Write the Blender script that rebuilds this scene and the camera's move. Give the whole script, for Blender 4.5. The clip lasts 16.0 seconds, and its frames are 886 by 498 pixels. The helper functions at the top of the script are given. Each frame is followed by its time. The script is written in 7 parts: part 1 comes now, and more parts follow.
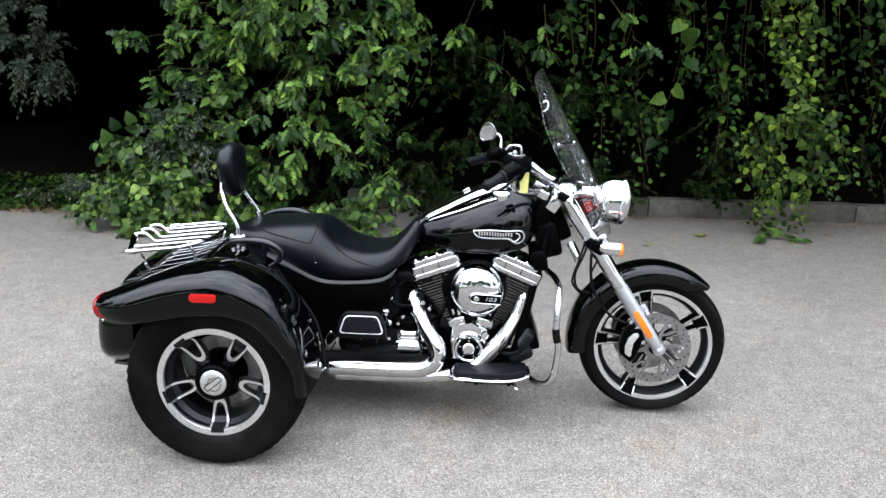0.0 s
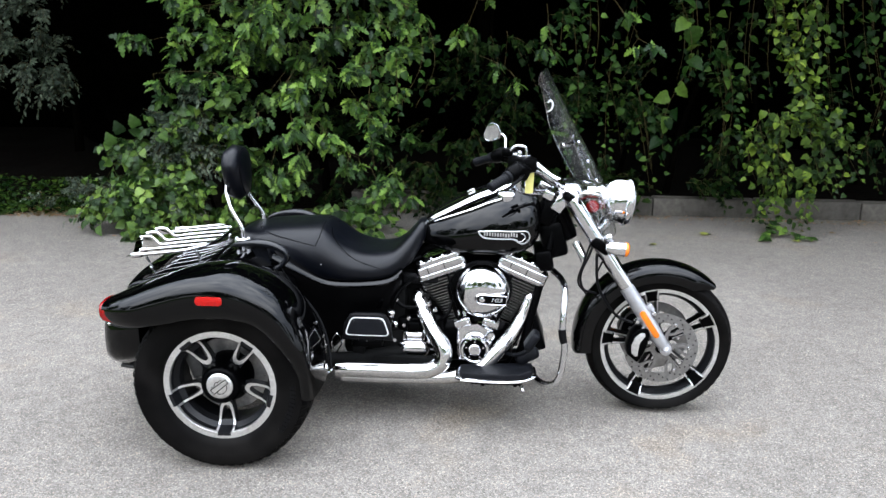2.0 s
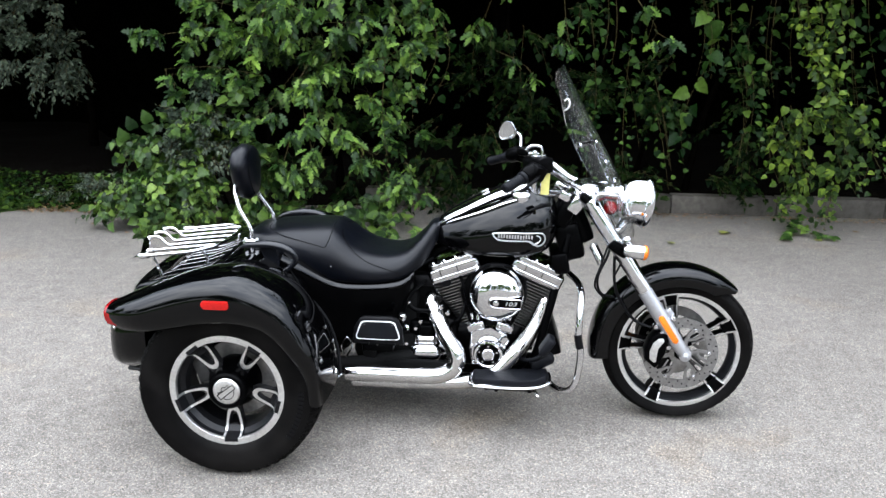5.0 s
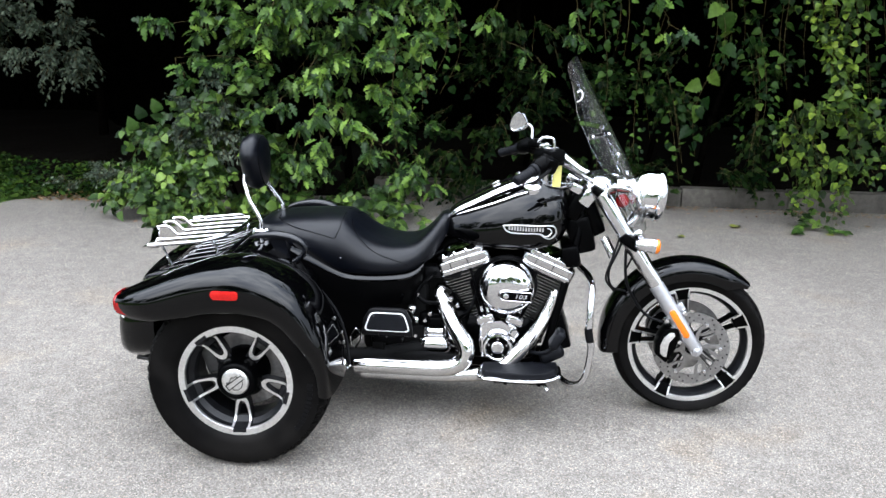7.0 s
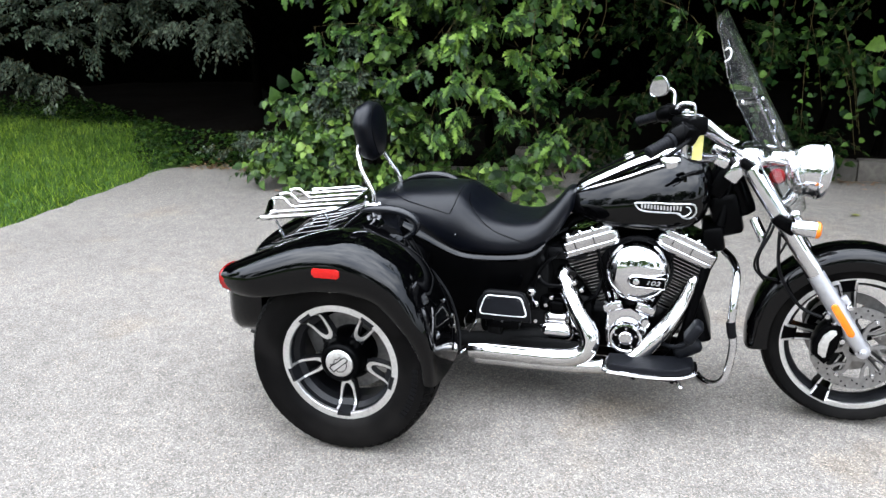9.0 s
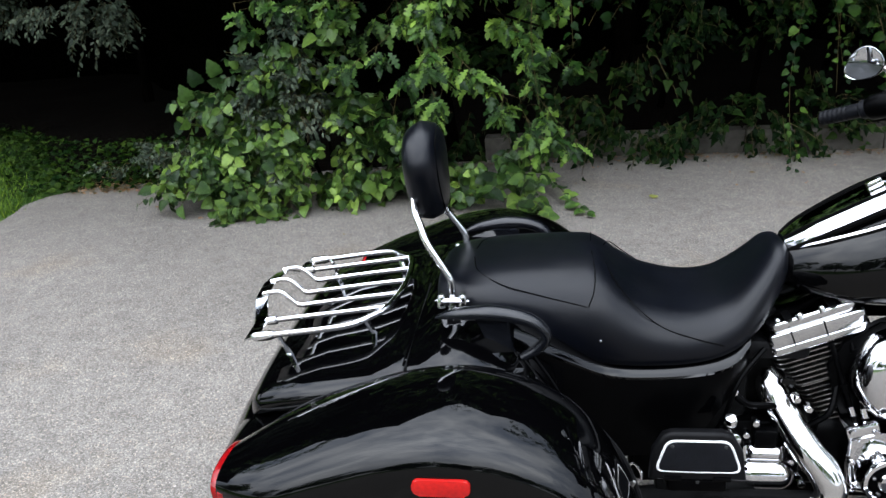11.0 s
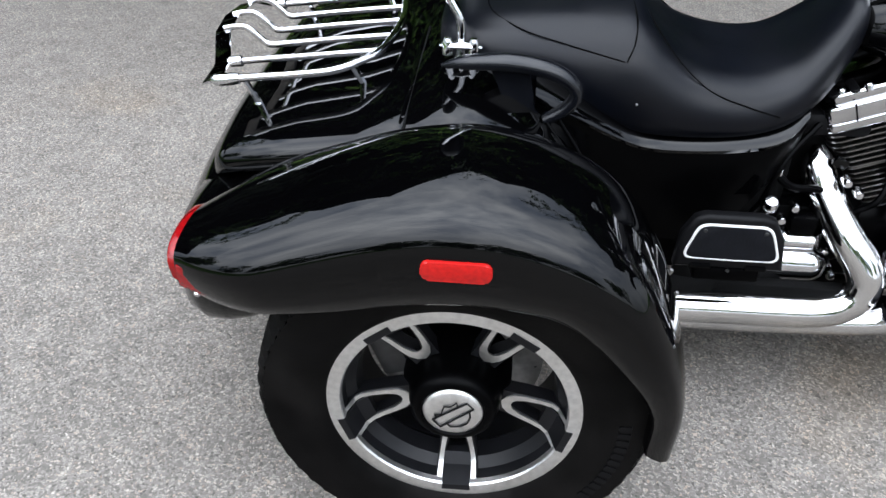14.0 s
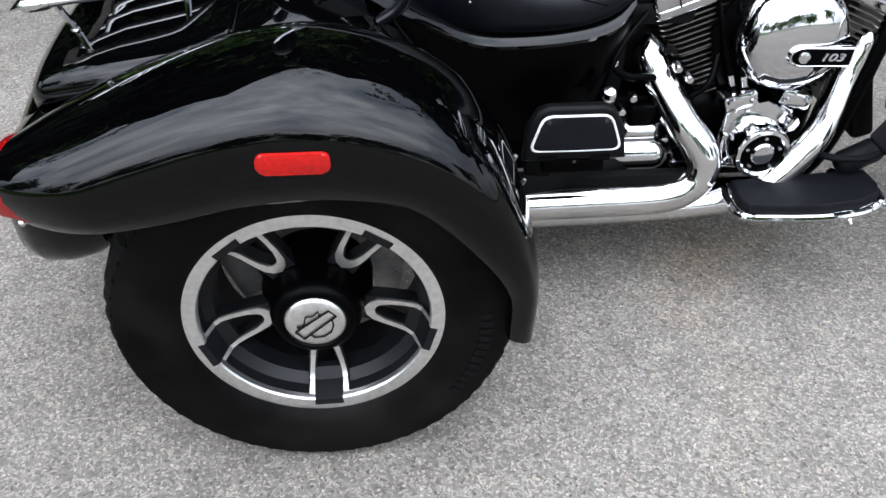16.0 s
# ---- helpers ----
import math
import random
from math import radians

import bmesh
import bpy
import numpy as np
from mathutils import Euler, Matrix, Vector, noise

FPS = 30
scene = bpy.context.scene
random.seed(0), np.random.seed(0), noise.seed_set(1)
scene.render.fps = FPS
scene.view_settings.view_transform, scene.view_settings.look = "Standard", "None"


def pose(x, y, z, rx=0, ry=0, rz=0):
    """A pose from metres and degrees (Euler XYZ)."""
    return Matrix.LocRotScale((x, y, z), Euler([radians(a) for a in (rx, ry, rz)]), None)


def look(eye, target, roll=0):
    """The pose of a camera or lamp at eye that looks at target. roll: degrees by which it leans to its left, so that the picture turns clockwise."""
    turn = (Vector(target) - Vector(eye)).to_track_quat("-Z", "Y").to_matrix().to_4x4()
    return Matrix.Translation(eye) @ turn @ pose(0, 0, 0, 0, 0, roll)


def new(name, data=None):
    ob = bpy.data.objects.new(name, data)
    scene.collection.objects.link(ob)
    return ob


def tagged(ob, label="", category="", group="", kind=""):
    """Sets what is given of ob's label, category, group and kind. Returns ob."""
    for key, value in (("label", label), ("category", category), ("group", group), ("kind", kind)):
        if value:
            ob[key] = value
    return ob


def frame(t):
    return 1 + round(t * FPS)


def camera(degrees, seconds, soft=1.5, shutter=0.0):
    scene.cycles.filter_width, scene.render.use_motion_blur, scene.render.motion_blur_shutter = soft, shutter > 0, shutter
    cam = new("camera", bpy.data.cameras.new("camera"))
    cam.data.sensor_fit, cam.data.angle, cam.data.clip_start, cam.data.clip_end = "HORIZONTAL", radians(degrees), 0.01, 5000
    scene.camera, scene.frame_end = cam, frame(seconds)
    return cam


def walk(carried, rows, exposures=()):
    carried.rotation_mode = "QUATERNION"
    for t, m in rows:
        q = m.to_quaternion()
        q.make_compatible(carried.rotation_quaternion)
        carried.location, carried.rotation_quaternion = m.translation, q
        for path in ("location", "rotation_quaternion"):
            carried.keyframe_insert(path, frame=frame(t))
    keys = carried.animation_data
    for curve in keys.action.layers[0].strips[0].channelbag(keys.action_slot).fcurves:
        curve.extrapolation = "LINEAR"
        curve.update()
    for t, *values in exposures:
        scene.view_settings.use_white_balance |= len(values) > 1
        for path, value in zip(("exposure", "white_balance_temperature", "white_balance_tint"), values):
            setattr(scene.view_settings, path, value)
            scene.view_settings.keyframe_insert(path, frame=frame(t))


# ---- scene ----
cam = camera(56.7, 16.0)
PATH = [
    (0, (0.956, -3.314, 1.52), (0.848, -1.38, 1.026), 1.2),
    (0.5, (0.955, -3.316, 1.523), (0.841, -1.381, 1.031), 0.8),
    (1, (0.958, -3.313, 1.525), (0.844, -1.377, 1.037), 0.5),
    (1.5, (0.953, -3.311, 1.523), (0.838, -1.377, 1.027), 0.8),
    (2, (0.949, -3.309, 1.522), (0.832, -1.374, 1.028), 0.7),
    (2.5, (0.946, -3.301, 1.519), (0.832, -1.368, 1.016), 0.3),
    (3, (0.947, -3.297, 1.523), (0.844, -1.359, 1.038), 0.3),
    (3.5, (0.94, -3.284, 1.531), (0.812, -1.348, 1.046), 0.2),
    (4, (0.954, -3.253, 1.53), (0.801, -1.321, 1.036), 0.4),
    (6.5, (0.947, -3.206, 1.536), (0.794, -1.282, 1.014), 1.0),
    (7, (0.942, -3.201, 1.53), (0.77, -1.28, 1.0), 1.0),
    (7.5, (0.944, -3.202, 1.526), (0.764, -1.285, 0.985), 0.8),
    (8, (0.949, -3.184, 1.518), (0.759, -1.272, 0.963), 0.7),
    (8.5, (0.995, -3.111, 1.508), (0.726, -1.204, 0.969), -0.8),
    (9, (1.028, -2.935, 1.489), (0.493, -1.104, 0.889), -0.9),
    (9.2, (0.96, -2.823, 1.459), (0.414, -1.017, 0.793), -2.1),
    (11.3, (0.122, -1.709, 1.44), (-0.095, 0.161, 0.762), -2.0),
    (11.5, (0.092, -1.667, 1.438), (-0.099, 0.207, 0.767), -0.4),
    (12, (0.088, -1.576, 1.44), (-0.163, 0.291, 0.768), -0.8),
    (12.5, (0.087, -1.547, 1.422), (-0.141, 0.296, 0.679), -0.3),
    (13, (0.086, -1.544, 1.389), (-0.123, 0.249, 0.528), -0.4),
    (13.5, (0.079, -1.551, 1.342), (-0.13, 0.167, 0.341), -0.0),
    (14, (0.078, -1.563, 1.29), (-0.091, 0.052, 0.123), 0.2),
    (14.5, (0.075, -1.575, 1.235), (-0.074, -0.053, -0.053), 0.8),
    (15, (0.074, -1.576, 1.181), (-0.029, -0.155, -0.222), 2.1),
    (15.5, (0.086, -1.581, 1.181), (0.037, -0.106, -0.17), 2.0),
    (16, (0.132, -1.613, 1.202), (0.244, -0.041, -0.03), 0.1),
]
walk(cam, [(t, look(eye, target, roll)) for t, eye, target, roll in PATH], [(0.0, 1.65), (3.5, 1.65), (6.5, 1.83), (8.5, 1.84), (9.0, 1.93), (11.5, 1.40), (13.0, 1.34), (14.5, 1.47), (15.2, 1.50), (16.0, 1.41)])

# ---- world, sun and exposure ----
world = bpy.data.worlds.new("overcast_sky")
scene.world = world
world.use_nodes = True
wn, wl = world.node_tree.nodes, world.node_tree.links
wn.clear()
sky = wn.new("ShaderNodeTexSky")
sky.sky_type, sky.sun_disc = "NISHITA", False
sky.sun_elevation, sky.sun_rotation = radians(58), radians(200)
coord = wn.new("ShaderNodeTexCoord")
cloud = wn.new("ShaderNodeTexNoise")
cloud.inputs["Scale"].default_value, cloud.inputs["Detail"].default_value = 3.2, 7.0
cloud.inputs["Roughness"].default_value = 0.55
wl.new(coord.outputs["Generated"], cloud.inputs["Vector"])
ramp = wn.new("ShaderNodeValToRGB")
ramp.color_ramp.elements[0].position, ramp.color_ramp.elements[1].position = 0.34, 0.68
ramp.color_ramp.elements[0].color = (4.6, 5.45, 7.1, 1)
ramp.color_ramp.elements[1].color = (13.4, 14.2, 15.4, 1)
wl.new(cloud.outputs["Fac"], ramp.inputs["Fac"])
mixw = wn.new("ShaderNodeMixRGB")
mixw.inputs["Fac"].default_value = 0.88
wl.new(sky.outputs["Color"], mixw.inputs["Color1"])
# an overcast sky is brighter overhead than low down
split = wn.new("ShaderNodeSeparateXYZ")
wl.new(coord.outputs["Generated"], split.inputs["Vector"])
rise = wn.new("ShaderNodeMapRange")
rise.inputs["To Min"].default_value, rise.inputs["To Max"].default_value = 0.38, 1.58
wl.new(split.outputs["Z"], rise.inputs["Value"])
shade = wn.new("ShaderNodeMixRGB")
shade.blend_type = "MULTIPLY"
shade.inputs["Fac"].default_value = 1.0
wl.new(ramp.outputs["Color"], shade.inputs["Color1"])
wl.new(rise.outputs[0], shade.inputs["Color2"])
# and brighter towards the veiled sun
toward = wn.new("ShaderNodeVectorMath")
toward.operation = "DOT_PRODUCT"
toward.inputs[1].default_value = Vector((-0.15, -0.62, 0.77)).normalized()
wl.new(coord.outputs["Generated"], toward.inputs[0])
glow = wn.new("ShaderNodeMapRange")
glow.inputs["From Min"].default_value, glow.inputs["From Max"].default_value = 0.0, 1.0
glow.inputs["To Min"].default_value, glow.inputs["To Max"].default_value = 0.62, 1.5
wl.new(toward.outputs["Value"], glow.inputs["Value"])
veil = wn.new("ShaderNodeMixRGB")
veil.blend_type = "MULTIPLY"
veil.inputs["Fac"].default_value = 1.0
wl.new(shade.outputs["Color"], veil.inputs["Color1"])
wl.new(glow.outputs[0], veil.inputs["Color2"])
wl.new(veil.outputs["Color"], mixw.inputs["Color2"])
back = wn.new("ShaderNodeBackground")
back.inputs["Strength"].default_value = 0.15
wl.new(mixw.outputs["Color"], back.inputs["Color"])
wout = wn.new("ShaderNodeOutputWorld")
wl.new(back.outputs["Background"], wout.inputs["Surface"])

sun_data = bpy.data.lights.new("sun", "SUN")
sun_data.energy, sun_data.angle, sun_data.color = 0.8, radians(110), (1.0, 0.97, 0.92)
sun = new("sun", sun_data)
sun.matrix_world = look((-3, -6, 12), (0, 0, 0))


# ---- materials ----
def material(name, base, rough=0.5, metal=0.0, spec=0.5, vary=0.0, scale=8.0, bump=0.0, bscale=60.0, bdist=0.002,
             second=None, mix_scale=3.0, rough_vary=0.0, coat=0.0, island=0.0):
    """A surface with colour variation at two scales, roughness variation and fine relief."""
    m = bpy.data.materials.new(name)
    m.use_nodes = True
    n, l = m.node_tree.nodes, m.node_tree.links
    p = n["Principled BSDF"]
    p.inputs["Base Color"].default_value = (*base, 1)
    p.inputs["Roughness"].default_value = rough
    p.inputs["Metallic"].default_value = metal
    p.inputs["Specular IOR Level"].default_value = spec
    p.inputs["Coat Weight"].default_value = coat
    p.inputs["Coat Roughness"].default_value = 0.03
    tc = n.new("ShaderNodeTexCoord")
    if vary or second:
        small = n.new("ShaderNodeTexNoise")
        small.inputs["Scale"].default_value, small.inputs["Detail"].default_value = scale, 6
        l.new(tc.outputs["Object"], small.inputs["Vector"])
        big = n.new("ShaderNodeTexNoise")
        big.inputs["Scale"].default_value, big.inputs["Detail"].default_value = mix_scale, 4
        l.new(tc.outputs["Object"], big.inputs["Vector"])
        r = n.new("ShaderNodeValToRGB")
        r.color_ramp.elements[0].position, r.color_ramp.elements[1].position = 0.35, 0.65
        r.color_ramp.elements[0].color = (*base, 1)
        r.color_ramp.elements[1].color = (*(second or base), 1)
        l.new(big.outputs["Fac"], r.inputs["Fac"])
        hsv = n.new("ShaderNodeHueSaturation")
        l.new(r.outputs["Color"], hsv.inputs["Color"])
        span = n.new("ShaderNodeMapRange")
        span.inputs["To Min"].default_value, span.inputs["To Max"].default_value = 1 - vary, 1 + vary
        span.inputs["From Min"].default_value, span.inputs["From Max"].default_value = 0.3, 0.7
        l.new(small.outputs["Fac"], span.inputs["Value"])
        if island:
            geo = n.new("ShaderNodeNewGeometry")
            info = n.new("ShaderNodeObjectInfo")
            add = n.new("ShaderNodeMath")
            add.operation = "ADD"
            l.new(geo.outputs["Random Per Island"], add.inputs[0])
            l.new(info.outputs["Random"], add.inputs[1])
            fr = n.new("ShaderNodeMath")
            fr.operation = "FRACT"
            l.new(add.outputs[0], fr.inputs[0])
            s2 = n.new("ShaderNodeMapRange")
            s2.inputs["To Min"].default_value, s2.inputs["To Max"].default_value = 1 - island, 1 + 2 * island
            sq = n.new("ShaderNodeMath")
            sq.operation = "POWER"
            sq.inputs[1].default_value = 2.0
            l.new(fr.outputs[0], sq.inputs[0])
            l.new(sq.outputs[0], s2.inputs["Value"])
            mul = n.new("ShaderNodeMath")
            mul.operation = "MULTIPLY"
            l.new(s2.outputs[0], mul.inputs[0])
            l.new(span.outputs[0], mul.inputs[1])
            l.new(mul.outputs[0], hsv.inputs["Value"])
            h2 = n.new("ShaderNodeMapRange")
            h2.inputs["To Min"].default_value, h2.inputs["To Max"].default_value = 0.5 + 0.025, 0.5 - 0.045
            l.new(fr.outputs[0], h2.inputs["Value"])
            l.new(h2.outputs[0], hsv.inputs["Hue"])
        else:
            l.new(span.outputs[0], hsv.inputs["Value"])
        l.new(hsv.outputs["Color"], p.inputs["Base Color"])
    if rough_vary:
        rn = n.new("ShaderNodeTexNoise")
        rn.inputs["Scale"].default_value, rn.inputs["Detail"].default_value = 14.0, 6
        l.new(tc.outputs["Object"], rn.inputs["Vector"])
        rr = n.new("ShaderNodeMapRange")
        rr.inputs["From Min"].default_value, rr.inputs["From Max"].default_value = 0.3, 0.7
        rr.inputs["To Min"].default_value, rr.inputs["To Max"].default_value = max(0.0, rough - rough_vary), rough + rough_vary
        l.new(rn.outputs["Fac"], rr.inputs["Value"])
        l.new(rr.outputs[0], p.inputs["Roughness"])
    if bump:
        bn = n.new("ShaderNodeTexNoise")
        bn.inputs["Scale"].default_value, bn.inputs["Detail"].default_value = bscale, 8
        l.new(tc.outputs["Object"], bn.inputs["Vector"])
        b = n.new("ShaderNodeBump")
        b.inputs["Strength"].default_value, b.inputs["Distance"].default_value = bump, bdist
        l.new(bn.outputs["Fac"], b.inputs["Height"])
        l.new(b.outputs["Normal"], p.inputs["Normal"])
    return m


def leaf_material(name, base, second, rough=0.42, through_light=0.25, island=0.45, gloss=0.16):
    m = material(name, base, rough, vary=0.25, scale=30.0, second=second, mix_scale=1.3, bump=0.8, bscale=38.0, bdist=0.008, island=island, spec=gloss)
    n, l = m.node_tree.nodes, m.node_tree.links
    p = n["Principled BSDF"]
    tr = n.new("ShaderNodeBsdfTranslucent")
    mx = n.new("ShaderNodeMixShader")
    mx.inputs["Fac"].default_value = through_light
    src = p.inputs["Base Color"].links[0].from_socket
    l.new(src, tr.inputs["Color"])
    out = n["Material Output"]
    l.new(p.outputs["BSDF"], mx.inputs[1])
    l.new(tr.outputs["BSDF"], mx.inputs[2])
    l.new(mx.outputs["Shader"], out.inputs["Surface"])
    return m


def asphalt_material():
    m = bpy.data.materials.new("worn_asphalt")
    m.use_nodes = True
    n, l = m.node_tree.nodes, m.node_tree.links
    p = n["Principled BSDF"]
    p.inputs["Roughness"].default_value = 0.85
    p.inputs["Specular IOR Level"].default_value = 0.12
    tc = n.new("ShaderNodeTexCoord")
    warp = n.new("ShaderNodeTexNoise")
    warp.inputs["Scale"].default_value, warp.inputs["Detail"].default_value = 55, 3
    l.new(tc.outputs["Object"], warp.inputs["Vector"])
    wmix = n.new("ShaderNodeMixRGB")
    wmix.blend_type = "ADD"
    wmix.inputs["Fac"].default_value = 0.018
    l.new(tc.outputs["Object"], wmix.inputs["Color1"])
    l.new(warp.outputs["Color"], wmix.inputs["Color2"])
    stone = n.new("ShaderNodeTexVoronoi")
    stone.inputs["Scale"].default_value = 205
    l.new(wmix.outputs["Color"], stone.inputs["Vector"])
    edge = n.new("ShaderNodeTexVoronoi")
    edge.feature = "DISTANCE_TO_EDGE"
    edge.inputs["Scale"].default_value = 205
    l.new(wmix.outputs["Color"], edge.inputs["Vector"])
    sep = n.new("ShaderNodeSeparateColor")
    l.new(stone.outputs["Color"], sep.inputs["Color"])
    tone = n.new("ShaderNodeValToRGB")
    e = tone.color_ramp.elements
    e[0].position, e[0].color = 0.0, (0.0714, 0.066, 0.05978, 1)
    e[1].position, e[1].color = 1.0, (0.2407, 0.22, 0.194, 1)
    for pos, c in ((0.25, (0.09035, 0.0832, 0.0745)), (0.6, (0.1429, 0.131, 0.117)), (0.85, (0.1933, 0.1768, 0.1572)), (0.9, (0.1975, 0.156, 0.1254))):
        x = e.new(pos)
        x.color = (*c, 1)
    l.new(sep.outputs["Red"], tone.inputs["Fac"])
    joint = n.new("ShaderNodeMapRange")
    joint.inputs["From Min"].default_value, joint.inputs["From Max"].default_value = 0.0, 0.13
    l.new(edge.outputs["Distance"], joint.inputs["Value"])
    tar = n.new("ShaderNodeMixRGB")
    tar.inputs["Color1"].default_value = (0.094, 0.087, 0.077, 1)
    l.new(joint.outputs[0], tar.inputs["Fac"])
    l.new(tone.outputs["Color"], tar.inputs["Color2"])
    # deep pits and pale chips
    pit = n.new("ShaderNodeMapRange")
    pit.inputs["From Min"].default_value, pit.inputs["From Max"].default_value = 0.84, 0.90
    pit.inputs["To Min"].default_value, pit.inputs["To Max"].default_value = 1.03, 0.70
    l.new(sep.outputs["Green"], pit.inputs["Value"])
    chip = n.new("ShaderNodeMapRange")
    chip.inputs["From Min"].default_value, chip.inputs["From Max"].default_value = 0.90, 0.96
    chip.inputs["To Min"].default_value, chip.inputs["To Max"].default_value = 1.0, 1.10
    l.new(sep.outputs["Blue"], chip.inputs["Value"])
    grit = n.new("ShaderNodeMath")
    grit.operation = "MULTIPLY"
    l.new(pit.outputs[0], grit.inputs[0])
    l.new(chip.outputs[0], grit.inputs[1])
    # broad stains and worn patches
    big = n.new("ShaderNodeTexNoise")
    big.inputs["Scale"].default_value, big.inputs["Detail"].default_value = 0.9, 6
    l.new(tc.outputs["Object"], big.inputs["Vector"])
    bigr = n.new("ShaderNodeMapRange")
    bigr.inputs["From Min"].default_value, bigr.inputs["From Max"].default_value = 0.3, 0.7
    bigr.inputs["To Min"].default_value, bigr.inputs["To Max"].default_value = 0.9, 1.12
    l.new(big.outputs["Fac"], bigr.inputs["Value"])
    mid = n.new("ShaderNodeTexNoise")
    mid.inputs["Scale"].default_value, mid.inputs["Detail"].default_value = 11, 5
    l.new(tc.outputs["Object"], mid.inputs["Vector"])
    midr = n.new("ShaderNodeMapRange")
    midr.inputs["From Min"].default_value, midr.inputs["From Max"].default_value = 0.3, 0.7
    midr.inputs["To Min"].default_value, midr.inputs["To Max"].default_value = 0.88, 1.12
    l.new(mid.outputs["Fac"], midr.inputs["Value"])
    mul = n.new("ShaderNodeMath")
    mul.operation = "MULTIPLY"
    l.new(bigr.outputs[0], mul.inputs[0])
    l.new(midr.outputs[0], mul.inputs[1])
    mul2 = n.new("ShaderNodeMath")
    mul2.operation = "MULTIPLY"
    l.new(mul.outputs[0], mul2.inputs[0])
    l.new(grit.outputs[0], mul2.inputs[1])
    hsv = n.new("ShaderNodeHueSaturation")
    l.new(tar.outputs["Color"], hsv.inputs["Color"])
    l.new(mul2.outputs[0], hsv.inputs["Value"])
    # faint rusty wash in places
    rust = n.new("ShaderNodeTexNoise")
    rust.inputs["Scale"].default_value, rust.inputs["Detail"].default_value = 1.7, 4
    l.new(tc.outputs["Object"], rust.inputs["Vector"])
    rr = n.new("ShaderNodeMapRange")
    rr.inputs["From Min"].default_value, rr.inputs["From Max"].default_value = 0.58, 0.75
    rr.inputs["To Max"].default_value = 0.5
    l.new(rust.outputs["Fac"], rr.inputs["Value"])
    wash = n.new("ShaderNodeMixRGB")
    wash.blend_type = "MULTIPLY"
    wash.inputs["Color2"].default_value = (1.0, 0.86, 0.68, 1)
    l.new(rr.outputs[0], wash.inputs["Fac"])
    l.new(hsv.outputs["Color"], wash.inputs["Color1"])
    l.new(wash.outputs["Color"], p.inputs["Base Color"])
    b = n.new("ShaderNodeBump")
    b.inputs["Strength"].default_value, b.inputs["Distance"].default_value = 0.38, 0.003
    l.new(edge.outputs["Distance"], b.inputs["Height"])
    l.new(b.outputs["Normal"], p.inputs["Normal"])
    return m


GLOSS = material("black_gloss_paint", (0.0004, 0.0004, 0.0005), 0.02, spec=0.22, vary=0.2, scale=3)
SATIN = material("black_satin_paint", (0.00045, 0.00045, 0.00054), 0.3, spec=0.03, vary=0.3, scale=20, bump=0.1, bscale=300, bdist=0.0005)
MATT = material("black_plastic", (0.002156, 0.002156, 0.00245), 0.45, spec=0.08, vary=0.3, scale=25, bump=0.25, bscale=500, bdist=0.0006)
WELL = material("dusty_black_iron", (0.00195, 0.00195, 0.00195), 0.7, spec=0.05, vary=0.4, scale=15, bump=0.3, bscale=120, bdist=0.001)
CHROME = material("chrome", (0.598, 0.598, 0.6095), 0.045, 1.0, rough_vary=0.03, vary=0.04, scale=20)
PIPE = material("polished_exhaust_chrome", (0.6, 0.5952, 0.5892), 0.08, 1.0, rough_vary=0.05, vary=0.06, scale=12)
ROCKER = material("polished_rocker_cover", (0.50, 0.50, 0.507), 0.09, 1.0, rough_vary=0.05, vary=0.06, scale=25)
ALU = material("machined_aluminium", (0.6609, 0.6546, 0.6419), 0.36, 1.0, vary=0.12, scale=90, bump=0.2, bscale=240, bdist=0.0004, rough_vary=0.08)
FIN = material("black_fin_with_machined_edge", (0.19, 0.187, 0.184), 0.32, 1.0, vary=0.3, scale=60)
SLIDER = material("silver_cast_aluminium", (0.408, 0.408, 0.4216), 0.42, 0.85, vary=0.08, scale=40, bump=0.15, bscale=300, bdist=0.0004)
DISC = material("brake_steel", (0.225, 0.219, 0.213), 0.36, 0.9, vary=0.2, scale=60, rough_vary=0.1)
BARREL = material("black_wheel_paint", (0.0042, 0.0043, 0.0050), 0.36, spec=0.16, vary=0.3, scale=25, bump=0.1, bscale=260, bdist=0.0004)
RUBBER = material("tyre_rubber", (0.0019, 0.00175, 0.0017), 0.56, spec=0.035, vary=0.45, scale=14, second=(0.0042, 0.0038, 0.0035), mix_scale=5, bump=0.35, bscale=160, bdist=0.0012)
PAD = material("ribbed_rubber", (0.00255, 0.00285, 0.0039), 0.5, spec=0.1, vary=0.25, scale=40, bump=0.4, bscale=220, bdist=0.0012)
LEATHER = material("black_vinyl", (0.0008, 0.0011, 0.0022), 0.33, spec=0.17, vary=0.25, scale=9, bump=0.22, bscale=300, bdist=0.0006, rough_vary=0.05)
THREAD = material("black_thread", (0.001, 0.001, 0.001), 0.8, spec=0.02)
HANDLE = material("dark_grey_plastic", (0.0028, 0.0031, 0.0042), 0.22, spec=0.3, vary=0.2, scale=25, bump=0.15, bscale=400, bdist=0.0004)
RED = material("red_lens", (0.27, 0.005, 0.004), 0.14, spec=0.3, vary=0.15, scale=180, bump=0.3, bscale=300, bdist=0.0008)
LAMP = material("dark_red_lens", (0.125, 0.0022, 0.003), 0.08, spec=0.3, vary=0.2, scale=120, bump=0.3, bscale=260, bdist=0.0008)
AMBER = material("amber_reflector", (0.54, 0.1275, 0.006), 0.2, spec=0.5, vary=0.12, scale=160, bump=0.3, bscale=320, bdist=0.0008)
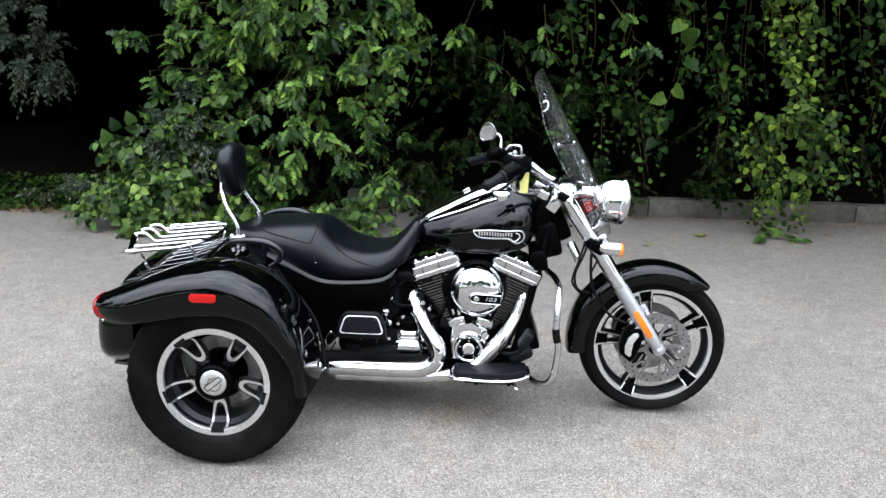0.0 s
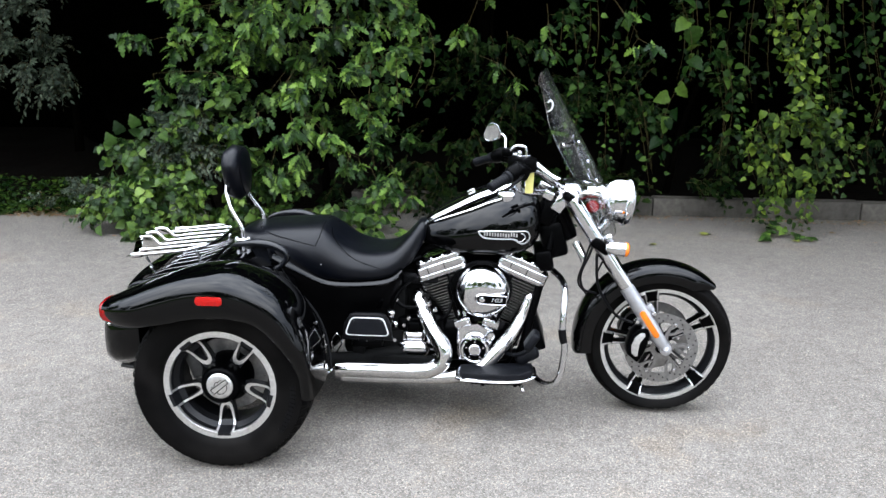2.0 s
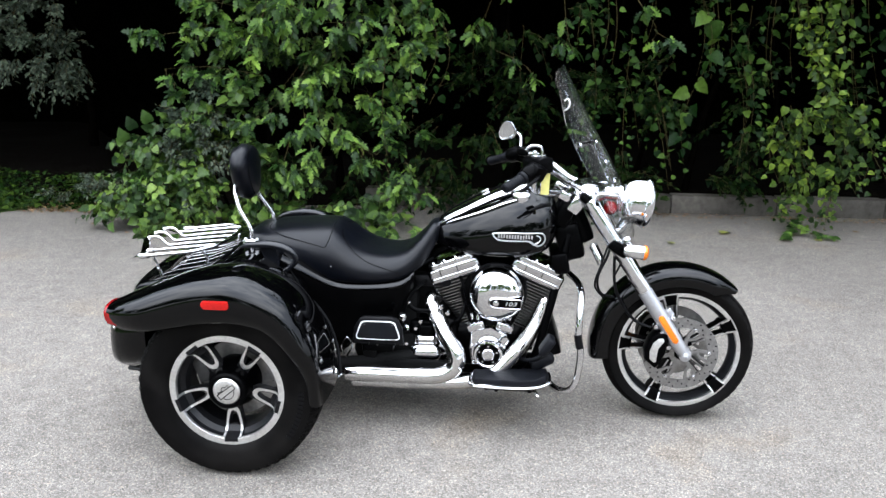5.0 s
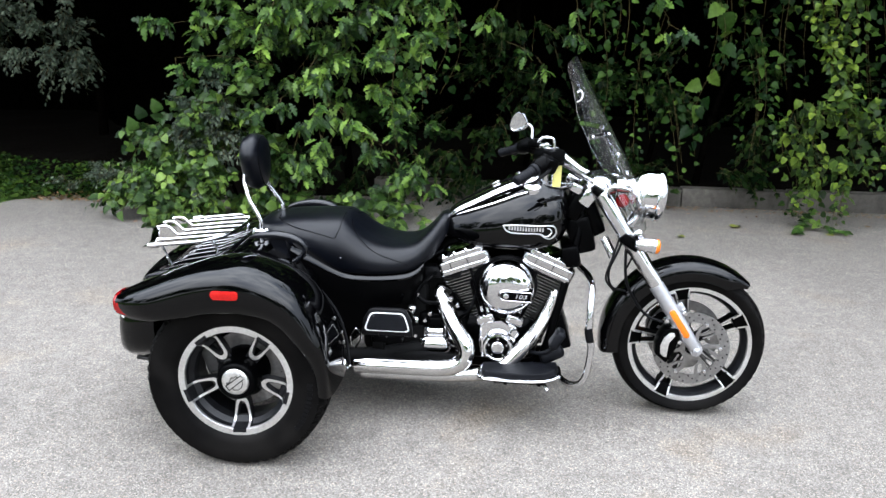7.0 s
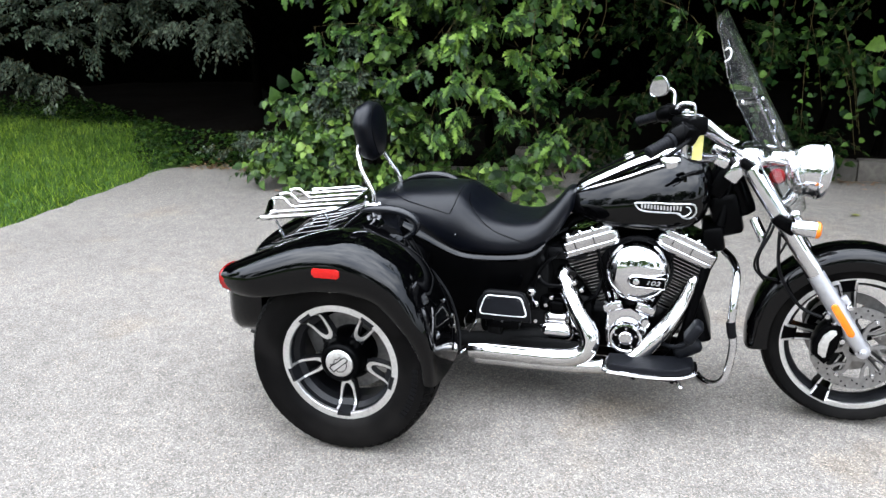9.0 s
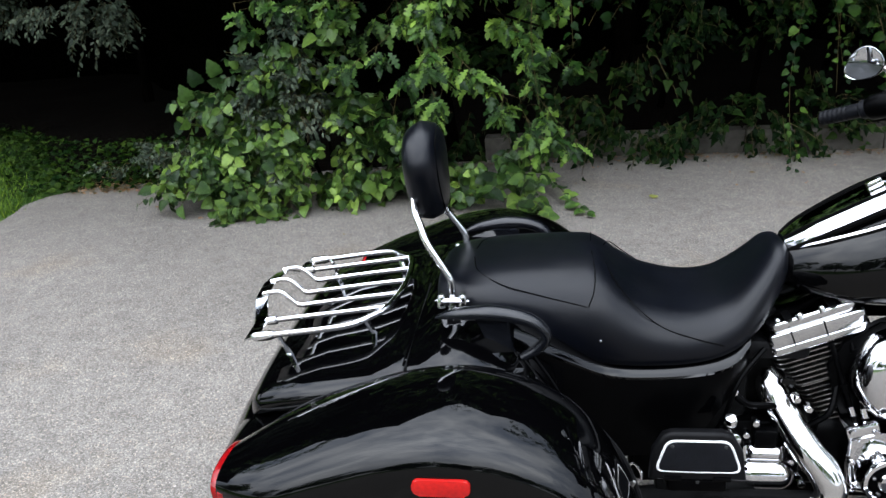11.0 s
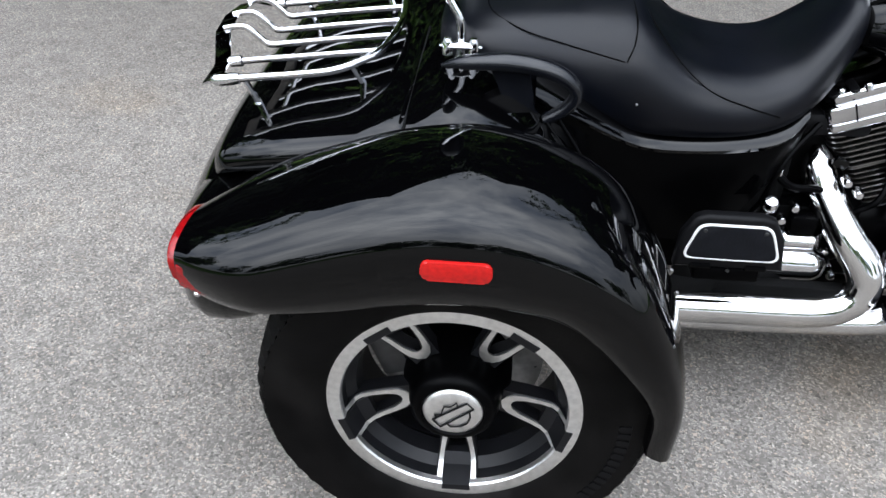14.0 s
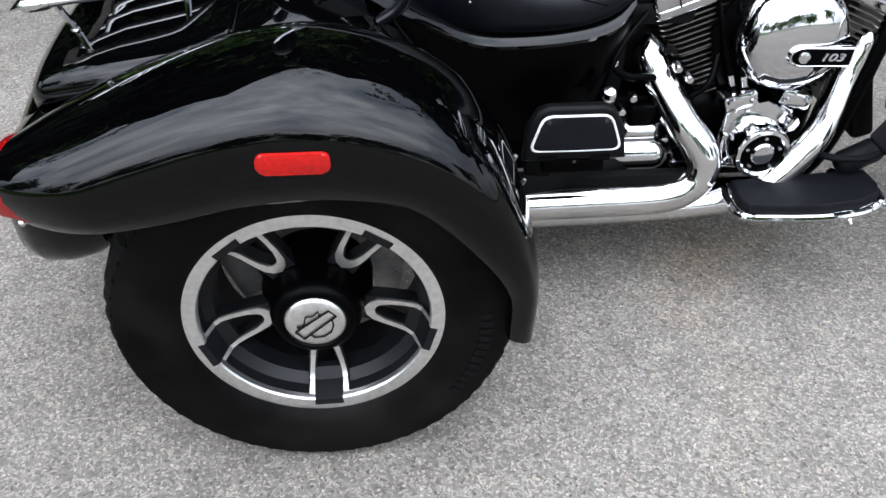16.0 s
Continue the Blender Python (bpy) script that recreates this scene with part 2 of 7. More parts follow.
TAG = material("yellow_card", (0.50, 0.46, 0.14), 0.65, vary=0.08, scale=60)
WHITE = material("white_trim", (0.5148, 0.5148, 0.4976), 0.45, vary=0.08, scale=50)
GREY = material("grey_lettering", (0.4508, 0.4508, 0.4508), 0.35, 0.7, vary=0.08, scale=50)
DARKMETAL = material("dark_cast_metal", (0.045, 0.045, 0.045), 0.45, 0.8, vary=0.3, scale=30, bump=0.2, bscale=140, bdist=0.0008)
MIRROR = material("mirror_glass", (0.52, 0.53, 0.54), 0.02, 1.0)
LENS = material("headlamp_lens", (0.8, 0.82, 0.84), 0.06, 0.6, vary=0.1, scale=60)
ASPHALT = asphalt_material()
CONCRETE = material("weathered_concrete", (0.0702, 0.06436, 0.0546), 0.9, spec=0.1, vary=0.3, scale=18, second=(0.0312, 0.02828, 0.02436), mix_scale=2.2, bump=0.6, bscale=70, bdist=0.004)
# soil and litter taken near black, so the colour carries the shrubs' shade
SHADED_SOIL = material("shaded_soil_and_litter", (0.00132, 0.00096, 0.0006), 0.95, spec=0.03, vary=0.5, scale=30, second=(0.0024, 0.00174, 0.00108), mix_scale=4, bump=0.8, bscale=25, bdist=0.02)
TURF = material("turf", (0.020, 0.043, 0.0080), 0.9, spec=0.05, vary=0.4, scale=12, second=(0.04641, 0.08508, 0.01702), mix_scale=1.5, bump=0.8, bscale=60, bdist=0.02)
BLADE = leaf_material("grass_blade", (0.036, 0.090, 0.0080), (0.072, 0.140, 0.0140), 0.5, 0.3, 0.55)
# bark near black on every trunk: the thicket's shade is coloured in
SHADED_BARK = material("shaded_bark", (0.000945, 0.0007875, 0.00063), 0.9, spec=0.0, vary=0.5, scale=22, second=(0.001575, 0.001365, 0.00105), mix_scale=6, bump=0.9, bscale=40, bdist=0.01)
TWIG = material("green_twig", (0.04, 0.032, 0.012), 0.7, spec=0.1, vary=0.3, scale=30)
MAPLE = leaf_material("lobed_leaf", (0.0225, 0.0665, 0.0112), (0.0500, 0.1200, 0.0185), 0.42, 0.30, 0.75, 0.25)
VINE = leaf_material("vine_leaf", (0.0165, 0.0500, 0.0100), (0.0440, 0.0990, 0.0150), 0.42, 0.28, 0.75, 0.26)
# brighter, yellower vine leaf: the front strands' light is put into the colour
LIT_VINE = leaf_material("lit_vine_leaf", (0.0205, 0.0540, 0.0076), (0.0530, 0.1060, 0.0112), 0.42, 0.32, 0.75, 0.20)
# darker green leaf of the other strands, with their shade put in too
SHADED_VINE = leaf_material("shaded_vine_leaf", (0.009, 0.0306, 0.0054), (0.018, 0.0504, 0.0072), 0.45, 0.25, 0.7, 0.10)
# ivy green darkened far down: the thicket's shade sits in the colour
SHADED_IVY = leaf_material("shaded_ivy_leaf", (0.0028, 0.0102, 0.0021), (0.0052, 0.0160, 0.0030), 0.5, 0.15, 0.6, 0.04)
SMALL = leaf_material("privet_leaf", (0.02022, 0.03258, 0.02022), (0.04493, 0.05841, 0.04043), 0.45, 0.15, 0.6, 0.06)
WEED = leaf_material("weed_leaf", (0.005491, 0.01848, 0.002376), (0.01056, 0.02904, 0.00396), 0.5, 0.2, 0.6, 0.04)
DEAD = leaf_material("dry_leaf", (0.112, 0.072, 0.032), (0.176, 0.128, 0.056), 0.7, 0.1, 0.4)
YOUNG = leaf_material("fallen_green_leaf", (0.1152, 0.144, 0.02592), (0.1872, 0.1872, 0.036), 0.5, 0.15, 0.3)
# near black: the wood's deep shade is put into this colour
WOOD_SHADE = material("wood_shade", (0.0003, 0.00035, 0.00025), 0.95, spec=0.0, vary=0.6, scale=5, second=(0.0006, 0.0006, 0.0004), mix_scale=1.2, bump=0.8, bscale=6, bdist=0.15)


def screen_material():
    m = bpy.data.materials.new("clear_screen")
    m.use_nodes = True
    n, l = m.node_tree.nodes, m.node_tree.links
    p = n["Principled BSDF"]
    p.inputs["Base Color"].default_value = (0.93, 0.95, 0.95, 1)
    p.inputs["Roughness"].default_value = 0.02
    p.inputs["Transmission Weight"].default_value = 0.997
    p.inputs["IOR"].default_value = 1.25
    return m


SCREEN = screen_material()


# ---- mesh tools ----
APART = {"wheel_nut", "disc_rivet", "rocker_bolt", "timer_bolt", "cover_bolt", "case_bolt", "caliper_bolt", "screw", "screen_bolt", "fender_fastener",
         "badge_letter", "sidewall_mark", "fork_shroud", "hose", "brake_hose", "rail_end", "bracket", "console_trim", "body_trim", "clamp", "ignition_switch"}


def islands(bm):
    """The separate pieces of a bmesh."""
    bm.verts.index_update()
    left, out = set(bm.verts), []
    while left:
        heap, piece = [left.pop()], []
        while heap:
            v = heap.pop()
            piece.append(v)
            for e in v.link_edges:
                w = e.other_vert(v)
                if w in left:
                    left.remove(w)
                    heap.append(w)
        out.append(piece)
    return out


def part(name, bm, mat, parent=None, label="", angle=38, kind=""):
    """Link a bmesh as one mesh object under a thing or a part; small repeated pieces become objects of their own."""
    bmesh.ops.recalc_face_normals(bm, faces=bm.faces)
    pieces = [bm]
    if name in APART:
        found = islands(bm)
        if len(found) > 1:
            pieces = []
            for piece in found:
                b = bmesh.new()
                copy = {v: b.verts.new(v.co) for v in piece}
                for f in {f for v in piece for f in v.link_faces}:
                    b.faces.new([copy[v] for v in f.verts])
                pieces.append(b)
            bm.free()
    first = None
    for b in pieces:
        me = bpy.data.meshes.new(name)
        b.to_mesh(me)
        b.free()
        me.materials.append(mat)
        me.shade_smooth()
        me.set_sharp_from_angle(angle=radians(angle))
        ob = new(name, me)
        if parent:
            ob.parent = parent
            ob.matrix_parent_inverse = Matrix.Translation(-Vector(parent.location))
        if label:
            ob["label"] = label
        if kind:
            ob["kind"] = kind
        first = first or ob
    return first


def node(name, at=(0, 0, 0), parent=None):
    ob = new(name)
    ob.empty_display_size = 0.1
    ob.location = at
    if parent:
        ob.parent = parent
    return ob


def V(*a):
    return Vector(a)


def spline(pts, res):
    """Catmull-Rom through the points."""
    pts = [Vector(p) for p in pts]
    if res <= 1 or len(pts) < 3:
        return pts
    out = []
    for i in range(len(pts) - 1):
        a = pts[i - 1] if i else 2 * pts[0] - pts[1]
        b, c = pts[i], pts[i + 1]
        d = pts[i + 2] if i + 2 < len(pts) else 2 * pts[-1] - pts[-2]
        for k in range(res):
            t = k / res
            out.append(0.5 * (2 * b + (c - a) * t + (2 * a - 5 * b + 4 * c - d) * t * t + (3 * b - a - 3 * c + d) * t ** 3))
    return out + [pts[-1]]


def tube(bm, pts, r, seg=10, res=5, taper=None, squash=None):
    """A round bar swept along a smooth line; taper gives the radius factor from start to end."""
    line = spline(pts, res)
    up = Vector((0, 0, 1))
    d0 = (line[1] - line[0]).normalized()
    if abs(d0.z) > 0.9:
        up = Vector((0, 1, 0))
    side = d0.cross(up).normalized()
    rings = []
    for i, p in enumerate(line):
        d = (line[min(i + 1, len(line) - 1)] - line[max(i - 1, 0)]).normalized()
        side = (side - d * side.dot(d)).normalized()
        other = d.cross(side)
        f = 1.0
        if taper:
            s = i / (len(line) - 1) * (len(taper) - 1)
            k = min(int(s), len(taper) - 2)
            f = taper[k] + (taper[k + 1] - taper[k]) * (s - k)
        sq = squash or (1, 1)
        rings.append([bm.verts.new(p + side * (r * f * sq[0] * math.cos(a)) + other * (r * f * sq[1] * math.sin(a)))
                      for a in (2 * math.pi * j / seg for j in range(seg))])
    skin(bm, rings)
    bm.faces.new(rings[0])
    bm.faces.new(list(reversed(rings[-1])))
    return bm


def skin(bm, rings, closed=True):
    for a, b in zip(rings, rings[1:]):
        n = len(a)
        for j in range(n if closed else n - 1):
            k = (j + 1) % n
            try:
                bm.faces.new((a[j], a[k], b[k], b[j]))
            except ValueError:
                pass


def loft(bm, rings, cap=True, closed=True):
    made = [[bm.verts.new(p) for p in ring] for ring in rings]
    skin(bm, made, closed)
    if cap and closed:
        bm.faces.new(made[0])
        bm.faces.new(list(reversed(made[-1])))
    return made


def along(axis):
    """A turn that lays local z on the axis."""
    return Vector(axis).to_track_quat("Z", "Y").to_matrix().to_4x4()


def lathe(bm, prof, at, axis=(0, -1, 0), seg=40, close=False):
    """Turn a profile of (radius, height along the axis) about an axis through at."""
    m = Matrix.Translation(at) @ along(axis)
    rings = []
    for r, h in prof:
        if r < 1e-5:
            rings.append([bm.verts.new(m @ V(0, 0, h))] * seg)
        else:
            rings.append([bm.verts.new(m @ V(r * math.cos(2 * math.pi * j / seg), r * math.sin(2 * math.pi * j / seg), h)) for j in range(seg)])
    pairs = list(zip(rings, rings[1:]))
    if close:
        pairs.append((rings[-1], rings[0]))
    for a, b in pairs:
        for j in range(seg):
            k = (j + 1) % seg
            quad = []
            for v in (a[j], a[k], b[k], b[j]):
                if v not in quad:
                    quad.append(v)
            if len(quad) > 2:
                try:
                    bm.faces.new(quad)
                except ValueError:
                    pass
    return bm


def box(bm, size, at, turn=(0, 0, 0), bevel=0.0, seg=2):
    r = bmesh.ops.create_cube(bm, size=1, matrix=pose(*at, *turn) @ Matrix.Diagonal((*size, 1)))
    if bevel:
        edges = list({e for v in r["verts"] for e in v.link_edges})
        bmesh.ops.bevel(bm, geom=edges, offset=bevel, segments=seg, affect="EDGES", profile=0.5)
    return bm


def plate(bm, outline, thick, m, bevel=0.0, seg=2):
    """A flat outline in local x and y, extruded to both sides of its plane."""
    lo = [bm.verts.new(m @ V(x, y, -thick / 2)) for x, y in outline]
    hi = [bm.verts.new(m @ V(x, y, thick / 2)) for x, y in outline]
    faces = [bm.faces.new(list(reversed(lo))), bm.faces.new(hi)]
    n = len(lo)
    for j in range(n):
        k = (j + 1) % n
        faces.append(bm.faces.new((lo[j], lo[k], hi[k], hi[j])))
    if bevel:
        edges = [e for f in faces[:2] for e in f.edges]
        bmesh.ops.bevel(bm, geom=edges, offset=bevel, segments=seg, affect="EDGES", profile=0.5)
    return bm


def rounded(w, h, r, n=5):
    """Outline of a rounded rectangle."""
    out = []
    for cx, cy, a0 in ((w / 2 - r, h / 2 - r, 0), (-w / 2 + r, h / 2 - r, 90), (-w / 2 + r, -h / 2 + r, 180), (w / 2 - r, -h / 2 + r, 270)):
        for i in range(n + 1):
            a = radians(a0 + 90 * i / n)
            out.append((cx + r * math.cos(a), cy + r * math.sin(a)))
    return out


def BM():
    return bmesh.new()


SIDE = Matrix(((1, 0, 0, 0), (0, 0, -1, 0), (0, 1, 0, 0), (0, 0, 0, 1)))  # local x, y -> world x, z; local z -> -y


def at_side(x, y, z):
    return Matrix.Translation((x, y, z)) @ SIDE


def mirrored(bm, shift=0.0, drop=0.0):
    """The same mesh on the other side of the machine."""
    b2 = bm.copy()
    for v in b2.verts:
        v.co.y = shift - v.co.y
        v.co.z -= drop
    bmesh.ops.reverse_faces(b2, faces=b2.faces)
    return b2


# ---- ground ----
def flat(name, outline, z, mat, label, category, thick=0.05, kind="structure"):
    bm = BM()
    top = [bm.verts.new((x, y, z)) for x, y in outline]
    low = [bm.verts.new((x, y, z - thick)) for x, y in outline]
    bm.faces.new(top)
    n = len(top)
    for j in range(n):
        bm.faces.new((top[j], low[j], low[(j + 1) % n], top[(j + 1) % n]))
    return tagged(part(name, bm, mat, None, label), label, category, kind=kind)


rng = random.Random(7)
bm = BM()
bmesh.ops.create_grid(bm, x_segments=2, y_segments=2, size=400)
for v in bm.verts:
    v.co.z = -0.045
tagged(part("ground", bm, TURF), "grassy earth reaching to the horizon", "ground", kind="structure")

edge = [(-3.30, -30.0), (-3.30, -6.0)]
y = -6.0
while y < 3.0:
    edge.append((-3.34 - 0.02 * (y + 2) / 5 + rng.uniform(-0.025, 0.025), y))
    y += 0.16
edge += [(-3.43, 3.15), (-3.38, 3.35), (-3.22, 3.52), (-3.0, 3.63), (-2.7, 3.66), (-2.3, 3.68), (-1.6, 3.85), (-0.8, 4.0), (0.0, 4.08), (40.0, 4.08), (40.0, -30.0)]
flat("pavement", edge, 0.0, ASPHALT, "pale worn asphalt with coarse stone grain", "asphalt", 0.12)


def bumpy(name, x0, x1, y0, y1, nx, ny, height, mat, label, category, seed):
    bm = BM()
    r = [[bm.verts.new((x0 + (x1 - x0) * i / nx, y0 + (y1 - y0) * j / ny, height(x0 + (x1 - x0) * i / nx, y0 + (y1 - y0) * j / ny))) for j in range(ny + 1)] for i in range(nx + 1)]
    skin(bm, r, False)
    return tagged(part(name, bm, mat, None, label, 180), label, category, kind="structure")


def verge(x, y):
    h = 0.02 * noise.noise(V(x * 0.9, y * 0.9, 3)) + 0.012 * noise.noise(V(x * 4, y * 4, 1))
    d = min(1.0, max(0.0, (-3.36 - x) / 0.5)) if y < 3.4 else 1.0
    return -0.03 + 0.05 * d + h * d


bumpy("lawn", -30, -3.30, -12, 12, 90, 80, verge, TURF, "mown green lawn beside the asphalt", "grass", 1)


def lawn_end(x):
    """Where the lawn gives way to the thicket."""
    return 3.72 if x > -3.3 else min(3.42 + 1.18 * max(0.0, -3.45 - x), 5.5 + 0.12 * max(0.0, -5.2 - x))


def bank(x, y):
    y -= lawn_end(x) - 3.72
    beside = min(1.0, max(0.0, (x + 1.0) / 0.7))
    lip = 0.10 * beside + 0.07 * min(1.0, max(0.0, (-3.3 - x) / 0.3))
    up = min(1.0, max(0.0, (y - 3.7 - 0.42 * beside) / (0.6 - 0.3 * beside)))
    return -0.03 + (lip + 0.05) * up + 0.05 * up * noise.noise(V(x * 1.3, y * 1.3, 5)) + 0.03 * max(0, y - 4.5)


bumpy("planting_bed", -9, 16, 3.72, 12, 100, 40, bank, SHADED_SOIL, "soil with leaf litter, coloured near black for the shade under the shrubs", "soil", 2)

# kerb of cast blocks
kx = -0.35
kerb = tagged(node("kerb", (2.5, 4.12, 0)), "low weathered concrete kerb", "kerb", kind="structure")
KB = Matrix.Translation((-2.5, -4.12, 0))
r2 = random.Random(3)
stone_mesh = None
k = 0
while kx < 9.0:
    L = 0.915
    if stone_mesh is None:
        bm = BM()
        box(bm, (L - 0.008, 0.15, 0.28), (0, 0, 0.0), (0, 0, 0), 0.012, 2)
        st = part("kerb_stone", bm, CONCRETE, kerb)
        stone_mesh = st.data
    else:
        st = new("kerb_stone", stone_mesh)
        st.parent = kerb
    st.matrix_parent_inverse = KB
    st.matrix_basis = pose(kx + L / 2, 4.145 + r2.uniform(-0.006, 0.006), 0.022 + r2.uniform(-0.006, 0.006), 0, r2.uniform(-0.5, 0.5), r2.uniform(-0.4, 0.4))
    kx += L
    k += 1

# ---- foliage tools ----
def shape_leaf(kind):
    """Outline of half a leaf, from stem to tip, as (along, across)."""
    if kind == "maple":
        half = [(0.0, 0.015), (0.08, 0.03), (0.16, 0.14), (0.22, 0.15), (0.27, 0.06), (0.37, 0.22), (0.44, 0.25), (0.48, 0.09), (0.59, 0.23), (0.66, 0.24), (0.70, 0.10), (0.81, 0.16), (0.88, 0.12), (1.0, 0.0)]
    elif kind == "vine":
        half = [(-0.10, 0.10), (-0.09, 0.30), (0.03, 0.46), (0.12, 0.42), (0.20, 0.50), (0.30, 0.41), (0.42, 0.50), (0.52, 0.38), (0.64, 0.36), (0.72, 0.24), (0.84, 0.18), (1.0, 0.0)]
    elif kind == "ivy":
        half = [(-0.03, 0.16), (0.10, 0.36), (0.34, 0.36), (0.50, 0.24), (1.0, 0.0)]
    else:
        half = [(0.0, 0.03), (0.25, 0.22), (0.55, 0.24), (0.85, 0.12), (1.0, 0.0)]
    return half


def leaf_template(kind, fold=0.32, droop=0.28):
    half = shape_leaf(kind)
    verts, faces = [(0.0, 0.0, 0.0)], []
    mid = []
    for a, w in half:
        mid.append(len(verts))
        verts.append((a, 0.0, -droop * a * a))
    for sgn in (1, -1):
        rim = []
        for a, w in half:
            rim.append(len(verts))
            verts.append((a, sgn * w, -droop * a * a - 0 + fold * w))
        for i in range(len(half) - 1):
            f = (mid[i], mid[i + 1], rim[i + 1], rim[i])
            faces.append(f if sgn < 0 else tuple(reversed(f)))
    return np.array(verts), faces


TEMPLATES = {k: leaf_template(k) for k in ("maple", "vine", "ivy", "small")}


def leaf_frames(dirs, ups):
    x = dirs / np.linalg.norm(dirs, axis=1, keepdims=True)
    z = ups - (ups * x).sum(1, keepdims=True) * x
    z /= np.linalg.norm(z, axis=1, keepdims=True) + 1e-9
    y = np.cross(z, x)
    return np.stack([x, y, z], 2)


def leaf_mesh(name, kind, pos, dirs, ups, sizes):
    tv, tf = TEMPLATES[kind]
    R = leaf_frames(dirs, ups)
    pts = np.einsum("nij,vj->nvi", R, tv) * sizes[:, None, None] + pos[:, None, :]
    nv = len(tv)
    verts = pts.reshape(-1, 3)
    faces = [tuple(i * nv + a for a in f) for i in range(len(pos)) for f in tf]
    me = bpy.data.meshes.new(name)
    me.from_pydata(verts.tolist(), [], faces)
    me.shade_smooth()
    return me


def stuff(name, kind, data, mat, parent=None, label="", category=""):
    me = leaf_mesh(name, kind, *data)
    me.materials.append(mat)
    ob = new(name, me)
    if parent:
        ob.parent = parent
        ob.matrix_parent_inverse = Matrix.Translation(-Vector(parent.location))
    return tagged(ob, label, category, kind="stuff")


rs = np.random.RandomState(11)


def sprigs(n_sprigs, place, leaves, size, length, hang, face=(0, -1, 0.35), spread=0.6, wiggle=0.5):
    """Leafy shoots: each hangs in an arc from its place, with leaves set alternately along it."""
    P, D, U, S, stems = [], [], [], [], []
    for _ in range(n_sprigs):
        got = place()
        if got is None:
            continue
        base, out, scale = got
        base, out = np.array(base, float), np.array(out, float)
        L = length * rs.uniform(0.6, 1.3) * scale
        d = out + rs.normal(0, 0.25, 3)
        d /= np.linalg.norm(d)
        side = np.cross(d, (0, 0, 1))
        side /= np.linalg.norm(side) + 1e-9
        line = []
        nl = max(3, int(leaves * rs.uniform(0.7, 1.3)))
        for k in range(nl):
            t = (k + 0.6) / nl
            p = base + d * L * t + np.array([0, 0, -hang * L * t * t]) + rs.normal(0, 0.006, 3)
            line.append(p)
            sgn = 1 if k % 2 else -1
            ld = 0.6 * d + sgn * side * spread * rs.uniform(0.7, 1.3) + np.array([0, 0, -0.55]) + rs.normal(0, 0.28, 3)
            up = np.array(face) + np.array([0, 0, 0.55]) + rs.normal(0, wiggle, 3)
            P.append(p + ld / np.linalg.norm(ld) * 0.012)
            D.append(ld)
            U.append(up)
            S.append(size * rs.uniform(0.6, 1.2) * (0.85 + 0.3 * scale) * (1 - 0.35 * t * (rs.rand() < 0.6)))
        stems.append([base] + line[::2] + [line[-1]])
    return (np.array(P), np.array(D), np.array(U), np.array(S)), stems


def stem_mesh(name, stems, r, mat, parent, label=""):
    bm = BM()
    for line in stems:
        tube(bm, [Vector(p) for p in line], r, 4, 1, (1.0, 0.4))
    ob = part(name, bm, mat, parent, label)
    if parent:
        ob.matrix_parent_inverse = Matrix.Translation(-Vector(parent.location))
    return ob


def blob_place(blobs, front=True):
    """Places on lumps given as (x, y, z, rx, ry, rz, weight): mostly on their front and top skin."""
    w = np.array([b[6] for b in blobs], float)
    w /= w.sum()
    clumps = []
    for b in blobs:
        some = []
        for _ in range(4 + int(30 * b[3] * b[5] + 8 * b[3])):
            v = rs.normal(0, 1, 3)
            v /= np.linalg.norm(v)
            if front and v[1] > 0.25:
                v[1] = -v[1] * 0.5
            some.append((v, rs.uniform(0.45, 1.0) ** 0.5, rs.uniform(0.5, 1.0)))
        clumps.append(some)

    def place():
        k = rs.choice(len(blobs), p=w)
        b = blobs[k]
        v, f, wide = clumps[k][rs.randint(len(clumps[k]))]
        p = np.array(b[:3]) + v * np.array(b[3:6]) * f + rs.normal(0, 1, 3) * np.array([0.09, 0.07, 0.045]) * wide * (b[3] / 0.5) ** 0.5
        if p[2] < 0.03:
            p[2] = 0.03 + rs.rand() * 0.1
        out = v * np.array([0.8, 0.8, 0.5]) + np.array([0, -0.35, 0.05])
        return p, out, rs.uniform(0.7, 1.15)
    return place


def single_leaves(parent, kind, mat, data, name="leaf"):
    """The nearest leaves as pieces of their own, on shared meshes."""
    tv, tf = TEMPLATES[kind]
    meshes = []
    for fold, droop in ((0.30, 0.25), (0.12, 0.42), (0.45, 0.12)):
        v, f = leaf_template(kind, fold, droop)
        me = bpy.data.meshes.new(name)
        me.from_pydata(v.tolist(), [], f)
        me.materials.append(mat)
        me.shade_smooth()
        meshes.append(me)
    P, D, U, S = data
    R = leaf_frames(D, U)
    inv = Matrix.Translation(-Vector(parent.location))
    for i in range(len(P)):
        ob = new(name, meshes[i % 3])
        ob.parent = parent
        ob.matrix_parent_inverse = inv
        m = Matrix(R[i].tolist()).to_4x4()
        m.translation = P[i]
        ob.matrix_basis = m @ Matrix.Scale(float(S[i]), 4)


def split_near(data, keep):
    """The leaves that stand out furthest towards the open lot, and the rest."""
    P, D, U, S = data
    order = np.argsort(P[:, 1])
    near, rest = order[:keep], order[keep:]
    return tuple(a[near] for a in data), tuple(a[rest] for a in data)


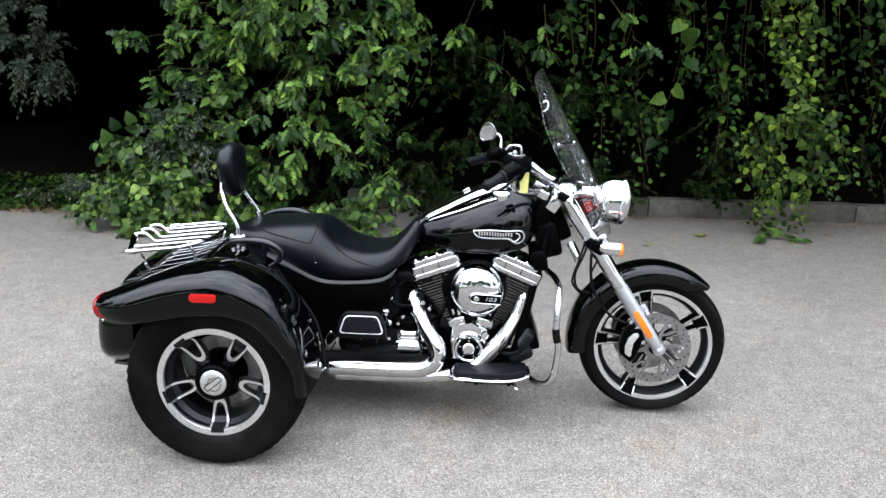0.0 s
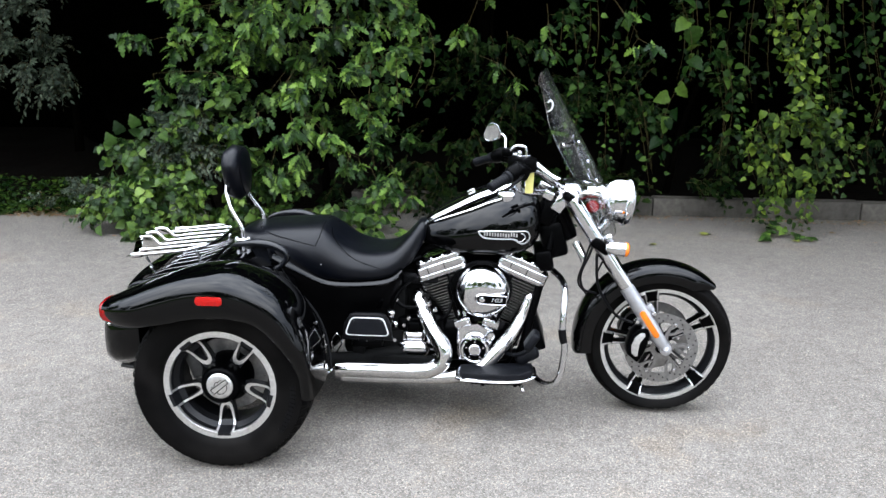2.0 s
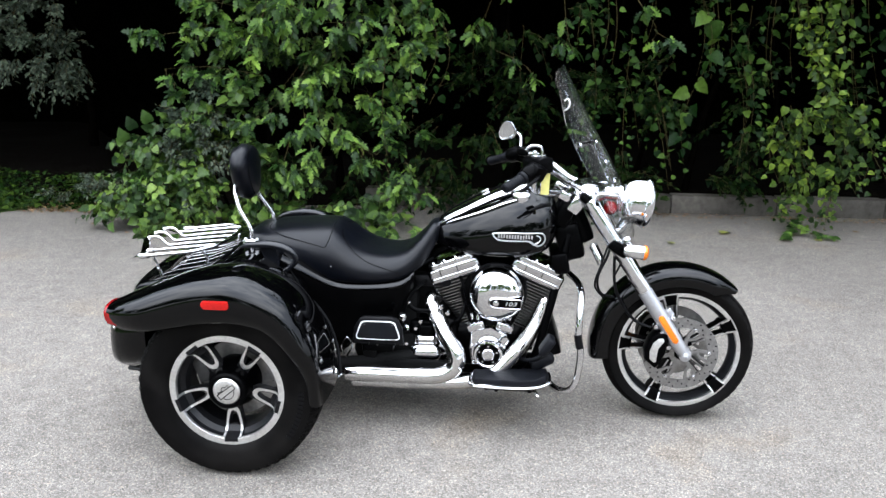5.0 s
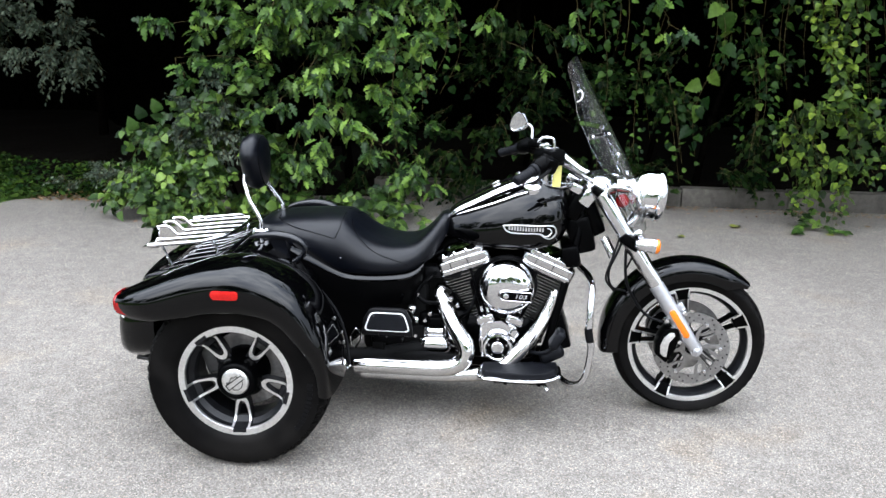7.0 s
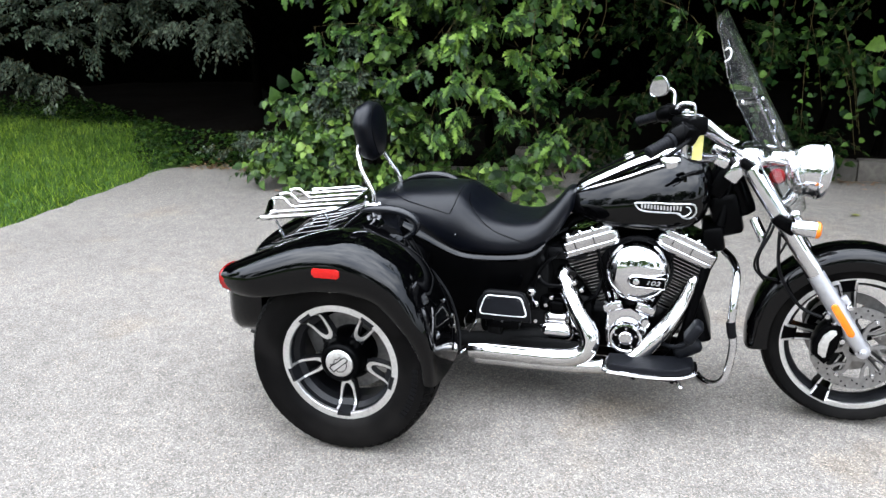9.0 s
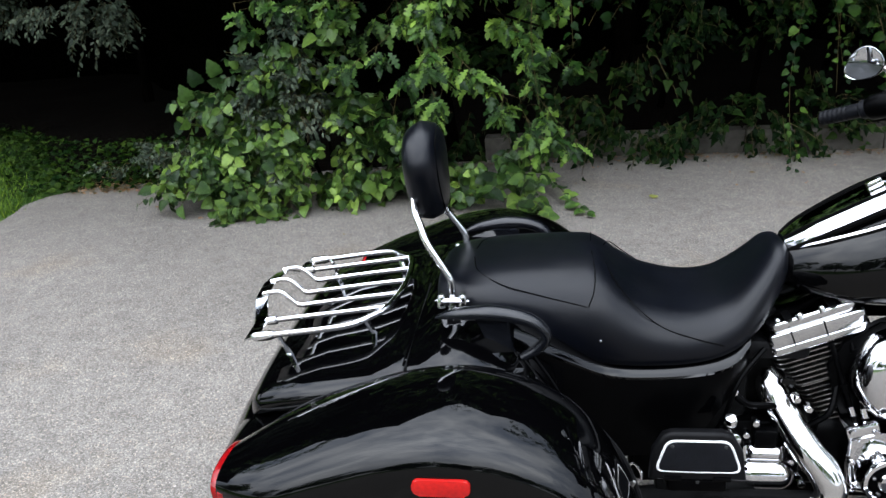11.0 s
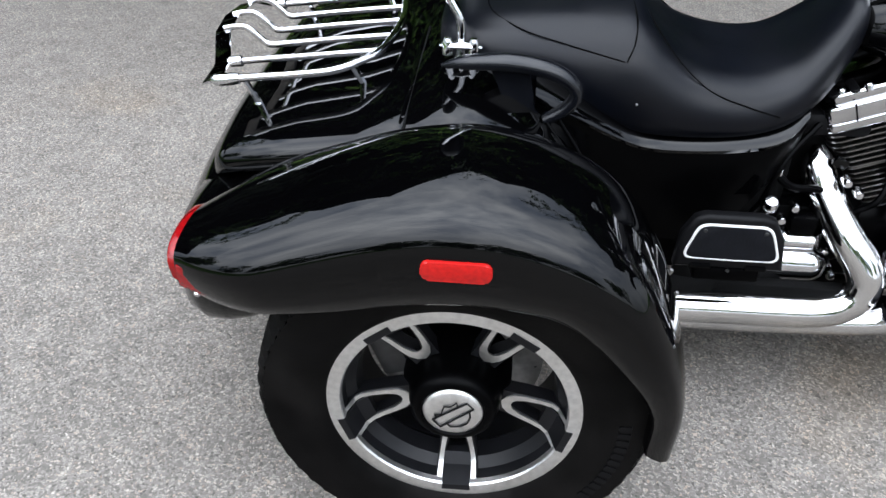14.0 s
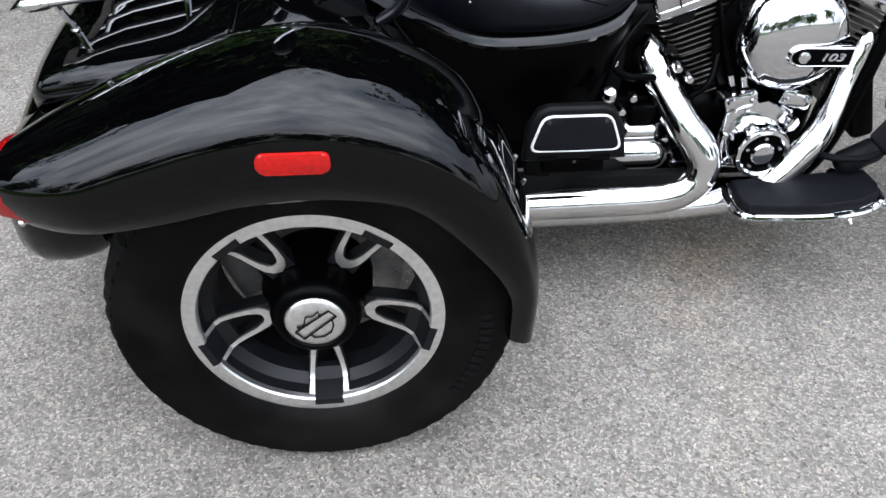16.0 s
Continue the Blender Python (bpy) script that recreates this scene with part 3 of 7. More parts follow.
def shrub(name, label, category, at, trunks, jobs, near_kind=None):
    """A thing with woody stems and crowns of leaves."""
    th = tagged(node(name, at), label, category)
    inv = Matrix.Translation(-Vector(at))
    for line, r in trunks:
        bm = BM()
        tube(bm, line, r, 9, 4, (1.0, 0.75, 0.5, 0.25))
        ob = part("trunk" if r > 0.025 else "limb", bm, SHADED_BARK, th)
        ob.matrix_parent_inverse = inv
    for kind, mat, data, stems, keep in jobs:
        if keep:
            near, data = split_near(data, keep)
            single_leaves(th, kind, mat, near)
        stuff("crown", kind, data, mat, th)
        if stems:
            stem_mesh("twig", stems, 0.0028, TWIG, th)["kind"] = "stuff"
    return th


# ---- growth along lines: boughs with whorls of leaves, and hanging strands ----
def bough(lines, size, gap=0.15, leaves=10, copies=1, back=0.45):
    """Boughs that carry a whorl of drooping leaves every so often; copies lie deeper in the bush."""
    P, D, U, S, stems = [], [], [], [], []
    for line in lines:
        for c in range(copies):
            shift = np.array([rs.normal(0, 0.09), back * c * rs.uniform(0.7, 1.2), rs.normal(0, 0.07)]) if c else np.zeros(3)
            pts = [np.array(p) + shift for p in spline(line, 6)]
            walked, last = 0.0, pts[0]
            stems.append([tuple(p) for p in pts[::3]])
            for p, q in zip(pts, pts[1:]):
                walked += np.linalg.norm(q - p)
                if walked < gap and q is not pts[-1]:
                    continue
                walked = 0.0
                way = (q - p) / (np.linalg.norm(q - p) + 1e-9)
                tip = q + rs.normal(0, 0.05, 3) + np.array([0, -0.08 * rs.rand(), -0.03])
                stems.append([tuple(q), tuple((q + tip) / 2 + rs.normal(0, 0.008, 3)), tuple(tip)])
                for k in range(int(leaves * rs.uniform(0.7, 1.3))):
                    a = 2.4 * k + rs.normal(0, 0.3)
                    ring = np.array([math.cos(a), -0.75 * abs(math.sin(a)) if rs.rand() < 0.7 else 0.6, 0.75 * math.sin(a)])
                    ld = ring + 0.45 * way + np.array([0, -0.15, -0.55]) + rs.normal(0, 0.2, 3)
                    P.append(tip + rs.normal(0, 0.018, 3) - way * 0.05 * rs.rand())
                    D.append(ld)
                    U.append(0.35 * ring + np.array([0, -0.55, 0.75]) + rs.normal(0, 0.4, 3))
                    S.append(size * rs.uniform(0.55, 1.15))
    return (np.array(P), np.array(D), np.array(U), np.array(S)), stems


def strands(lines, step, size, spread, copies=1):
    """Hanging shoots with leaves set singly to both sides, smaller towards the tip."""
    P, D, U, S, stems = [], [], [], [], []
    for line in lines:
        for c in range(copies):
            shift = np.array([rs.normal(0, spread), abs(rs.normal(0, spread * 1.5)), rs.normal(0, 0.07)]) if c else np.zeros(3)
            pts = [np.array(p) + shift for p in spline(line, 8)]
            stems.append([tuple(p) for p in pts[::2]] + [tuple(pts[-1])])
            total = sum(np.linalg.norm(q - p) for p, q in zip(pts, pts[1:]))
            n = max(4, int(total / step))
            for k in range(n):
                t = (k + rs.rand()) / n
                i = min(int(t * (len(pts) - 1)), len(pts) - 2)
                p = pts[i] + (pts[i + 1] - pts[i]) * (t * (len(pts) - 1) - i)
                side = (1 if k % 2 else -1) * rs.uniform(0.4, 1.2)
                P.append(p + np.array([side * spread * rs.rand(), -spread * 0.5 * rs.rand(), rs.normal(0, 0.012)]))
                D.append([side * 0.7 + rs.normal(0, 0.5), -0.35 + rs.normal(0, 0.5), -0.55 + rs.normal(0, 0.5)])
                U.append([rs.normal(0, 0.6), -0.7 + rs.normal(0, 0.4), 0.8 + rs.normal(0, 0.4)])
                S.append(size * rs.uniform(0.6, 1.2) * (1.1 - 0.45 * t))
    return (np.array(P), np.array(D), np.array(U), np.array(S)), stems


def together(*grown):
    return tuple(np.concatenate([g[0][k] for g in grown]) for k in range(4)), [l for g in grown for l in g[1]]


# ---- the oak-like shrub over the lot's edge: tiers of boughs with dark gaps between ----
upper = [[(-0.95, 3.1, 1.40), (-1.25, 2.95, 1.54), (-1.5, 2.87, 1.52), (-1.76, 2.82, 1.47)], [(-0.95, 3.1, 1.20), (-1.3, 2.9, 1.27), (-1.62, 2.84, 1.25)],
         [(-0.85, 3.0, 1.85), (-0.86, 2.8, 1.62), (-0.95, 2.72, 1.38)], [(-0.75, 3.0, 1.75), (-0.42, 2.82, 1.60), (-0.2, 2.78, 1.60), (-0.02, 2.76, 1.53)],
         [(-1.0, 3.1, 1.80), (-1.3, 2.95, 1.74), (-1.55, 2.9, 1.80)], [(-0.6, 3.0, 1.86), (-0.72, 2.8, 1.72), (-0.62, 2.75, 1.52)]]
middle = [[(-0.5, 3.0, 1.40), (-0.62, 2.82, 1.18), (-0.75, 2.76, 1.02), (-0.90, 2.74, 0.92)], [(-0.35, 3.0, 1.32), (-0.44, 2.8, 1.20), (-0.58, 2.75, 1.06)],
          [(-0.25, 3.0, 1.30), (-0.05, 2.82, 1.33), (0.12, 2.78, 1.40), (0.28, 2.76, 1.48)], [(-0.15, 3.0, 1.14), (-0.02, 2.8, 1.02), (0.16, 2.74, 0.87)], [(0.0, 3.0, 1.86), (0.12, 2.8, 1.66), (0.05, 2.76, 1.50)]]
lower = [[(-0.6, 2.9, 0.98), (-0.52, 2.65, 0.86), (-0.47, 2.58, 0.72), (-0.51, 2.56, 0.56)], [(-0.4, 2.9, 0.92), (-0.2, 2.7, 0.77), (0.0, 2.62, 0.68)],
         [(-0.75, 3.1, 0.72), (-0.78, 2.95, 0.55), (-0.72, 2.9, 0.42)], [(-0.05, 3.2, 0.55), (0.08, 3.0, 0.40), (0.24, 2.88, 0.26)]]
# added crown mass above, out of view, to shade the bush's inside
shade_crown = [(-0.7, 3.0, 2.35, 1.1, 0.6, 0.35, 2.2), (0.1, 3.1, 2.3, 0.6, 0.4, 0.3, 1.0)]
d1, s1 = together(bough(upper, 0.108, 0.10, 16, 3), bough(middle, 0.108, 0.10, 16, 3), bough(lower, 0.104, 0.09, 15, 2), sprigs(90, blob_place(shade_crown), 10, 0.12, 0.3, 0.45, wiggle=0.75))
shrub("oak_shrub", "large lobed-leaved green shrub leaning over the asphalt edge", "shrub", (-0.6, 4.3, 0.0),
      [([(-0.6, 4.3, -0.05), (-0.62, 4.1, 0.6), (-0.55, 3.7, 1.2), (-0.5, 3.2, 1.7), (-0.4, 2.8, 1.9)], 0.05), ([(-0.62, 4.1, 0.5), (-0.9, 3.6, 1.0), (-1.1, 3.1, 1.4), (-1.35, 2.9, 1.5)], 0.03),
       ([(-0.55, 3.9, 0.8), (-0.3, 3.4, 1.1), (-0.25, 2.9, 1.15), (0.1, 2.7, 1.05)], 0.02), ([(-0.55, 3.9, 0.5), (-0.55, 3.3, 0.8), (-0.5, 2.8, 0.85), (-0.35, 2.6, 0.75)], 0.015)],
      [("maple", MAPLE, d1, s1, 290)])

# ---- broad-leaved vine heap on the ground ----
blobs = [(-1.95, 3.10, 0.36, 0.32, 0.26, 0.24, 2.2), (-1.62, 3.02, 0.28, 0.33, 0.26, 0.22, 2.2), (-1.25, 3.12, 0.45, 0.22, 0.26, 0.34, 1.6), (-1.70, 3.15, 0.66, 0.30, 0.22, 0.18, 1.5), (-0.85, 3.2, 0.20, 0.36, 0.25, 0.17, 1.3),
         (-0.35, 3.2, 0.20, 0.35, 0.3, 0.16, 1.0), (-1.95, 2.92, 0.12, 0.22, 0.12, 0.08, 0.7), (-1.62, 2.80, 0.06, 0.12, 0.10, 0.05, 0.45), (-0.1, 2.95, 0.10, 0.22, 0.2, 0.08, 0.4), (-1.22, 3.05, 0.86, 0.16, 0.18, 0.16, 0.7)]
d2, s2 = sprigs(640, blob_place(blobs), 8, 0.066, 0.22, 0.35, spread=0.8, wiggle=0.85)
tall = strands([[(-1.6, 3.15, 0.62), (-1.85, 3.05, 0.68), (-2.05, 3.0, 0.60), (-2.16, 2.98, 0.52)]], 0.05, 0.09, 0.05)
ex = [(-2.05, 2.99, 0.70), (-1.98, 3.0, 0.79), (-1.86, 3.02, 0.84)]
d2, s2 = together((d2, s2), tall, ((np.array(ex), np.array([[-0.2, -0.4, 0.7]] * 3), np.array([[0.1, -1, 0.4]] * 3), np.array([0.10] * 3)), []))
shrub("vine_heap", "heap of broad-leaved green vine spilling onto the asphalt", "vine", (-1.4, 3.5, 0.0),
      [([(-1.4, 3.5, -0.02), (-1.45, 3.4, 0.25), (-1.5, 3.25, 0.5), (-1.7, 3.1, 0.6)], 0.014), ([(-1.1, 3.6, -0.02), (-1.1, 3.4, 0.3), (-1.15, 3.2, 0.6)], 0.012)],
      [("vine", VINE, d2, s2, 240)])

# ---- small-leaved privet growing through it ----
blobs = [(-1.50, 2.95, 0.44, 0.10, 0.10, 0.20, 1.6), (-1.60, 2.98, 0.82, 0.15, 0.12, 0.16, 1.6), (-1.44, 3.0, 0.98, 0.18, 0.12, 0.16, 1.3), (-1.40, 2.95, 0.70, 0.10, 0.10, 0.20, 1.2), (-2.45, 3.45, 0.22, 0.22, 0.15, 0.18, 1.4), (-2.75, 3.6, 0.16, 0.3, 0.15, 0.12, 0.8)]
d3, s3 = sprigs(260, blob_place(blobs), 12, 0.036, 0.14, 0.3, wiggle=0.8)
shrub("privet", "small-leaved greyish shrub growing through the vine", "shrub", (-1.35, 3.6, 0.0),
      [([(-1.35, 3.6, -0.02), (-1.33, 3.4, 0.4), (-1.4, 3.15, 0.8), (-1.5, 3.0, 1.05)], 0.012)], [("small", SMALL, d3, s3, 0)])

# ---- hanging vine curtain above the kerb ----
broad = strands([[(2.28, 3.45, 2.0), (2.44, 3.4, 1.65), (2.46, 3.4, 1.36), (2.34, 3.4, 1.08), (2.29, 3.4, 0.84), (2.33, 3.4, 0.57)]], 0.095, 0.135, 0.06)
hang = strands([[(1.68, 3.25, 2.0), (1.72, 3.2, 1.6), (1.70, 3.2, 1.3)], [(0.14, 2.78, 1.85), (0.36, 2.7, 1.68), (0.42, 2.7, 1.38), (0.28, 2.7, 1.08)], [(1.98, 3.4, 2.0), (2.0, 3.4, 1.75), (1.95, 3.4, 1.5)]], 0.070, 0.075, 0.06, 2)
main = strands([[(3.10, 3.4, 2.0), (3.15, 3.35, 1.65), (3.21, 3.35, 1.46)], [(3.33, 3.4, 1.95), (3.38, 3.35, 1.7), (3.43, 3.35, 1.45)], [(3.18, 3.35, 1.45), (3.32, 3.35, 1.15), (3.45, 3.35, 0.88)], [(3.02, 3.3, 0.90), (3.12, 3.3, 0.60), (3.22, 3.3, 0.38), (3.12, 3.3, 0.20)],
                [(3.24, 3.3, 0.98), (3.18, 3.3, 0.70), (3.28, 3.3, 0.45)], [(3.38, 3.3, 0.98), (3.48, 3.3, 0.62), (3.64, 3.3, 0.36)], [(3.40, 3.32, 0.92), (3.58, 3.3, 0.86), (3.72, 3.3, 0.74)], [(3.30, 3.3, 1.0), (3.14, 3.3, 0.92), (3.04, 3.3, 0.76)], [(3.42, 3.3, 0.55), (3.46, 3.3, 0.34), (3.43, 3.28, 0.06)]], 0.026, 0.064, 0.080, 4)
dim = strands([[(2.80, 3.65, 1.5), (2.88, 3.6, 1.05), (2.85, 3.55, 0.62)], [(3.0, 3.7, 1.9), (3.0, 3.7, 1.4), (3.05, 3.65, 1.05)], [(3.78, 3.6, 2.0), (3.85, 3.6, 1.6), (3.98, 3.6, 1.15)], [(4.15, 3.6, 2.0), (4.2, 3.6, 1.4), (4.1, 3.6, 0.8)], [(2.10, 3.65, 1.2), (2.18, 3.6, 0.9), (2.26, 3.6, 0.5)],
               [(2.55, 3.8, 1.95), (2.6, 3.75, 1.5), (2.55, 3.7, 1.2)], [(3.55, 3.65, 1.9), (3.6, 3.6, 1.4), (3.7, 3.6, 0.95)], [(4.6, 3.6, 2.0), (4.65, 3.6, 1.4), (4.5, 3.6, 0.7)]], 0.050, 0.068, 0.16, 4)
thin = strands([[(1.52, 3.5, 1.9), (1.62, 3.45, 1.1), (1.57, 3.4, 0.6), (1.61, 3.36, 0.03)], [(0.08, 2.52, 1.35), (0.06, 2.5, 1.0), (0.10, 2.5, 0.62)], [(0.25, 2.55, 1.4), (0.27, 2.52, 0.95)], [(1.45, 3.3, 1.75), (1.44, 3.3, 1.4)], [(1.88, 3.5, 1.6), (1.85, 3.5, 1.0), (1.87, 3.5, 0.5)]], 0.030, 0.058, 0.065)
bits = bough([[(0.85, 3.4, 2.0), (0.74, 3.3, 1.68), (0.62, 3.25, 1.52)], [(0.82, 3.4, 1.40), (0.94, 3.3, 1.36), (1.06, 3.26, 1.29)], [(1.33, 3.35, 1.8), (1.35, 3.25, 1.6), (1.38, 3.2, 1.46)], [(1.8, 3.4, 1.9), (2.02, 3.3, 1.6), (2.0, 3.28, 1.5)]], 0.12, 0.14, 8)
# main strands take the lit leaf colour, the others the shaded one
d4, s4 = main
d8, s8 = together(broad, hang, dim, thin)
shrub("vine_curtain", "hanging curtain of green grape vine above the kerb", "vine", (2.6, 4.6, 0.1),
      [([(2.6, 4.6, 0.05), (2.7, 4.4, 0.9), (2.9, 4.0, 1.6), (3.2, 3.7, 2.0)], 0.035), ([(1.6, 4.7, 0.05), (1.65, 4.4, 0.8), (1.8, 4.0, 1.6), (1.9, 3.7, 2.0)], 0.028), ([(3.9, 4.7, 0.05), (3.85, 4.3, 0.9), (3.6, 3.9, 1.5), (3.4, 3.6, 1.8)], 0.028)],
      [("vine", LIT_VINE, d4, s4, 260), ("vine", SHADED_VINE, d8, s8, 0), ("maple", MAPLE, *bits, 0)])

# ---- ivy filling the thicket behind, its shade put into the leaf colour ----
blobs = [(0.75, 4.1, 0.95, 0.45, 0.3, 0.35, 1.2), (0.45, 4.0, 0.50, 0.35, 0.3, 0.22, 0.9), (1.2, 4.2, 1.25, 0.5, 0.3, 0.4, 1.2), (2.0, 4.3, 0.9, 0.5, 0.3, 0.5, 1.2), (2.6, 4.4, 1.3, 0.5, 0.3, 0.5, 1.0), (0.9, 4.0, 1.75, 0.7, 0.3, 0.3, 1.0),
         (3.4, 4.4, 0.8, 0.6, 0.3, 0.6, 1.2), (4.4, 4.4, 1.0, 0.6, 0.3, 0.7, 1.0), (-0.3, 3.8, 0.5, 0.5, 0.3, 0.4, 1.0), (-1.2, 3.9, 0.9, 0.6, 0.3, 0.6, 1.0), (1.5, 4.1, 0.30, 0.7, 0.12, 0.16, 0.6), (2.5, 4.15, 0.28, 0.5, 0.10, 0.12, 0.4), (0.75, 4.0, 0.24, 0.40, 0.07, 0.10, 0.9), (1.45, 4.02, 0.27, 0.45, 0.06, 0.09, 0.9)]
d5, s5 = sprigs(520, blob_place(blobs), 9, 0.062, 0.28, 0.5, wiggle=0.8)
shrub("ivy_thicket", "ivy filling the thicket, its green darkened to hold the shade", "ivy", (1.2, 5.2, 0.1),
      [([(x, 5.2, 0.0), (x + 0.1, 5.0, 0.8), (x - 0.1, 4.7, 1.6), (x, 4.4, 2.4)], 0.03) for x in (-1.6, -0.2, 1.0, 2.2, 3.4, 4.6)], [("ivy", SHADED_IVY, d5, s5, 0)])

# ---- pale small-leaved tree at the lawn's edge ----
blobs = [(-3.50, 4.6, 1.30, 0.30, 0.3, 0.24, 1.4), (-3.35, 4.6, 1.75, 0.24, 0.3, 0.26, 1.0), (-3.95, 4.7, 1.45, 0.40, 0.3, 0.42, 1.6), (-4.55, 4.7, 1.55, 0.40, 0.3, 0.42, 1.5), (-5.15, 4.8, 1.25, 0.42, 0.35, 0.50, 1.6), (-5.85, 4.9, 1.05, 0.50, 0.4, 0.65, 2.0),
         (-6.6, 5.0, 1.2, 0.6, 0.4, 0.8, 1.6), (-3.36, 4.55, 1.06, 0.10, 0.12, 0.08, 0.30), (-4.6, 4.9, 2.3, 1.6, 0.6, 0.4, 2.0)]
d6, s6 = sprigs(900, blob_place(blobs), 13, 0.050, 0.20, 0.6, wiggle=0.9)
shrub("privet_tree", "small tree with drooping greyish green leaves", "tree", (-4.2, 6.6, 0.0),
      [([(-4.2, 6.6, -0.05), (-4.15, 6.5, 0.9), (-4.0, 5.9, 1.8), (-3.7, 4.8, 2.5)], 0.06), ([(-4.1, 6.3, 1.3), (-4.6, 5.6, 1.9), (-5.0, 4.8, 2.2)], 0.03)], [("small", SMALL, d6, s6, 0)])

# ---- low plants and grass ----
def scatter(n, x0, x1, y0, y1, ok, z, size, lean=0.5):
    P, D, U, S = [], [], [], []
    while len(P) < n:
        x, yy = rs.uniform(x0, x1), rs.uniform(y0, y1)
        if not ok(x, yy):
            continue
        P.append((x, yy, z(x, yy)))
        D.append((rs.normal(0, lean), rs.normal(0, lean), 1.0))
        U.append((rs.normal(0, 1), rs.normal(0, 1), 0.2))
        S.append(size * rs.uniform(0.5, 1.3))
    return np.array(P), np.array(D), np.array(U), np.array(S)


def blade_mesh(name, data):
    P, D, U, S = data
    tv = np.array([(0, 0.045, 0), (0, -0.045, 0), (0.5, 0.038, 0.03), (0.5, -0.038, 0.03), (1.0, 0.0, 0.14)])
    tf = [(0, 1, 3, 2), (2, 3, 4)]
    R = leaf_frames(D, U)
    pts = np.einsum("nij,vj->nvi", R, tv) * S[:, None, None] + P[:, None, :]
    me = bpy.data.meshes.new(name)
    me.from_pydata(pts.reshape(-1, 3).tolist(), [], [tuple(i * 5 + a for a in f) for i in range(len(P)) for f in tf])
    return me


g1 = scatter(52000, -7.7, -3.30, 0.0, 5.9, lambda x, y: x < -3.36 - 0.10 * max(0, rs.normal(0, 0.5)) and y < lawn_end(x) - 0.3 * rs.rand(), lambda x, y: verge(x, y) - 0.005, 0.068)
g2 = scatter(9000, -12, -6.0, 2.0, 9.0, lambda x, y: True, lambda x, y: verge(x, y), 0.08)
for nm, g in (("grass", g1), ("grass", g2)):
    me = blade_mesh(nm, g)
    me.materials.append(BLADE)
    tagged(new(nm, me), "short green lawn grass", "grass", kind="stuff")
# leafy weeds between lawn and thicket
w1 = scatter(6500, -8.5, -2.4, 3.3, 7.2, lambda x, y: lawn_end(x) - 0.4 * rs.rand() < y < min(lawn_end(x) + 1.3, 4.75 + 0.7 * max(0.0, -4.0 - x)), lambda x, y: 0.02 + 0.11 * rs.rand() ** 2 * min(1, max(0.1, y - lawn_end(x) + 0.8)), 0.05, 1.2)
stuff("weeds", "ivy", (w1[0], w1[1] * np.array([1, 1, 0.35]), np.array([[0, -0.5, 1.0]]) + rs.normal(0, 0.5, (len(w1[0]), 3)), w1[3]), WEED, None, "low leafy weeds at the lawn's far edge", "weeds")
# litter along the edge
l1 = scatter(900, -3.3, -1.9, 3.40, 3.85, lambda x, y: rs.rand() < 0.9, lambda x, y: 0.008, 0.035, 1.0)
l2 = scatter(800, -0.3, 5.0, 3.90, 4.07, lambda x, y: True, lambda x, y: 0.006, 0.028, 1.0)
l3 = scatter(170, -2.6, 5.0, 3.0, 3.92, lambda x, y: rs.rand() < (y - 2.9) ** 2, lambda x, y: 0.004, 0.022, 1.0)
for g in (l1, l2, l3):
    stuff("leaf_litter", "small", (g[0], g[1] * np.array([1, 1, 0.08]), np.array([[0, 0, 1.0]]) + rs.normal(0, 0.25, (len(g[0]), 3)), g[3]), DEAD, None, "dry brown leaf litter along the edge", "litter")


def fallen_leaf(x, y, size, turn, mat, label):
    v, f = leaf_template("vine", 0.12, 0.10)
    me = bpy.data.meshes.new("fallen_leaf")
    me.from_pydata((v * size).tolist(), [], f)
    me.materials.append(mat)
    me.shade_smooth()
    ob = new("fallen_leaf", me)
    ob.matrix_basis = pose(x, y, 0.006 + size * 0.1, 6, -3, turn)
    return tagged(ob, label, "leaf", group="fallen leaves")


for x, y, sz, tr, mat in ((2.66, 3.33, 0.075, 20, YOUNG), (2.74, 3.36, 0.06, 200, SHADED_IVY), (2.20, 2.93, 0.062, 100, YOUNG), (0.732, 2.99, 0.055, 40, YOUNG), (3.35, 3.2, 0.06, 300, YOUNG), (3.5, 3.3, 0.07, 160, VINE), (3.75, 3.5, 0.05, 10, DEAD),
                       (-2.4, 3.0, 0.03, 50, DEAD), (-1.0, 2.4, 0.02, 80, DEAD), (1.4, 3.5, 0.035, 10, DEAD), (2.4, 3.75, 0.04, 120, DEAD), (3.9, 3.85, 0.05, 75, DEAD), (-2.0, 2.75, 0.03, 30, DEAD), (1.9, 3.8, 0.03, 210, DEAD)):
    fallen_leaf(x, y, sz, tr, mat, "small dry fallen leaf on the asphalt" if mat is DEAD else "fallen green leaf lying on the asphalt")
# trailing runners on the asphalt
runs = []
PP, DD, UU, SS = [], [], [], []
for x, y, dx, dy, n in ((0.10, 3.3, 0.25, -0.65, 14), (-0.05, 3.2, 0.15, -0.5, 12), (3.15, 3.45, 0.30, -0.25, 12), (3.3, 3.5, -0.2, -0.35, 10), (-1.55, 3.0, 0.05, -0.30, 10)):
    line = []
    for k in range(n):
        t = k / (n - 1)
        p = (x + dx * t + rs.normal(0, 0.012), y + dy * t, 0.02 + 0.10 * (1 - t) ** 2)
        line.append(p)
        for _ in range(3):
            PP.append(p)
            DD.append([rs.normal(0, 1), rs.normal(-0.2, 1), 0.25])
            UU.append([0, -0.4, 1])
            SS.append(rs.uniform(0.03, 0.07))
    runs.append(line[::2])
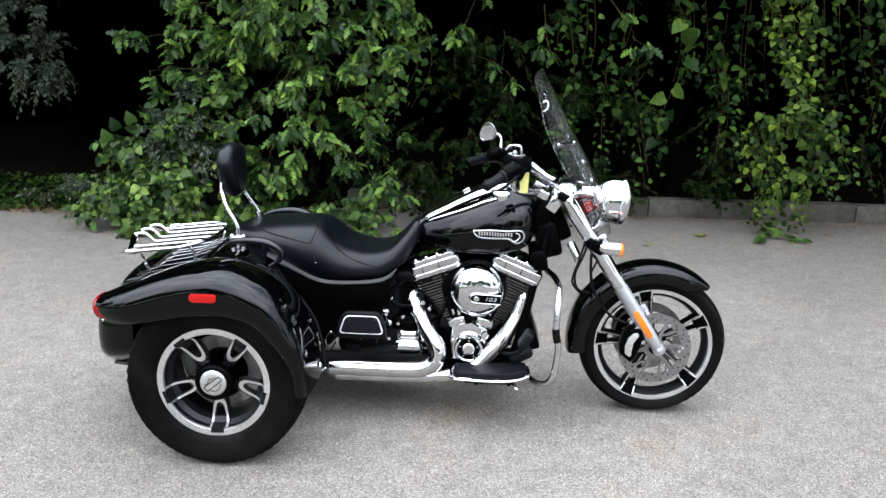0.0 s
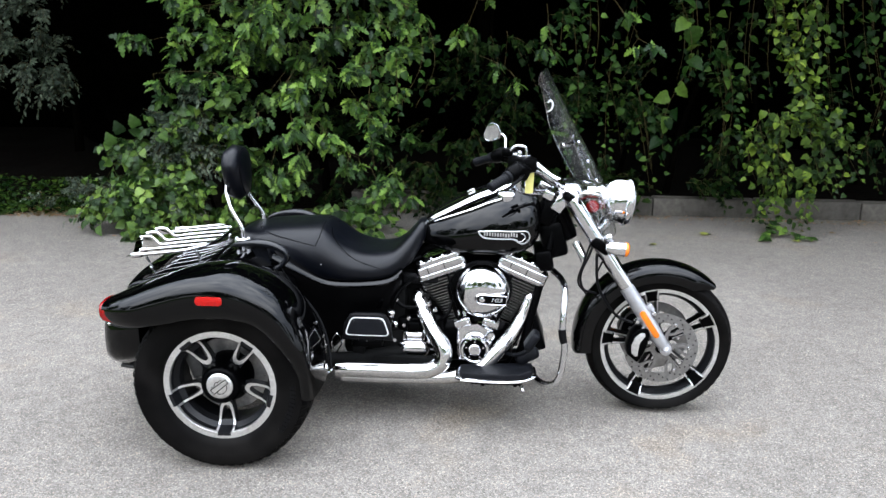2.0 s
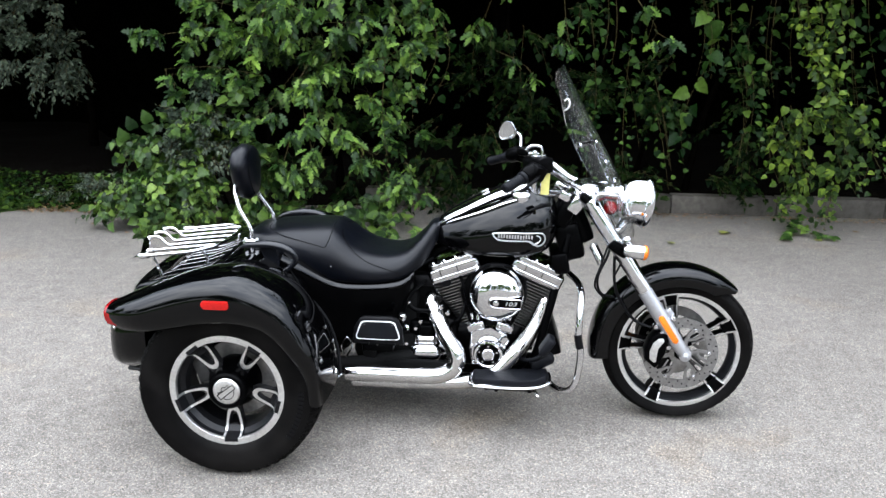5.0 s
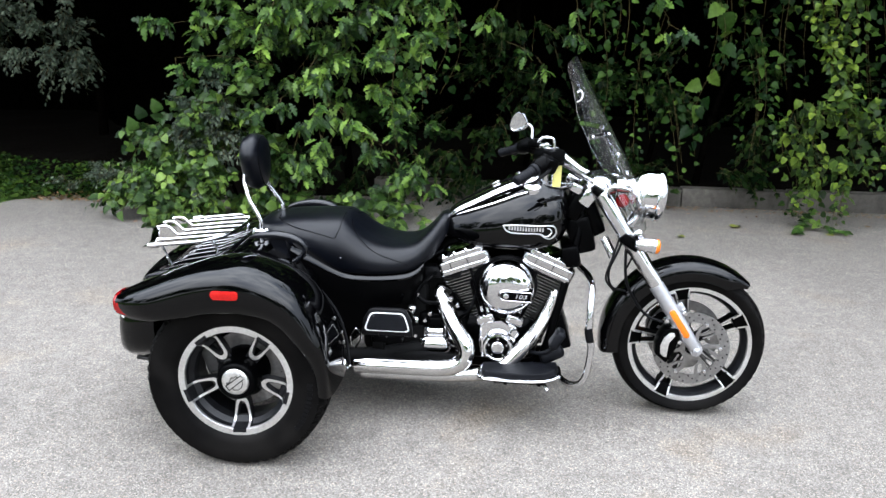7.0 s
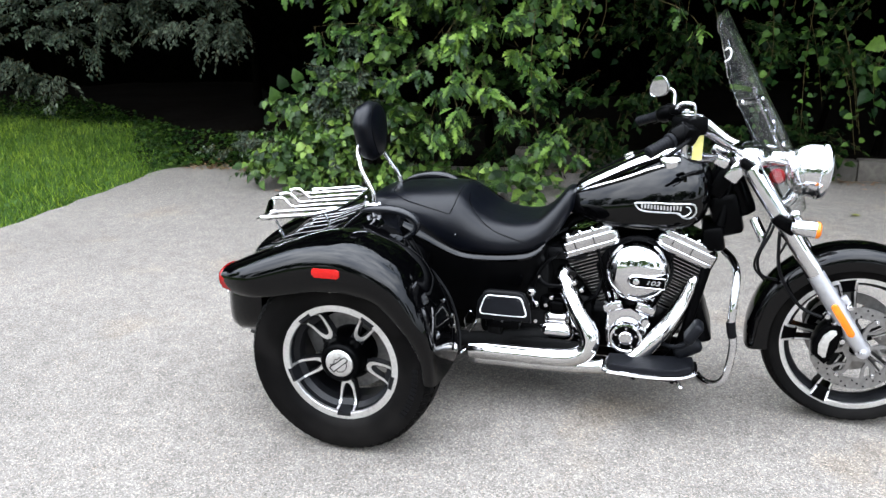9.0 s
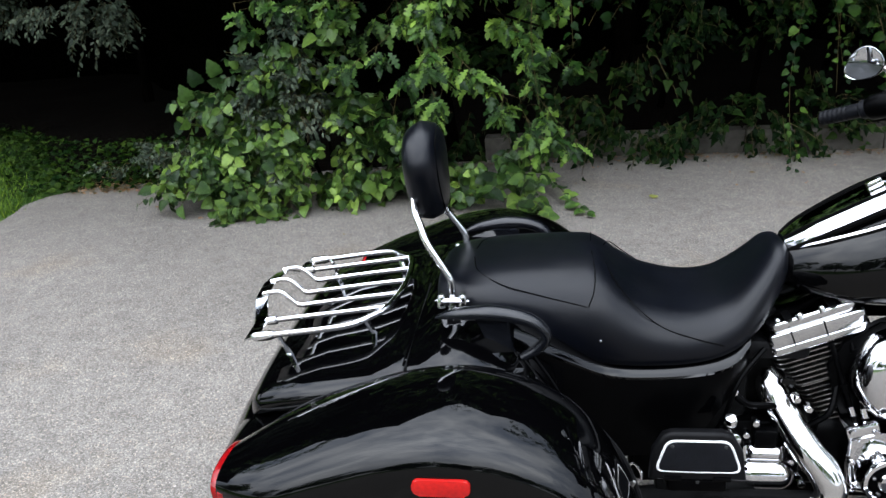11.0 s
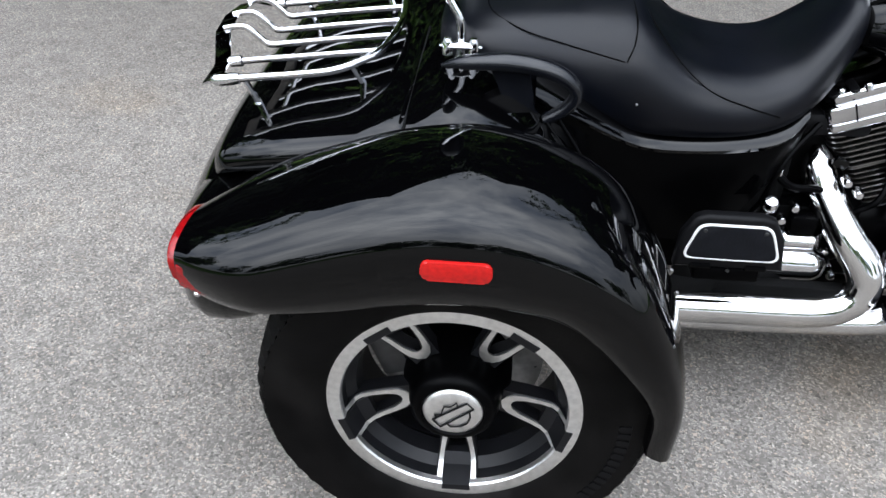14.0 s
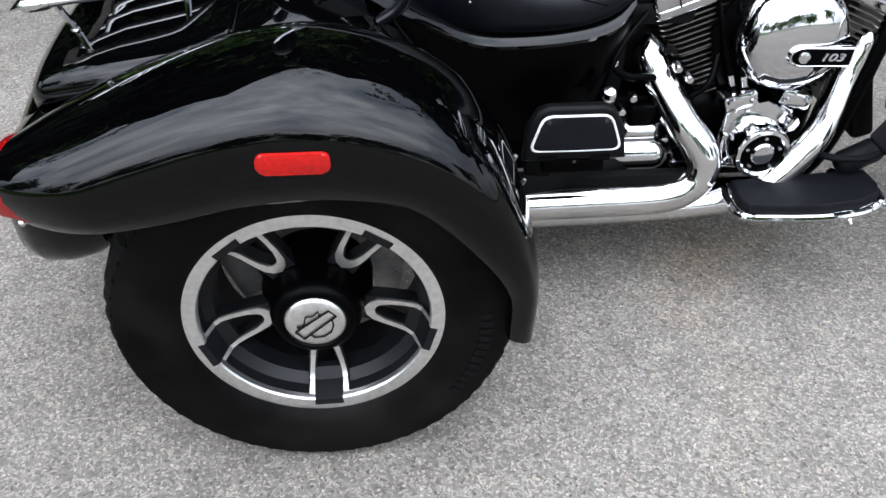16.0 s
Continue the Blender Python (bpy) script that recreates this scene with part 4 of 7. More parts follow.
rn = tagged(node("trailing_vine", (1.0, 3.2, 0.0)), "vine runners creeping over the asphalt", "vine")
stuff("runner_leaves", "vine", (np.array(PP), np.array(DD), np.array(UU), np.array(SS)), VINE, rn)
stem_mesh("runner_stems", runs, 0.003, TWIG, rn)["kind"] = "stuff"

# ---- deep wood: near-black painted shade closing the view behind, and the canopy over it ----
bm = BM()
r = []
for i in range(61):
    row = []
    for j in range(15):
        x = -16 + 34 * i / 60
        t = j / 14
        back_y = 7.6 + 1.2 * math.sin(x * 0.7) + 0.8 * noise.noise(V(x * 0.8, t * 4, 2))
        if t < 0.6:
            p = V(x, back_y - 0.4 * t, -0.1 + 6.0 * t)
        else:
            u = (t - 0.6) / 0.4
            # unseen roof, reaching further forward on the right to shade the vines
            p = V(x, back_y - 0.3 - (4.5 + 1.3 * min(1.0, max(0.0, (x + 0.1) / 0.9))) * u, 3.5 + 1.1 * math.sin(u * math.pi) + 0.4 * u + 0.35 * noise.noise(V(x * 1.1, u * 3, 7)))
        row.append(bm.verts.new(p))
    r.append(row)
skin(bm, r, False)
tagged(part("backdrop", bm, WOOD_SHADE, None, "", 180), "near-black sheet painted as the shade of the wood behind the shrubs", "woodland", kind="structure")
# right-hand boughs brought forward, out of view, to shade the vine curtain
blobs = [(x, 3.1 + 0.5 * math.sin(x * 1.7) - (1.1 if x > 1.5 else 0.0), 3.6, 0.9, 0.7, 0.5, 1.0) for x in (-6, -4.6, -3.2, -1.8, -0.4, 1.0, 2.4, 3.8, 5.2, 6.6, 8)]
d7, s7 = sprigs(900, blob_place(blobs, False), 10, 0.11, 0.42, 0.6)
shrub("overhead_tree", "leafy branches reaching over the shrubs", "tree", (0.8, 6.8, 0.0),
      [([(0.8, 6.8, -0.05), (0.85, 6.6, 1.2), (0.7, 6.0, 2.4), (0.5, 4.6, 3.3), (0.3, 3.1, 3.7)], 0.12), ([(0.75, 6.3, 1.9), (2.2, 5.4, 2.8), (3.8, 4.2, 3.3), (5.0, 3.2, 3.7)], 0.06), ([(0.75, 6.3, 1.9), (-1.0, 5.4, 2.8), (-2.6, 4.2, 3.3), (-4.5, 3.2, 3.7)], 0.06)],
      [("maple", MAPLE, d7, None, 0)])

# ---- trees across the lot, mirrored in the paint and chrome ----
def far_tree(x, y, h, w, seed):
    local = random.Random(seed)
    blobs = []
    for _ in range(11):
        a = local.uniform(0, 2 * math.pi)
        q = local.uniform(0.1, 0.8) * w
        blobs.append((x + q * math.cos(a), y + q * math.sin(a), h * local.uniform(0.30, 0.92), w * 0.38, w * 0.38, h * 0.13, 1.0))
    d, _ = sprigs(520, blob_place(blobs, False), 8, 0.55, 1.0, 0.5)
    return shrub("tree", "full green tree across the parking lot", "tree", (x, y, 0.0),
                 [([(x, y, -0.05), (x + 0.1, y, h * 0.3), (x - 0.1, y + 0.1, h * 0.6), (x, y, h * 0.85)], 0.22), ([(x, y, h * 0.35), (x + w * 0.4, y, h * 0.6)], 0.08), ([(x, y, h * 0.4), (x - w * 0.4, y + 0.3, h * 0.65)], 0.08)],
                 [("maple", MAPLE, d, None, 0)])


for n, (x, y, h, w) in enumerate(((-15, -24, 8, 4.5), (-8, -27, 9, 4.5), (-1, -28, 8, 4.5), (6, -27, 9, 4.5), (13, -24, 8, 4.5), (-20, -14, 9, 4.5), (20, -13, 9, 4.5), (-16, -2, 8, 3.5), (14, 7.5, 8, 3.5))):
    far_tree(x, y, h, w, n)


# ---- the trike ----
trike = tagged(node("motor_trike"), "glossy black three-wheeled motorcycle with chrome engine, parked on asphalt", "motorcycle")
RA, FA = V(0, 0, 0.321), V(1.658, 0, 0.302)      # rear and front axle


def tyre(radius, rim, half, y, x, z, parent, grooves, crown=0.02, square=0.0, cut=0.009):
    """A tyre with a rounded shoulder, sidewall steps and cross grooves in the tread."""
    bm = BM()
    w = half
    prof = [(rim, -w * 0.78), (rim + 0.010, -w * 0.90), (rim + 0.03, -w * 0.985), (rim + (radius - rim) * 0.5, -w),
            (rim + (radius - rim) * 0.53, -w * 1.008), (radius - 0.038, -w * (0.975 + 0.2 * square)), (radius - 0.024, -w * (0.945 + 0.4 * square)), (radius - 0.021, -w * (0.93 + 0.5 * square)),
            (radius - 0.010 - crown * 0.4, -w * (0.84 + square)), (radius - crown * 0.45, -w * (0.70 + square)), (radius - crown * 0.2, -w * 0.45), (radius - crown * 0.2 - 0.006, -w * 0.43),
            (radius - crown * 0.15 - 0.006, -w * 0.38), (radius - crown * 0.15, -w * 0.36), (radius, -w * 0.08), (radius - 0.006, -w * 0.06)]
    prof = prof + [(r, -h) for r, h in reversed(prof)]
    seg = grooves * 3
    rings = []
    for n, (r, h) in enumerate(prof):
        ring = []
        for j in range(seg):
            rr = r
            skew = (j + (n // 2 if 8 <= n <= 12 else 0)) % 3
            if (7 <= n <= 10 or len(prof) - 11 <= n <= len(prof) - 8) and skew == 0:
                rr -= cut
            a = 2 * math.pi * j / seg
            ring.append(bm.verts.new((x + rr * math.cos(a), y + h, z + rr * math.sin(a))))
        rings.append(ring)
    skin(bm, rings)
    return part("tyre", bm, RUBBER, parent, "black rubber tyre with grooved tread", 30)


def raised_bars(parent, x, y, z, r, start, count, mat=MATT):
    """Moulded sidewall writing, too worn to read: short raised bars."""
    bm = BM()
    for k in range(count):
        a = radians(start + k * 3.4)
        m = Matrix.Translation((x + r * math.cos(a), y, z + r * math.sin(a))) @ SIDE @ Matrix.Rotation(a - math.pi / 2, 4, "Z")
        plate(bm, rounded(0.011, 0.020, 0.003, 2), 0.003, m)
    return part("sidewall_mark", bm, mat, parent)


def strip_plate(bm, path, widths, y0, y1, centre):
    """A flat bar along a line in the wheel's plane, from depth y0 to depth y1."""
    pts = [Vector((p[0], 0, p[1])) for p in path]
    L, R = [], []
    for i, p in enumerate(pts):
        d = (pts[min(i + 1, len(pts) - 1)] - pts[max(i - 1, 0)]).normalized()
        nrm = Vector((-d.z, 0, d.x))
        L.append(p + nrm * widths[i] / 2)
        R.append(p - nrm * widths[i] / 2)
    rings = []
    for i in range(len(pts)):
        ya = y0[i] if isinstance(y0, (list, tuple)) else y0
        yb = ya + (y1 - (y0[0] if isinstance(y0, (list, tuple)) else y0))
        rings.append([centre + V(L[i].x, ya, L[i].z), centre + V(R[i].x, ya, R[i].z), centre + V(R[i].x, yb, R[i].z), centre + V(L[i].x, yb, L[i].z)])
    loft(bm, rings)


def turned(path, ang):
    c, s = math.cos(ang), math.sin(ang)
    return [(c * r - s * w, s * r + c * w) for r, w in path]


def emblem(bm, c, s, y):
    """A shield crossed by a bar, drawn as plain outlines."""
    m = at_side(c.x, y, c.z)
    bar = [(-0.74, -0.26), (-0.45, -0.53), (0.78, 0.27), (0.52, 0.47)]
    upper = [(-0.60, -0.15), (-0.67, -0.06), (-0.42, -0.03), (-0.31, 0.28), (-0.05, 0.30), (0.14, 0.46), (0.20, 0.27)]
    lower = [(-0.20, -0.38), (-0.08, -0.50), (0.30, -0.46), (0.55, -0.31), (0.66, -0.05), (0.62, 0.12)]
    for line, r in ((bar + bar[:1], 0.0017), (upper, 0.0013), (lower, 0.0013)):
        tube(bm, [m @ V(a * s * 1.08, b * s * 1.42, 0.001) for a, b in line], r, 5, 1)


def rear_wheel(side):
    """side -1: the near wheel, +1: the far one."""
    c = V(0, -0.567 if side < 0 else 0.452, RA.z)
    o = side
    w = node("rear_wheel", c, trike)
    w["label"] = "rear wheel with black spokes and machined rim"
    base = Matrix.Translation(-c)

    def put(ob):
        ob.matrix_parent_inverse = base
        return ob
    put(tyre(0.325, 0.200, 0.110, c.y, 0, RA.z, w, 54, 0.016, 0.06))
    if side < 0:
        put(raised_bars(w, 0, c.y - 0.1108, RA.z, 0.268, -35, 12))
    face = c.y + o * 0.087
    axis = (0, o, 0)
    bm = BM()
    lathe(bm, [(0.181, 0.000), (0.183, 0.0035), (0.205, 0.004), (0.2105, 0.001), (0.2115, -0.006), (0.200, -0.012), (0.181, -0.010)], (0, face, RA.z), axis, 96, True)
    put(part("rim_lip", bm, ALU, w, "machined aluminium rim lip", 25))
    bm = BM()
    lathe(bm, [(0.1965, -0.012), (0.182, -0.012), (0.180, -0.03), (0.165, -0.045), (0.160, -0.075), (0.172, -0.09), (0.172, -0.165), (0.19, -0.175), (0.1965, -0.17)], (0, face, RA.z), axis, 72, True)
    put(part("rim_barrel", bm, BARREL, w, "black painted rim barrel", 30))
    bm = BM()
    lathe(bm, [(0.0, 0.010), (0.030, 0.0105), (0.042, 0.010), (0.0475, 0.007), (0.049, 0.004), (0.049, 0.0)], (0, face, RA.z), axis, 48)
    cap = put(part("hub_cap", bm, ALU, w, "brushed aluminium hub cap"))
    bm = BM()
    lathe(bm, [(0.047, 0.002), (0.052, 0.008), (0.058, 0.008), (0.068, 0.0), (0.074, -0.02), (0.078, -0.05), (0.09, -0.07), (0.09, -0.16), (0.04, -0.165)], (0, face, RA.z), axis, 56)
    put(part("hub", bm, SATIN, w, "black wheel hub", 45))
    if side < 0:
        bm = BM()
        emblem(bm, V(0, 0, RA.z), 0.040, face - 0.0112)
        e = put(part("emblem", bm, MATT, w))
    for k in range(5):
        a = radians(-88 + 72 * k)
        if side > 0:
            a = radians(-92 - 72 * k)
        reach = [(0.1835, 0.0295, 0.001, 0.0082), (0.178, 0.029, 0.010, 0.0082), (0.167, 0.0282, 0.033, 0.0080), (0.157, 0.0272, 0.040, 0.0078), (0.140, 0.0248, 0.043, 0.0076), (0.114, 0.0205, 0.045, 0.0088),
                 (0.098, 0.0155, 0.046, 0.012), (0.090, 0.0085, 0.0465, 0.015), (0.087, 0.0, 0.0465, 0.018)]
        arm = [(r, q) for r, q, _, _ in reach] + [(r, -q) for r, q, _, _ in reach[-2::-1]]
        depth = [d for _, _, d, _ in reach] + [d for _, _, d, _ in reach[-2::-1]]
        wid = [e for _, _, _, e in reach] + [e for _, _, _, e in reach[-2::-1]]
        bm = BM()
        strip_plate(bm, turned(arm, a), wid, [face - o * d for d in depth], face - o * 0.004, V(0, 0, RA.z))
        s = put(part("spoke", bm, ALU, w, "machined edge of a forked spoke", 25))
        bm = BM()
        for sg in (1, -1):
            strip_plate(bm, turned([(r, q * sg) for r, q, _, _ in reach[:7]] + [(0.07, 0.011 * sg)], a), [0.0125, 0.0125, 0.0125, 0.0125, 0.013, 0.016, 0.02, 0.024], [face - o * (d + 0.0025) for _, _, d, _ in reach[:7]] + [face - o * 0.0485], face - o * 0.030, V(0, 0, RA.z))
        blk = [(0.150, 0.0), (0.168, 0.0), (0.1805, 0.0), (0.1925, 0.0)]
        strip_plate(bm, turned(blk, a), [0.044, 0.046, 0.047, 0.049], [face - o * 0.043, face - o * 0.030, face + o * 0.0044, face + o * 0.0048], face - o * 0.056, V(0, 0, RA.z))
        put(part("spoke_body", bm, BARREL, w, "black body of the spoke", 25))
    bm = BM()
    lathe(bm, [(0.075, -0.120), (0.140, -0.120), (0.141, -0.123), (0.141, -0.128), (0.075, -0.128)], (0, face, RA.z), axis, 48, True)
    put(part("brake_disc", bm, DISC, w, "steel brake disc"))
    bm = BM()
    box(bm, (0.05, 0.07, 0.10), (-0.115, face - o * 0.105, RA.z + 0.045), (0, -20, 0), 0.008)
    put(part("brake_caliper", bm, DARKMETAL, w, "dark brake caliper"))
    bm = BM()
    for k in range(5):
        a = radians(90 + 72 * k)
        lathe(bm, [(0.0, 0.004), (0.006, 0.004), (0.007, 0.0)], (0.058 * math.cos(a), face - o * 0.019, RA.z + 0.058 * math.sin(a)), axis, 8)
    put(part("wheel_nut", bm, SATIN, w))
    return w


rear_wheel(-1)
rear_wheel(1)


def front_wheel():
    c = FA
    w = node("front_wheel", c, trike)
    w["label"] = "front wheel with black spokes and twin brake discs"
    base = Matrix.Translation(-c)

    def put(ob):
        ob.matrix_parent_inverse = base
        return ob
    put(tyre(0.304, 0.243, 0.062, 0, FA.x, FA.z, w, 48, 0.045, 0.0, 0.004))
    for o in (-1, 1):
        face = o * 0.043
        bm = BM()
        lathe(bm, [(0.226, 0.0), (0.228, 0.003), (0.247, 0.004), (0.2530, 0.001), (0.2535, -0.006), (0.240, -0.010), (0.226, -0.008)], (FA.x, face, FA.z), (0, o, 0), 96, True)
        put(part("rim_lip", bm, ALU, w, "machined aluminium rim lip", 25))
    bm = BM()
    lathe(bm, [(0.241, 0.035), (0.224, 0.034), (0.211, 0.02), (0.206, 0.0), (0.211, -0.02), (0.224, -0.034), (0.241, -0.035)], (FA.x, 0, FA.z), (0, -1, 0), 72, True)
    put(part("rim_barrel", bm, BARREL, w, "black painted rim barrel", 30))
    bm = BM()
    lathe(bm, [(0.012, 0.075), (0.030, 0.074), (0.034, 0.06), (0.040, 0.03), (0.040, -0.03), (0.034, -0.06), (0.030, -0.074), (0.012, -0.075)], (FA.x, 0, FA.z), (0, -1, 0), 32, True)
    put(part("hub", bm, SATIN, w, "black wheel hub"))
    for k in range(5):
        a = radians(102 + 72 * k)
        bm = BM()
        for sg in (1, -1):
            strip_plate(bm, turned([(0.035, 0.007 * sg), (0.11, 0.013 * sg), (0.17, 0.019 * sg), (0.222, 0.026 * sg)], a), [0.014, 0.011, 0.011, 0.013], [-0.020, -0.022, -0.026, -0.033], 0.022, c)
        strip_plate(bm, turned([(0.190, 0.0), (0.226, 0.0), (0.237, 0.0)], a), [0.046, 0.052, 0.054], [-0.032, -0.0470, -0.0478], 0.034, c)
        put(part("spoke_body", bm, SATIN, w, "black body of a forked spoke", 25))
        bm = BM()
        for sg in (1, -1):
            strip_plate(bm, turned([(0.06, 0.009 * sg), (0.11, 0.013 * sg), (0.17, 0.019 * sg), (0.222, 0.026 * sg)], a), [0.006, 0.006, 0.006, 0.007], [-0.0235, -0.0255, -0.0295, -0.0365], -0.020, c)
            strip_plate(bm, turned([(0.198, 0.022 * sg), (0.231, 0.0275 * sg)], a), [0.0062, 0.0062], [-0.0375, -0.0495], -0.034, c)
        put(part("spoke", bm, ALU, w, "machined edge of the spoke", 25))
    for o in (-1, 1):
        y = o * 0.078
        bm = BM()
        lathe(bm, [(0.110, 0.0025), (0.150, 0.0025), (0.150, -0.0025), (0.110, -0.0025)], (FA.x, y, FA.z), (0, o, 0), 64, True)
        d = put(part("brake_disc", bm, DISC, w, "drilled steel brake disc", 20))
        bm = BM()
        for k in range(48):
            a = 2 * math.pi * k / 48
            r = (0.118, 0.130, 0.142)[k % 3]
            lathe(bm, [(0.0, 0.0034), (0.0034, 0.0034), (0.0036, 0.002)], (FA.x + r * math.cos(a), y, FA.z + r * math.sin(a)), (0, o, 0), 8)
        put(part("drilled_holes", bm, MATT, w, kind="stuff"))
        bm = BM()
        for k in range(6):
            a0 = radians(60 * k)
            bm = BM()
            strip_plate(bm, turned([(0.032, 0.0), (0.06, 0.012), (0.088, 0.016), (0.116, 0.004)], a0), [0.020, 0.014, 0.014, 0.022], y - 0.0045, y + 0.0045, c)
            strip_plate(bm, turned([(0.06, 0.012), (0.078, -0.012), (0.108, -0.030)], a0), [0.010, 0.010, 0.014], y - 0.004, y + 0.004, c)
            put(part("carrier_arm", bm, DISC, w, "", 25))
        bm = BM()
        lathe(bm, [(0.024, 0.006), (0.044, 0.006), (0.044, -0.006), (0.024, -0.006)], (FA.x, y, FA.z), (0, o, 0), 32, True)
        put(part("disc_carrier", bm, DISC, w, "silver disc carrier", 25))
        bm = BM()
        for k in range(6):
            a0 = radians(60 * k + 2)
            lathe(bm, [(0.0, 0.009), (0.006, 0.009), (0.008, 0.006), (0.008, 0.0)], (FA.x + 0.113 * math.cos(a0), y, FA.z + 0.113 * math.sin(a0)), (0, o, 0), 10)
        put(part("disc_rivet", bm, CHROME, w))
    return w


front_wheel()

# ---- rear fenders ----
CROWN = [(0.350, 0.295), (0.347, 0.42), (0.318, 0.535), (0.258, 0.645), (0.165, 0.715), (0.04, 0.752), (-0.08, 0.742), (-0.19, 0.708), (-0.29, 0.668), (-0.35, 0.644), (-0.396, 0.624)]
ARCH = [(0.298, 0.302), (0.292, 0.405), (0.240, 0.495), (0.165, 0.570), (0.095, 0.592), (0.02, 0.598), (-0.07, 0.590), (-0.17, 0.568), (-0.255, 0.557), (-0.325, 0.554), (-0.390, 0.560)]


def fender_rings(grow=0.0):
    cs = spline([(x, 0, z) for x, z in CROWN], 4)
    es = spline([(x, 0, z) for x, z in ARCH], 4)
    n = len(cs)
    rings = []
    for i, (c, e) in enumerate(zip(cs, es)):
        d = c - e
        s = i / (n - 1)
        tail = max(0.0, (s - 0.78) / 0.22)
        front = max(0.0, (0.2 - s) / 0.2)
        yo = -0.740 + 0.055 * tail ** 1.5 + 0.035 * front ** 1.5
        prof = [(0.02, 0.065), (-0.01, 0.012), (0.03, 0.006), (0.20, 0.0), (0.45, -0.003), (0.63, 0.0), (0.75, 0.008), (0.845, 0.024), (0.92, 0.050), (0.972, 0.090), (1.0, 0.145), (0.99, 0.185), (0.955, 0.225), (0.89, 0.262), (0.80, 0.290), (0.72, 0.31)]
        ring = []
        for f, dy in prof:
            inward = dy * (1 - 0.52 * tail ** 1.3)
            ring.append(V(e.x + d.x * f, yo + inward, e.z + d.z * f))
        rings.append(ring)
    return rings


def rear_fender(side):
    bm = BM()
    rings = fender_rings()
    made = [[bm.verts.new(p) for p in r] for r in rings]
    skin(bm, made, False)
    bmesh.ops.recalc_face_normals(bm, faces=bm.faces)
    bmesh.ops.solidify(bm, geom=bm.faces[:], thickness=0.004)
    if side > 0:
        bm = mirrored(bm, -0.075, 0.045)
    f = part("rear_fender", bm, GLOSS, trike, "glossy black rear fender", 60)
    # tail lamp closes the rear end
    bm = BM()
    last = rings[-1]
    upper = last[3:]
    cen = sum(upper, V(0, 0, 0)) / len(upper)
    steps = []
    for dx, k in ((0.020, 1.012), (-0.003, 1.010), (-0.010, 0.965), (-0.013, 0.80), (-0.014, 0.4)):
        steps.append([cen + (p - cen) * k + V(dx + 0.02 * (0.62 - p.z), 0, 0) for p in upper])
    loft(bm, steps)
    if side > 0:
        bm = mirrored(bm, -0.075, 0.045)
    lamp = part("tail_lamp", bm, LAMP, f, "red wrap-round tail lamp", 50)
    bm = BM()
    low = last[:5]
    cen2 = sum(last, V(0, 0, 0)) / len(last)
    loft(bm, [[p + V(0.002, 0, 0) for p in last], [cen2 + (p - cen2) * 0.96 + V(-0.006, 0, 0) for p in last], [cen2 + (p - cen2) * 0.5 + V(-0.008, 0, 0) for p in last]])
    if side > 0:
        bm = mirrored(bm, -0.075, 0.045)
    part("fender_end", bm, GLOSS, f)
    bm = BM()
    wedge = [(-0.388, 0.602), (-0.388, 0.566), (-0.324, 0.563), (-0.352, 0.581), (-0.368, 0.604)]
    plate(bm, wedge, 0.010, Matrix.Translation((-0.388, last[4].y - 0.001, 0)) @ Matrix.Rotation(radians(-20), 4, "Z") @ Matrix.Translation((0.388, 0, 0)) @ SIDE, 0.002)
    if side > 0:
        bm = mirrored(bm, -0.075, 0.045)
    part("lamp_corner", bm, LAMP, lamp, "pointed lower corner of the lamp")
    bm = BM()
    lathe(bm, [(0.0, 0.004), (0.004, 0.0035), (0.006, 0.0)], (-0.366, -0.690 if side < 0 else 0.615, 0.553 if side < 0 else 0.508), (0, side, -0.4), 10)
    part("screw", bm, CHROME, f)
    # side marker
    bm = BM()
    m = at_side(0.009, -0.742, 0.664)
    plate(bm, rounded(0.092, 0.029, 0.010, 5), 0.012, m, 0.003, 2)
    if side > 0:
        bm = mirrored(bm, -0.075, 0.045)
    part("side_marker", bm, RED, f, "red rectangular side marker")
    # inner wheel housing
    bm = BM()
    rr = []
    for k in range(15):
        a = radians(14 + 114 * k / 14)
        rr.append([V(0.345 * math.cos(a), y, RA.z + 0.335 * math.sin(a) * (0.93 if 0 < a < math.pi else 1)) for y in (-0.69, -0.46)])
    for a, b in zip(rr, rr[1:]):
        va = [bm.verts.new(p) for p in a]
        vb = [bm.verts.new(p) for p in b]
        bm.faces.new((va[0], va[1], vb[1], vb[0]))
    disc = [bm.verts.new(r[1]) for r in rr]
    bm.faces.new(disc)
    if side > 0:
        bm = mirrored(bm, -0.075, 0.045)
    part("wheel_housing", bm, WELL, f, "dusty black wheel housing")
    # bright fasteners and a rubber edge on the front flank
    bm = BM()
    for p, s in (((0.322, -0.520, 0.520), 0.013), ((0.343, -0.50, 0.462), 0.012), ((0.350, -0.50, 0.425), 0.013), ((0.352, -0.535, 0.375), 0.010)):
        box(bm, (s * 0.5, s * 0.5, s * 1.1), p, (10, 20, 0), 0.002)
    if side > 0:
        bm = mirrored(bm, -0.075, 0.045)
    part("fender_fastener", bm, DISC, f)
    bm = BM()
    tube(bm, [(0.10, -0.445, 0.685), (0.20, -0.43, 0.64), (0.30, -0.43, 0.53), (0.345, -0.44, 0.42), (0.36, -0.46, 0.32)], 0.006, 8)
    if side > 0:
        bm = mirrored(bm, -0.075, 0.045)
    part("edge_seal", bm, MATT, f)
    return f


rear_fender(-1)
rear_fender(1)


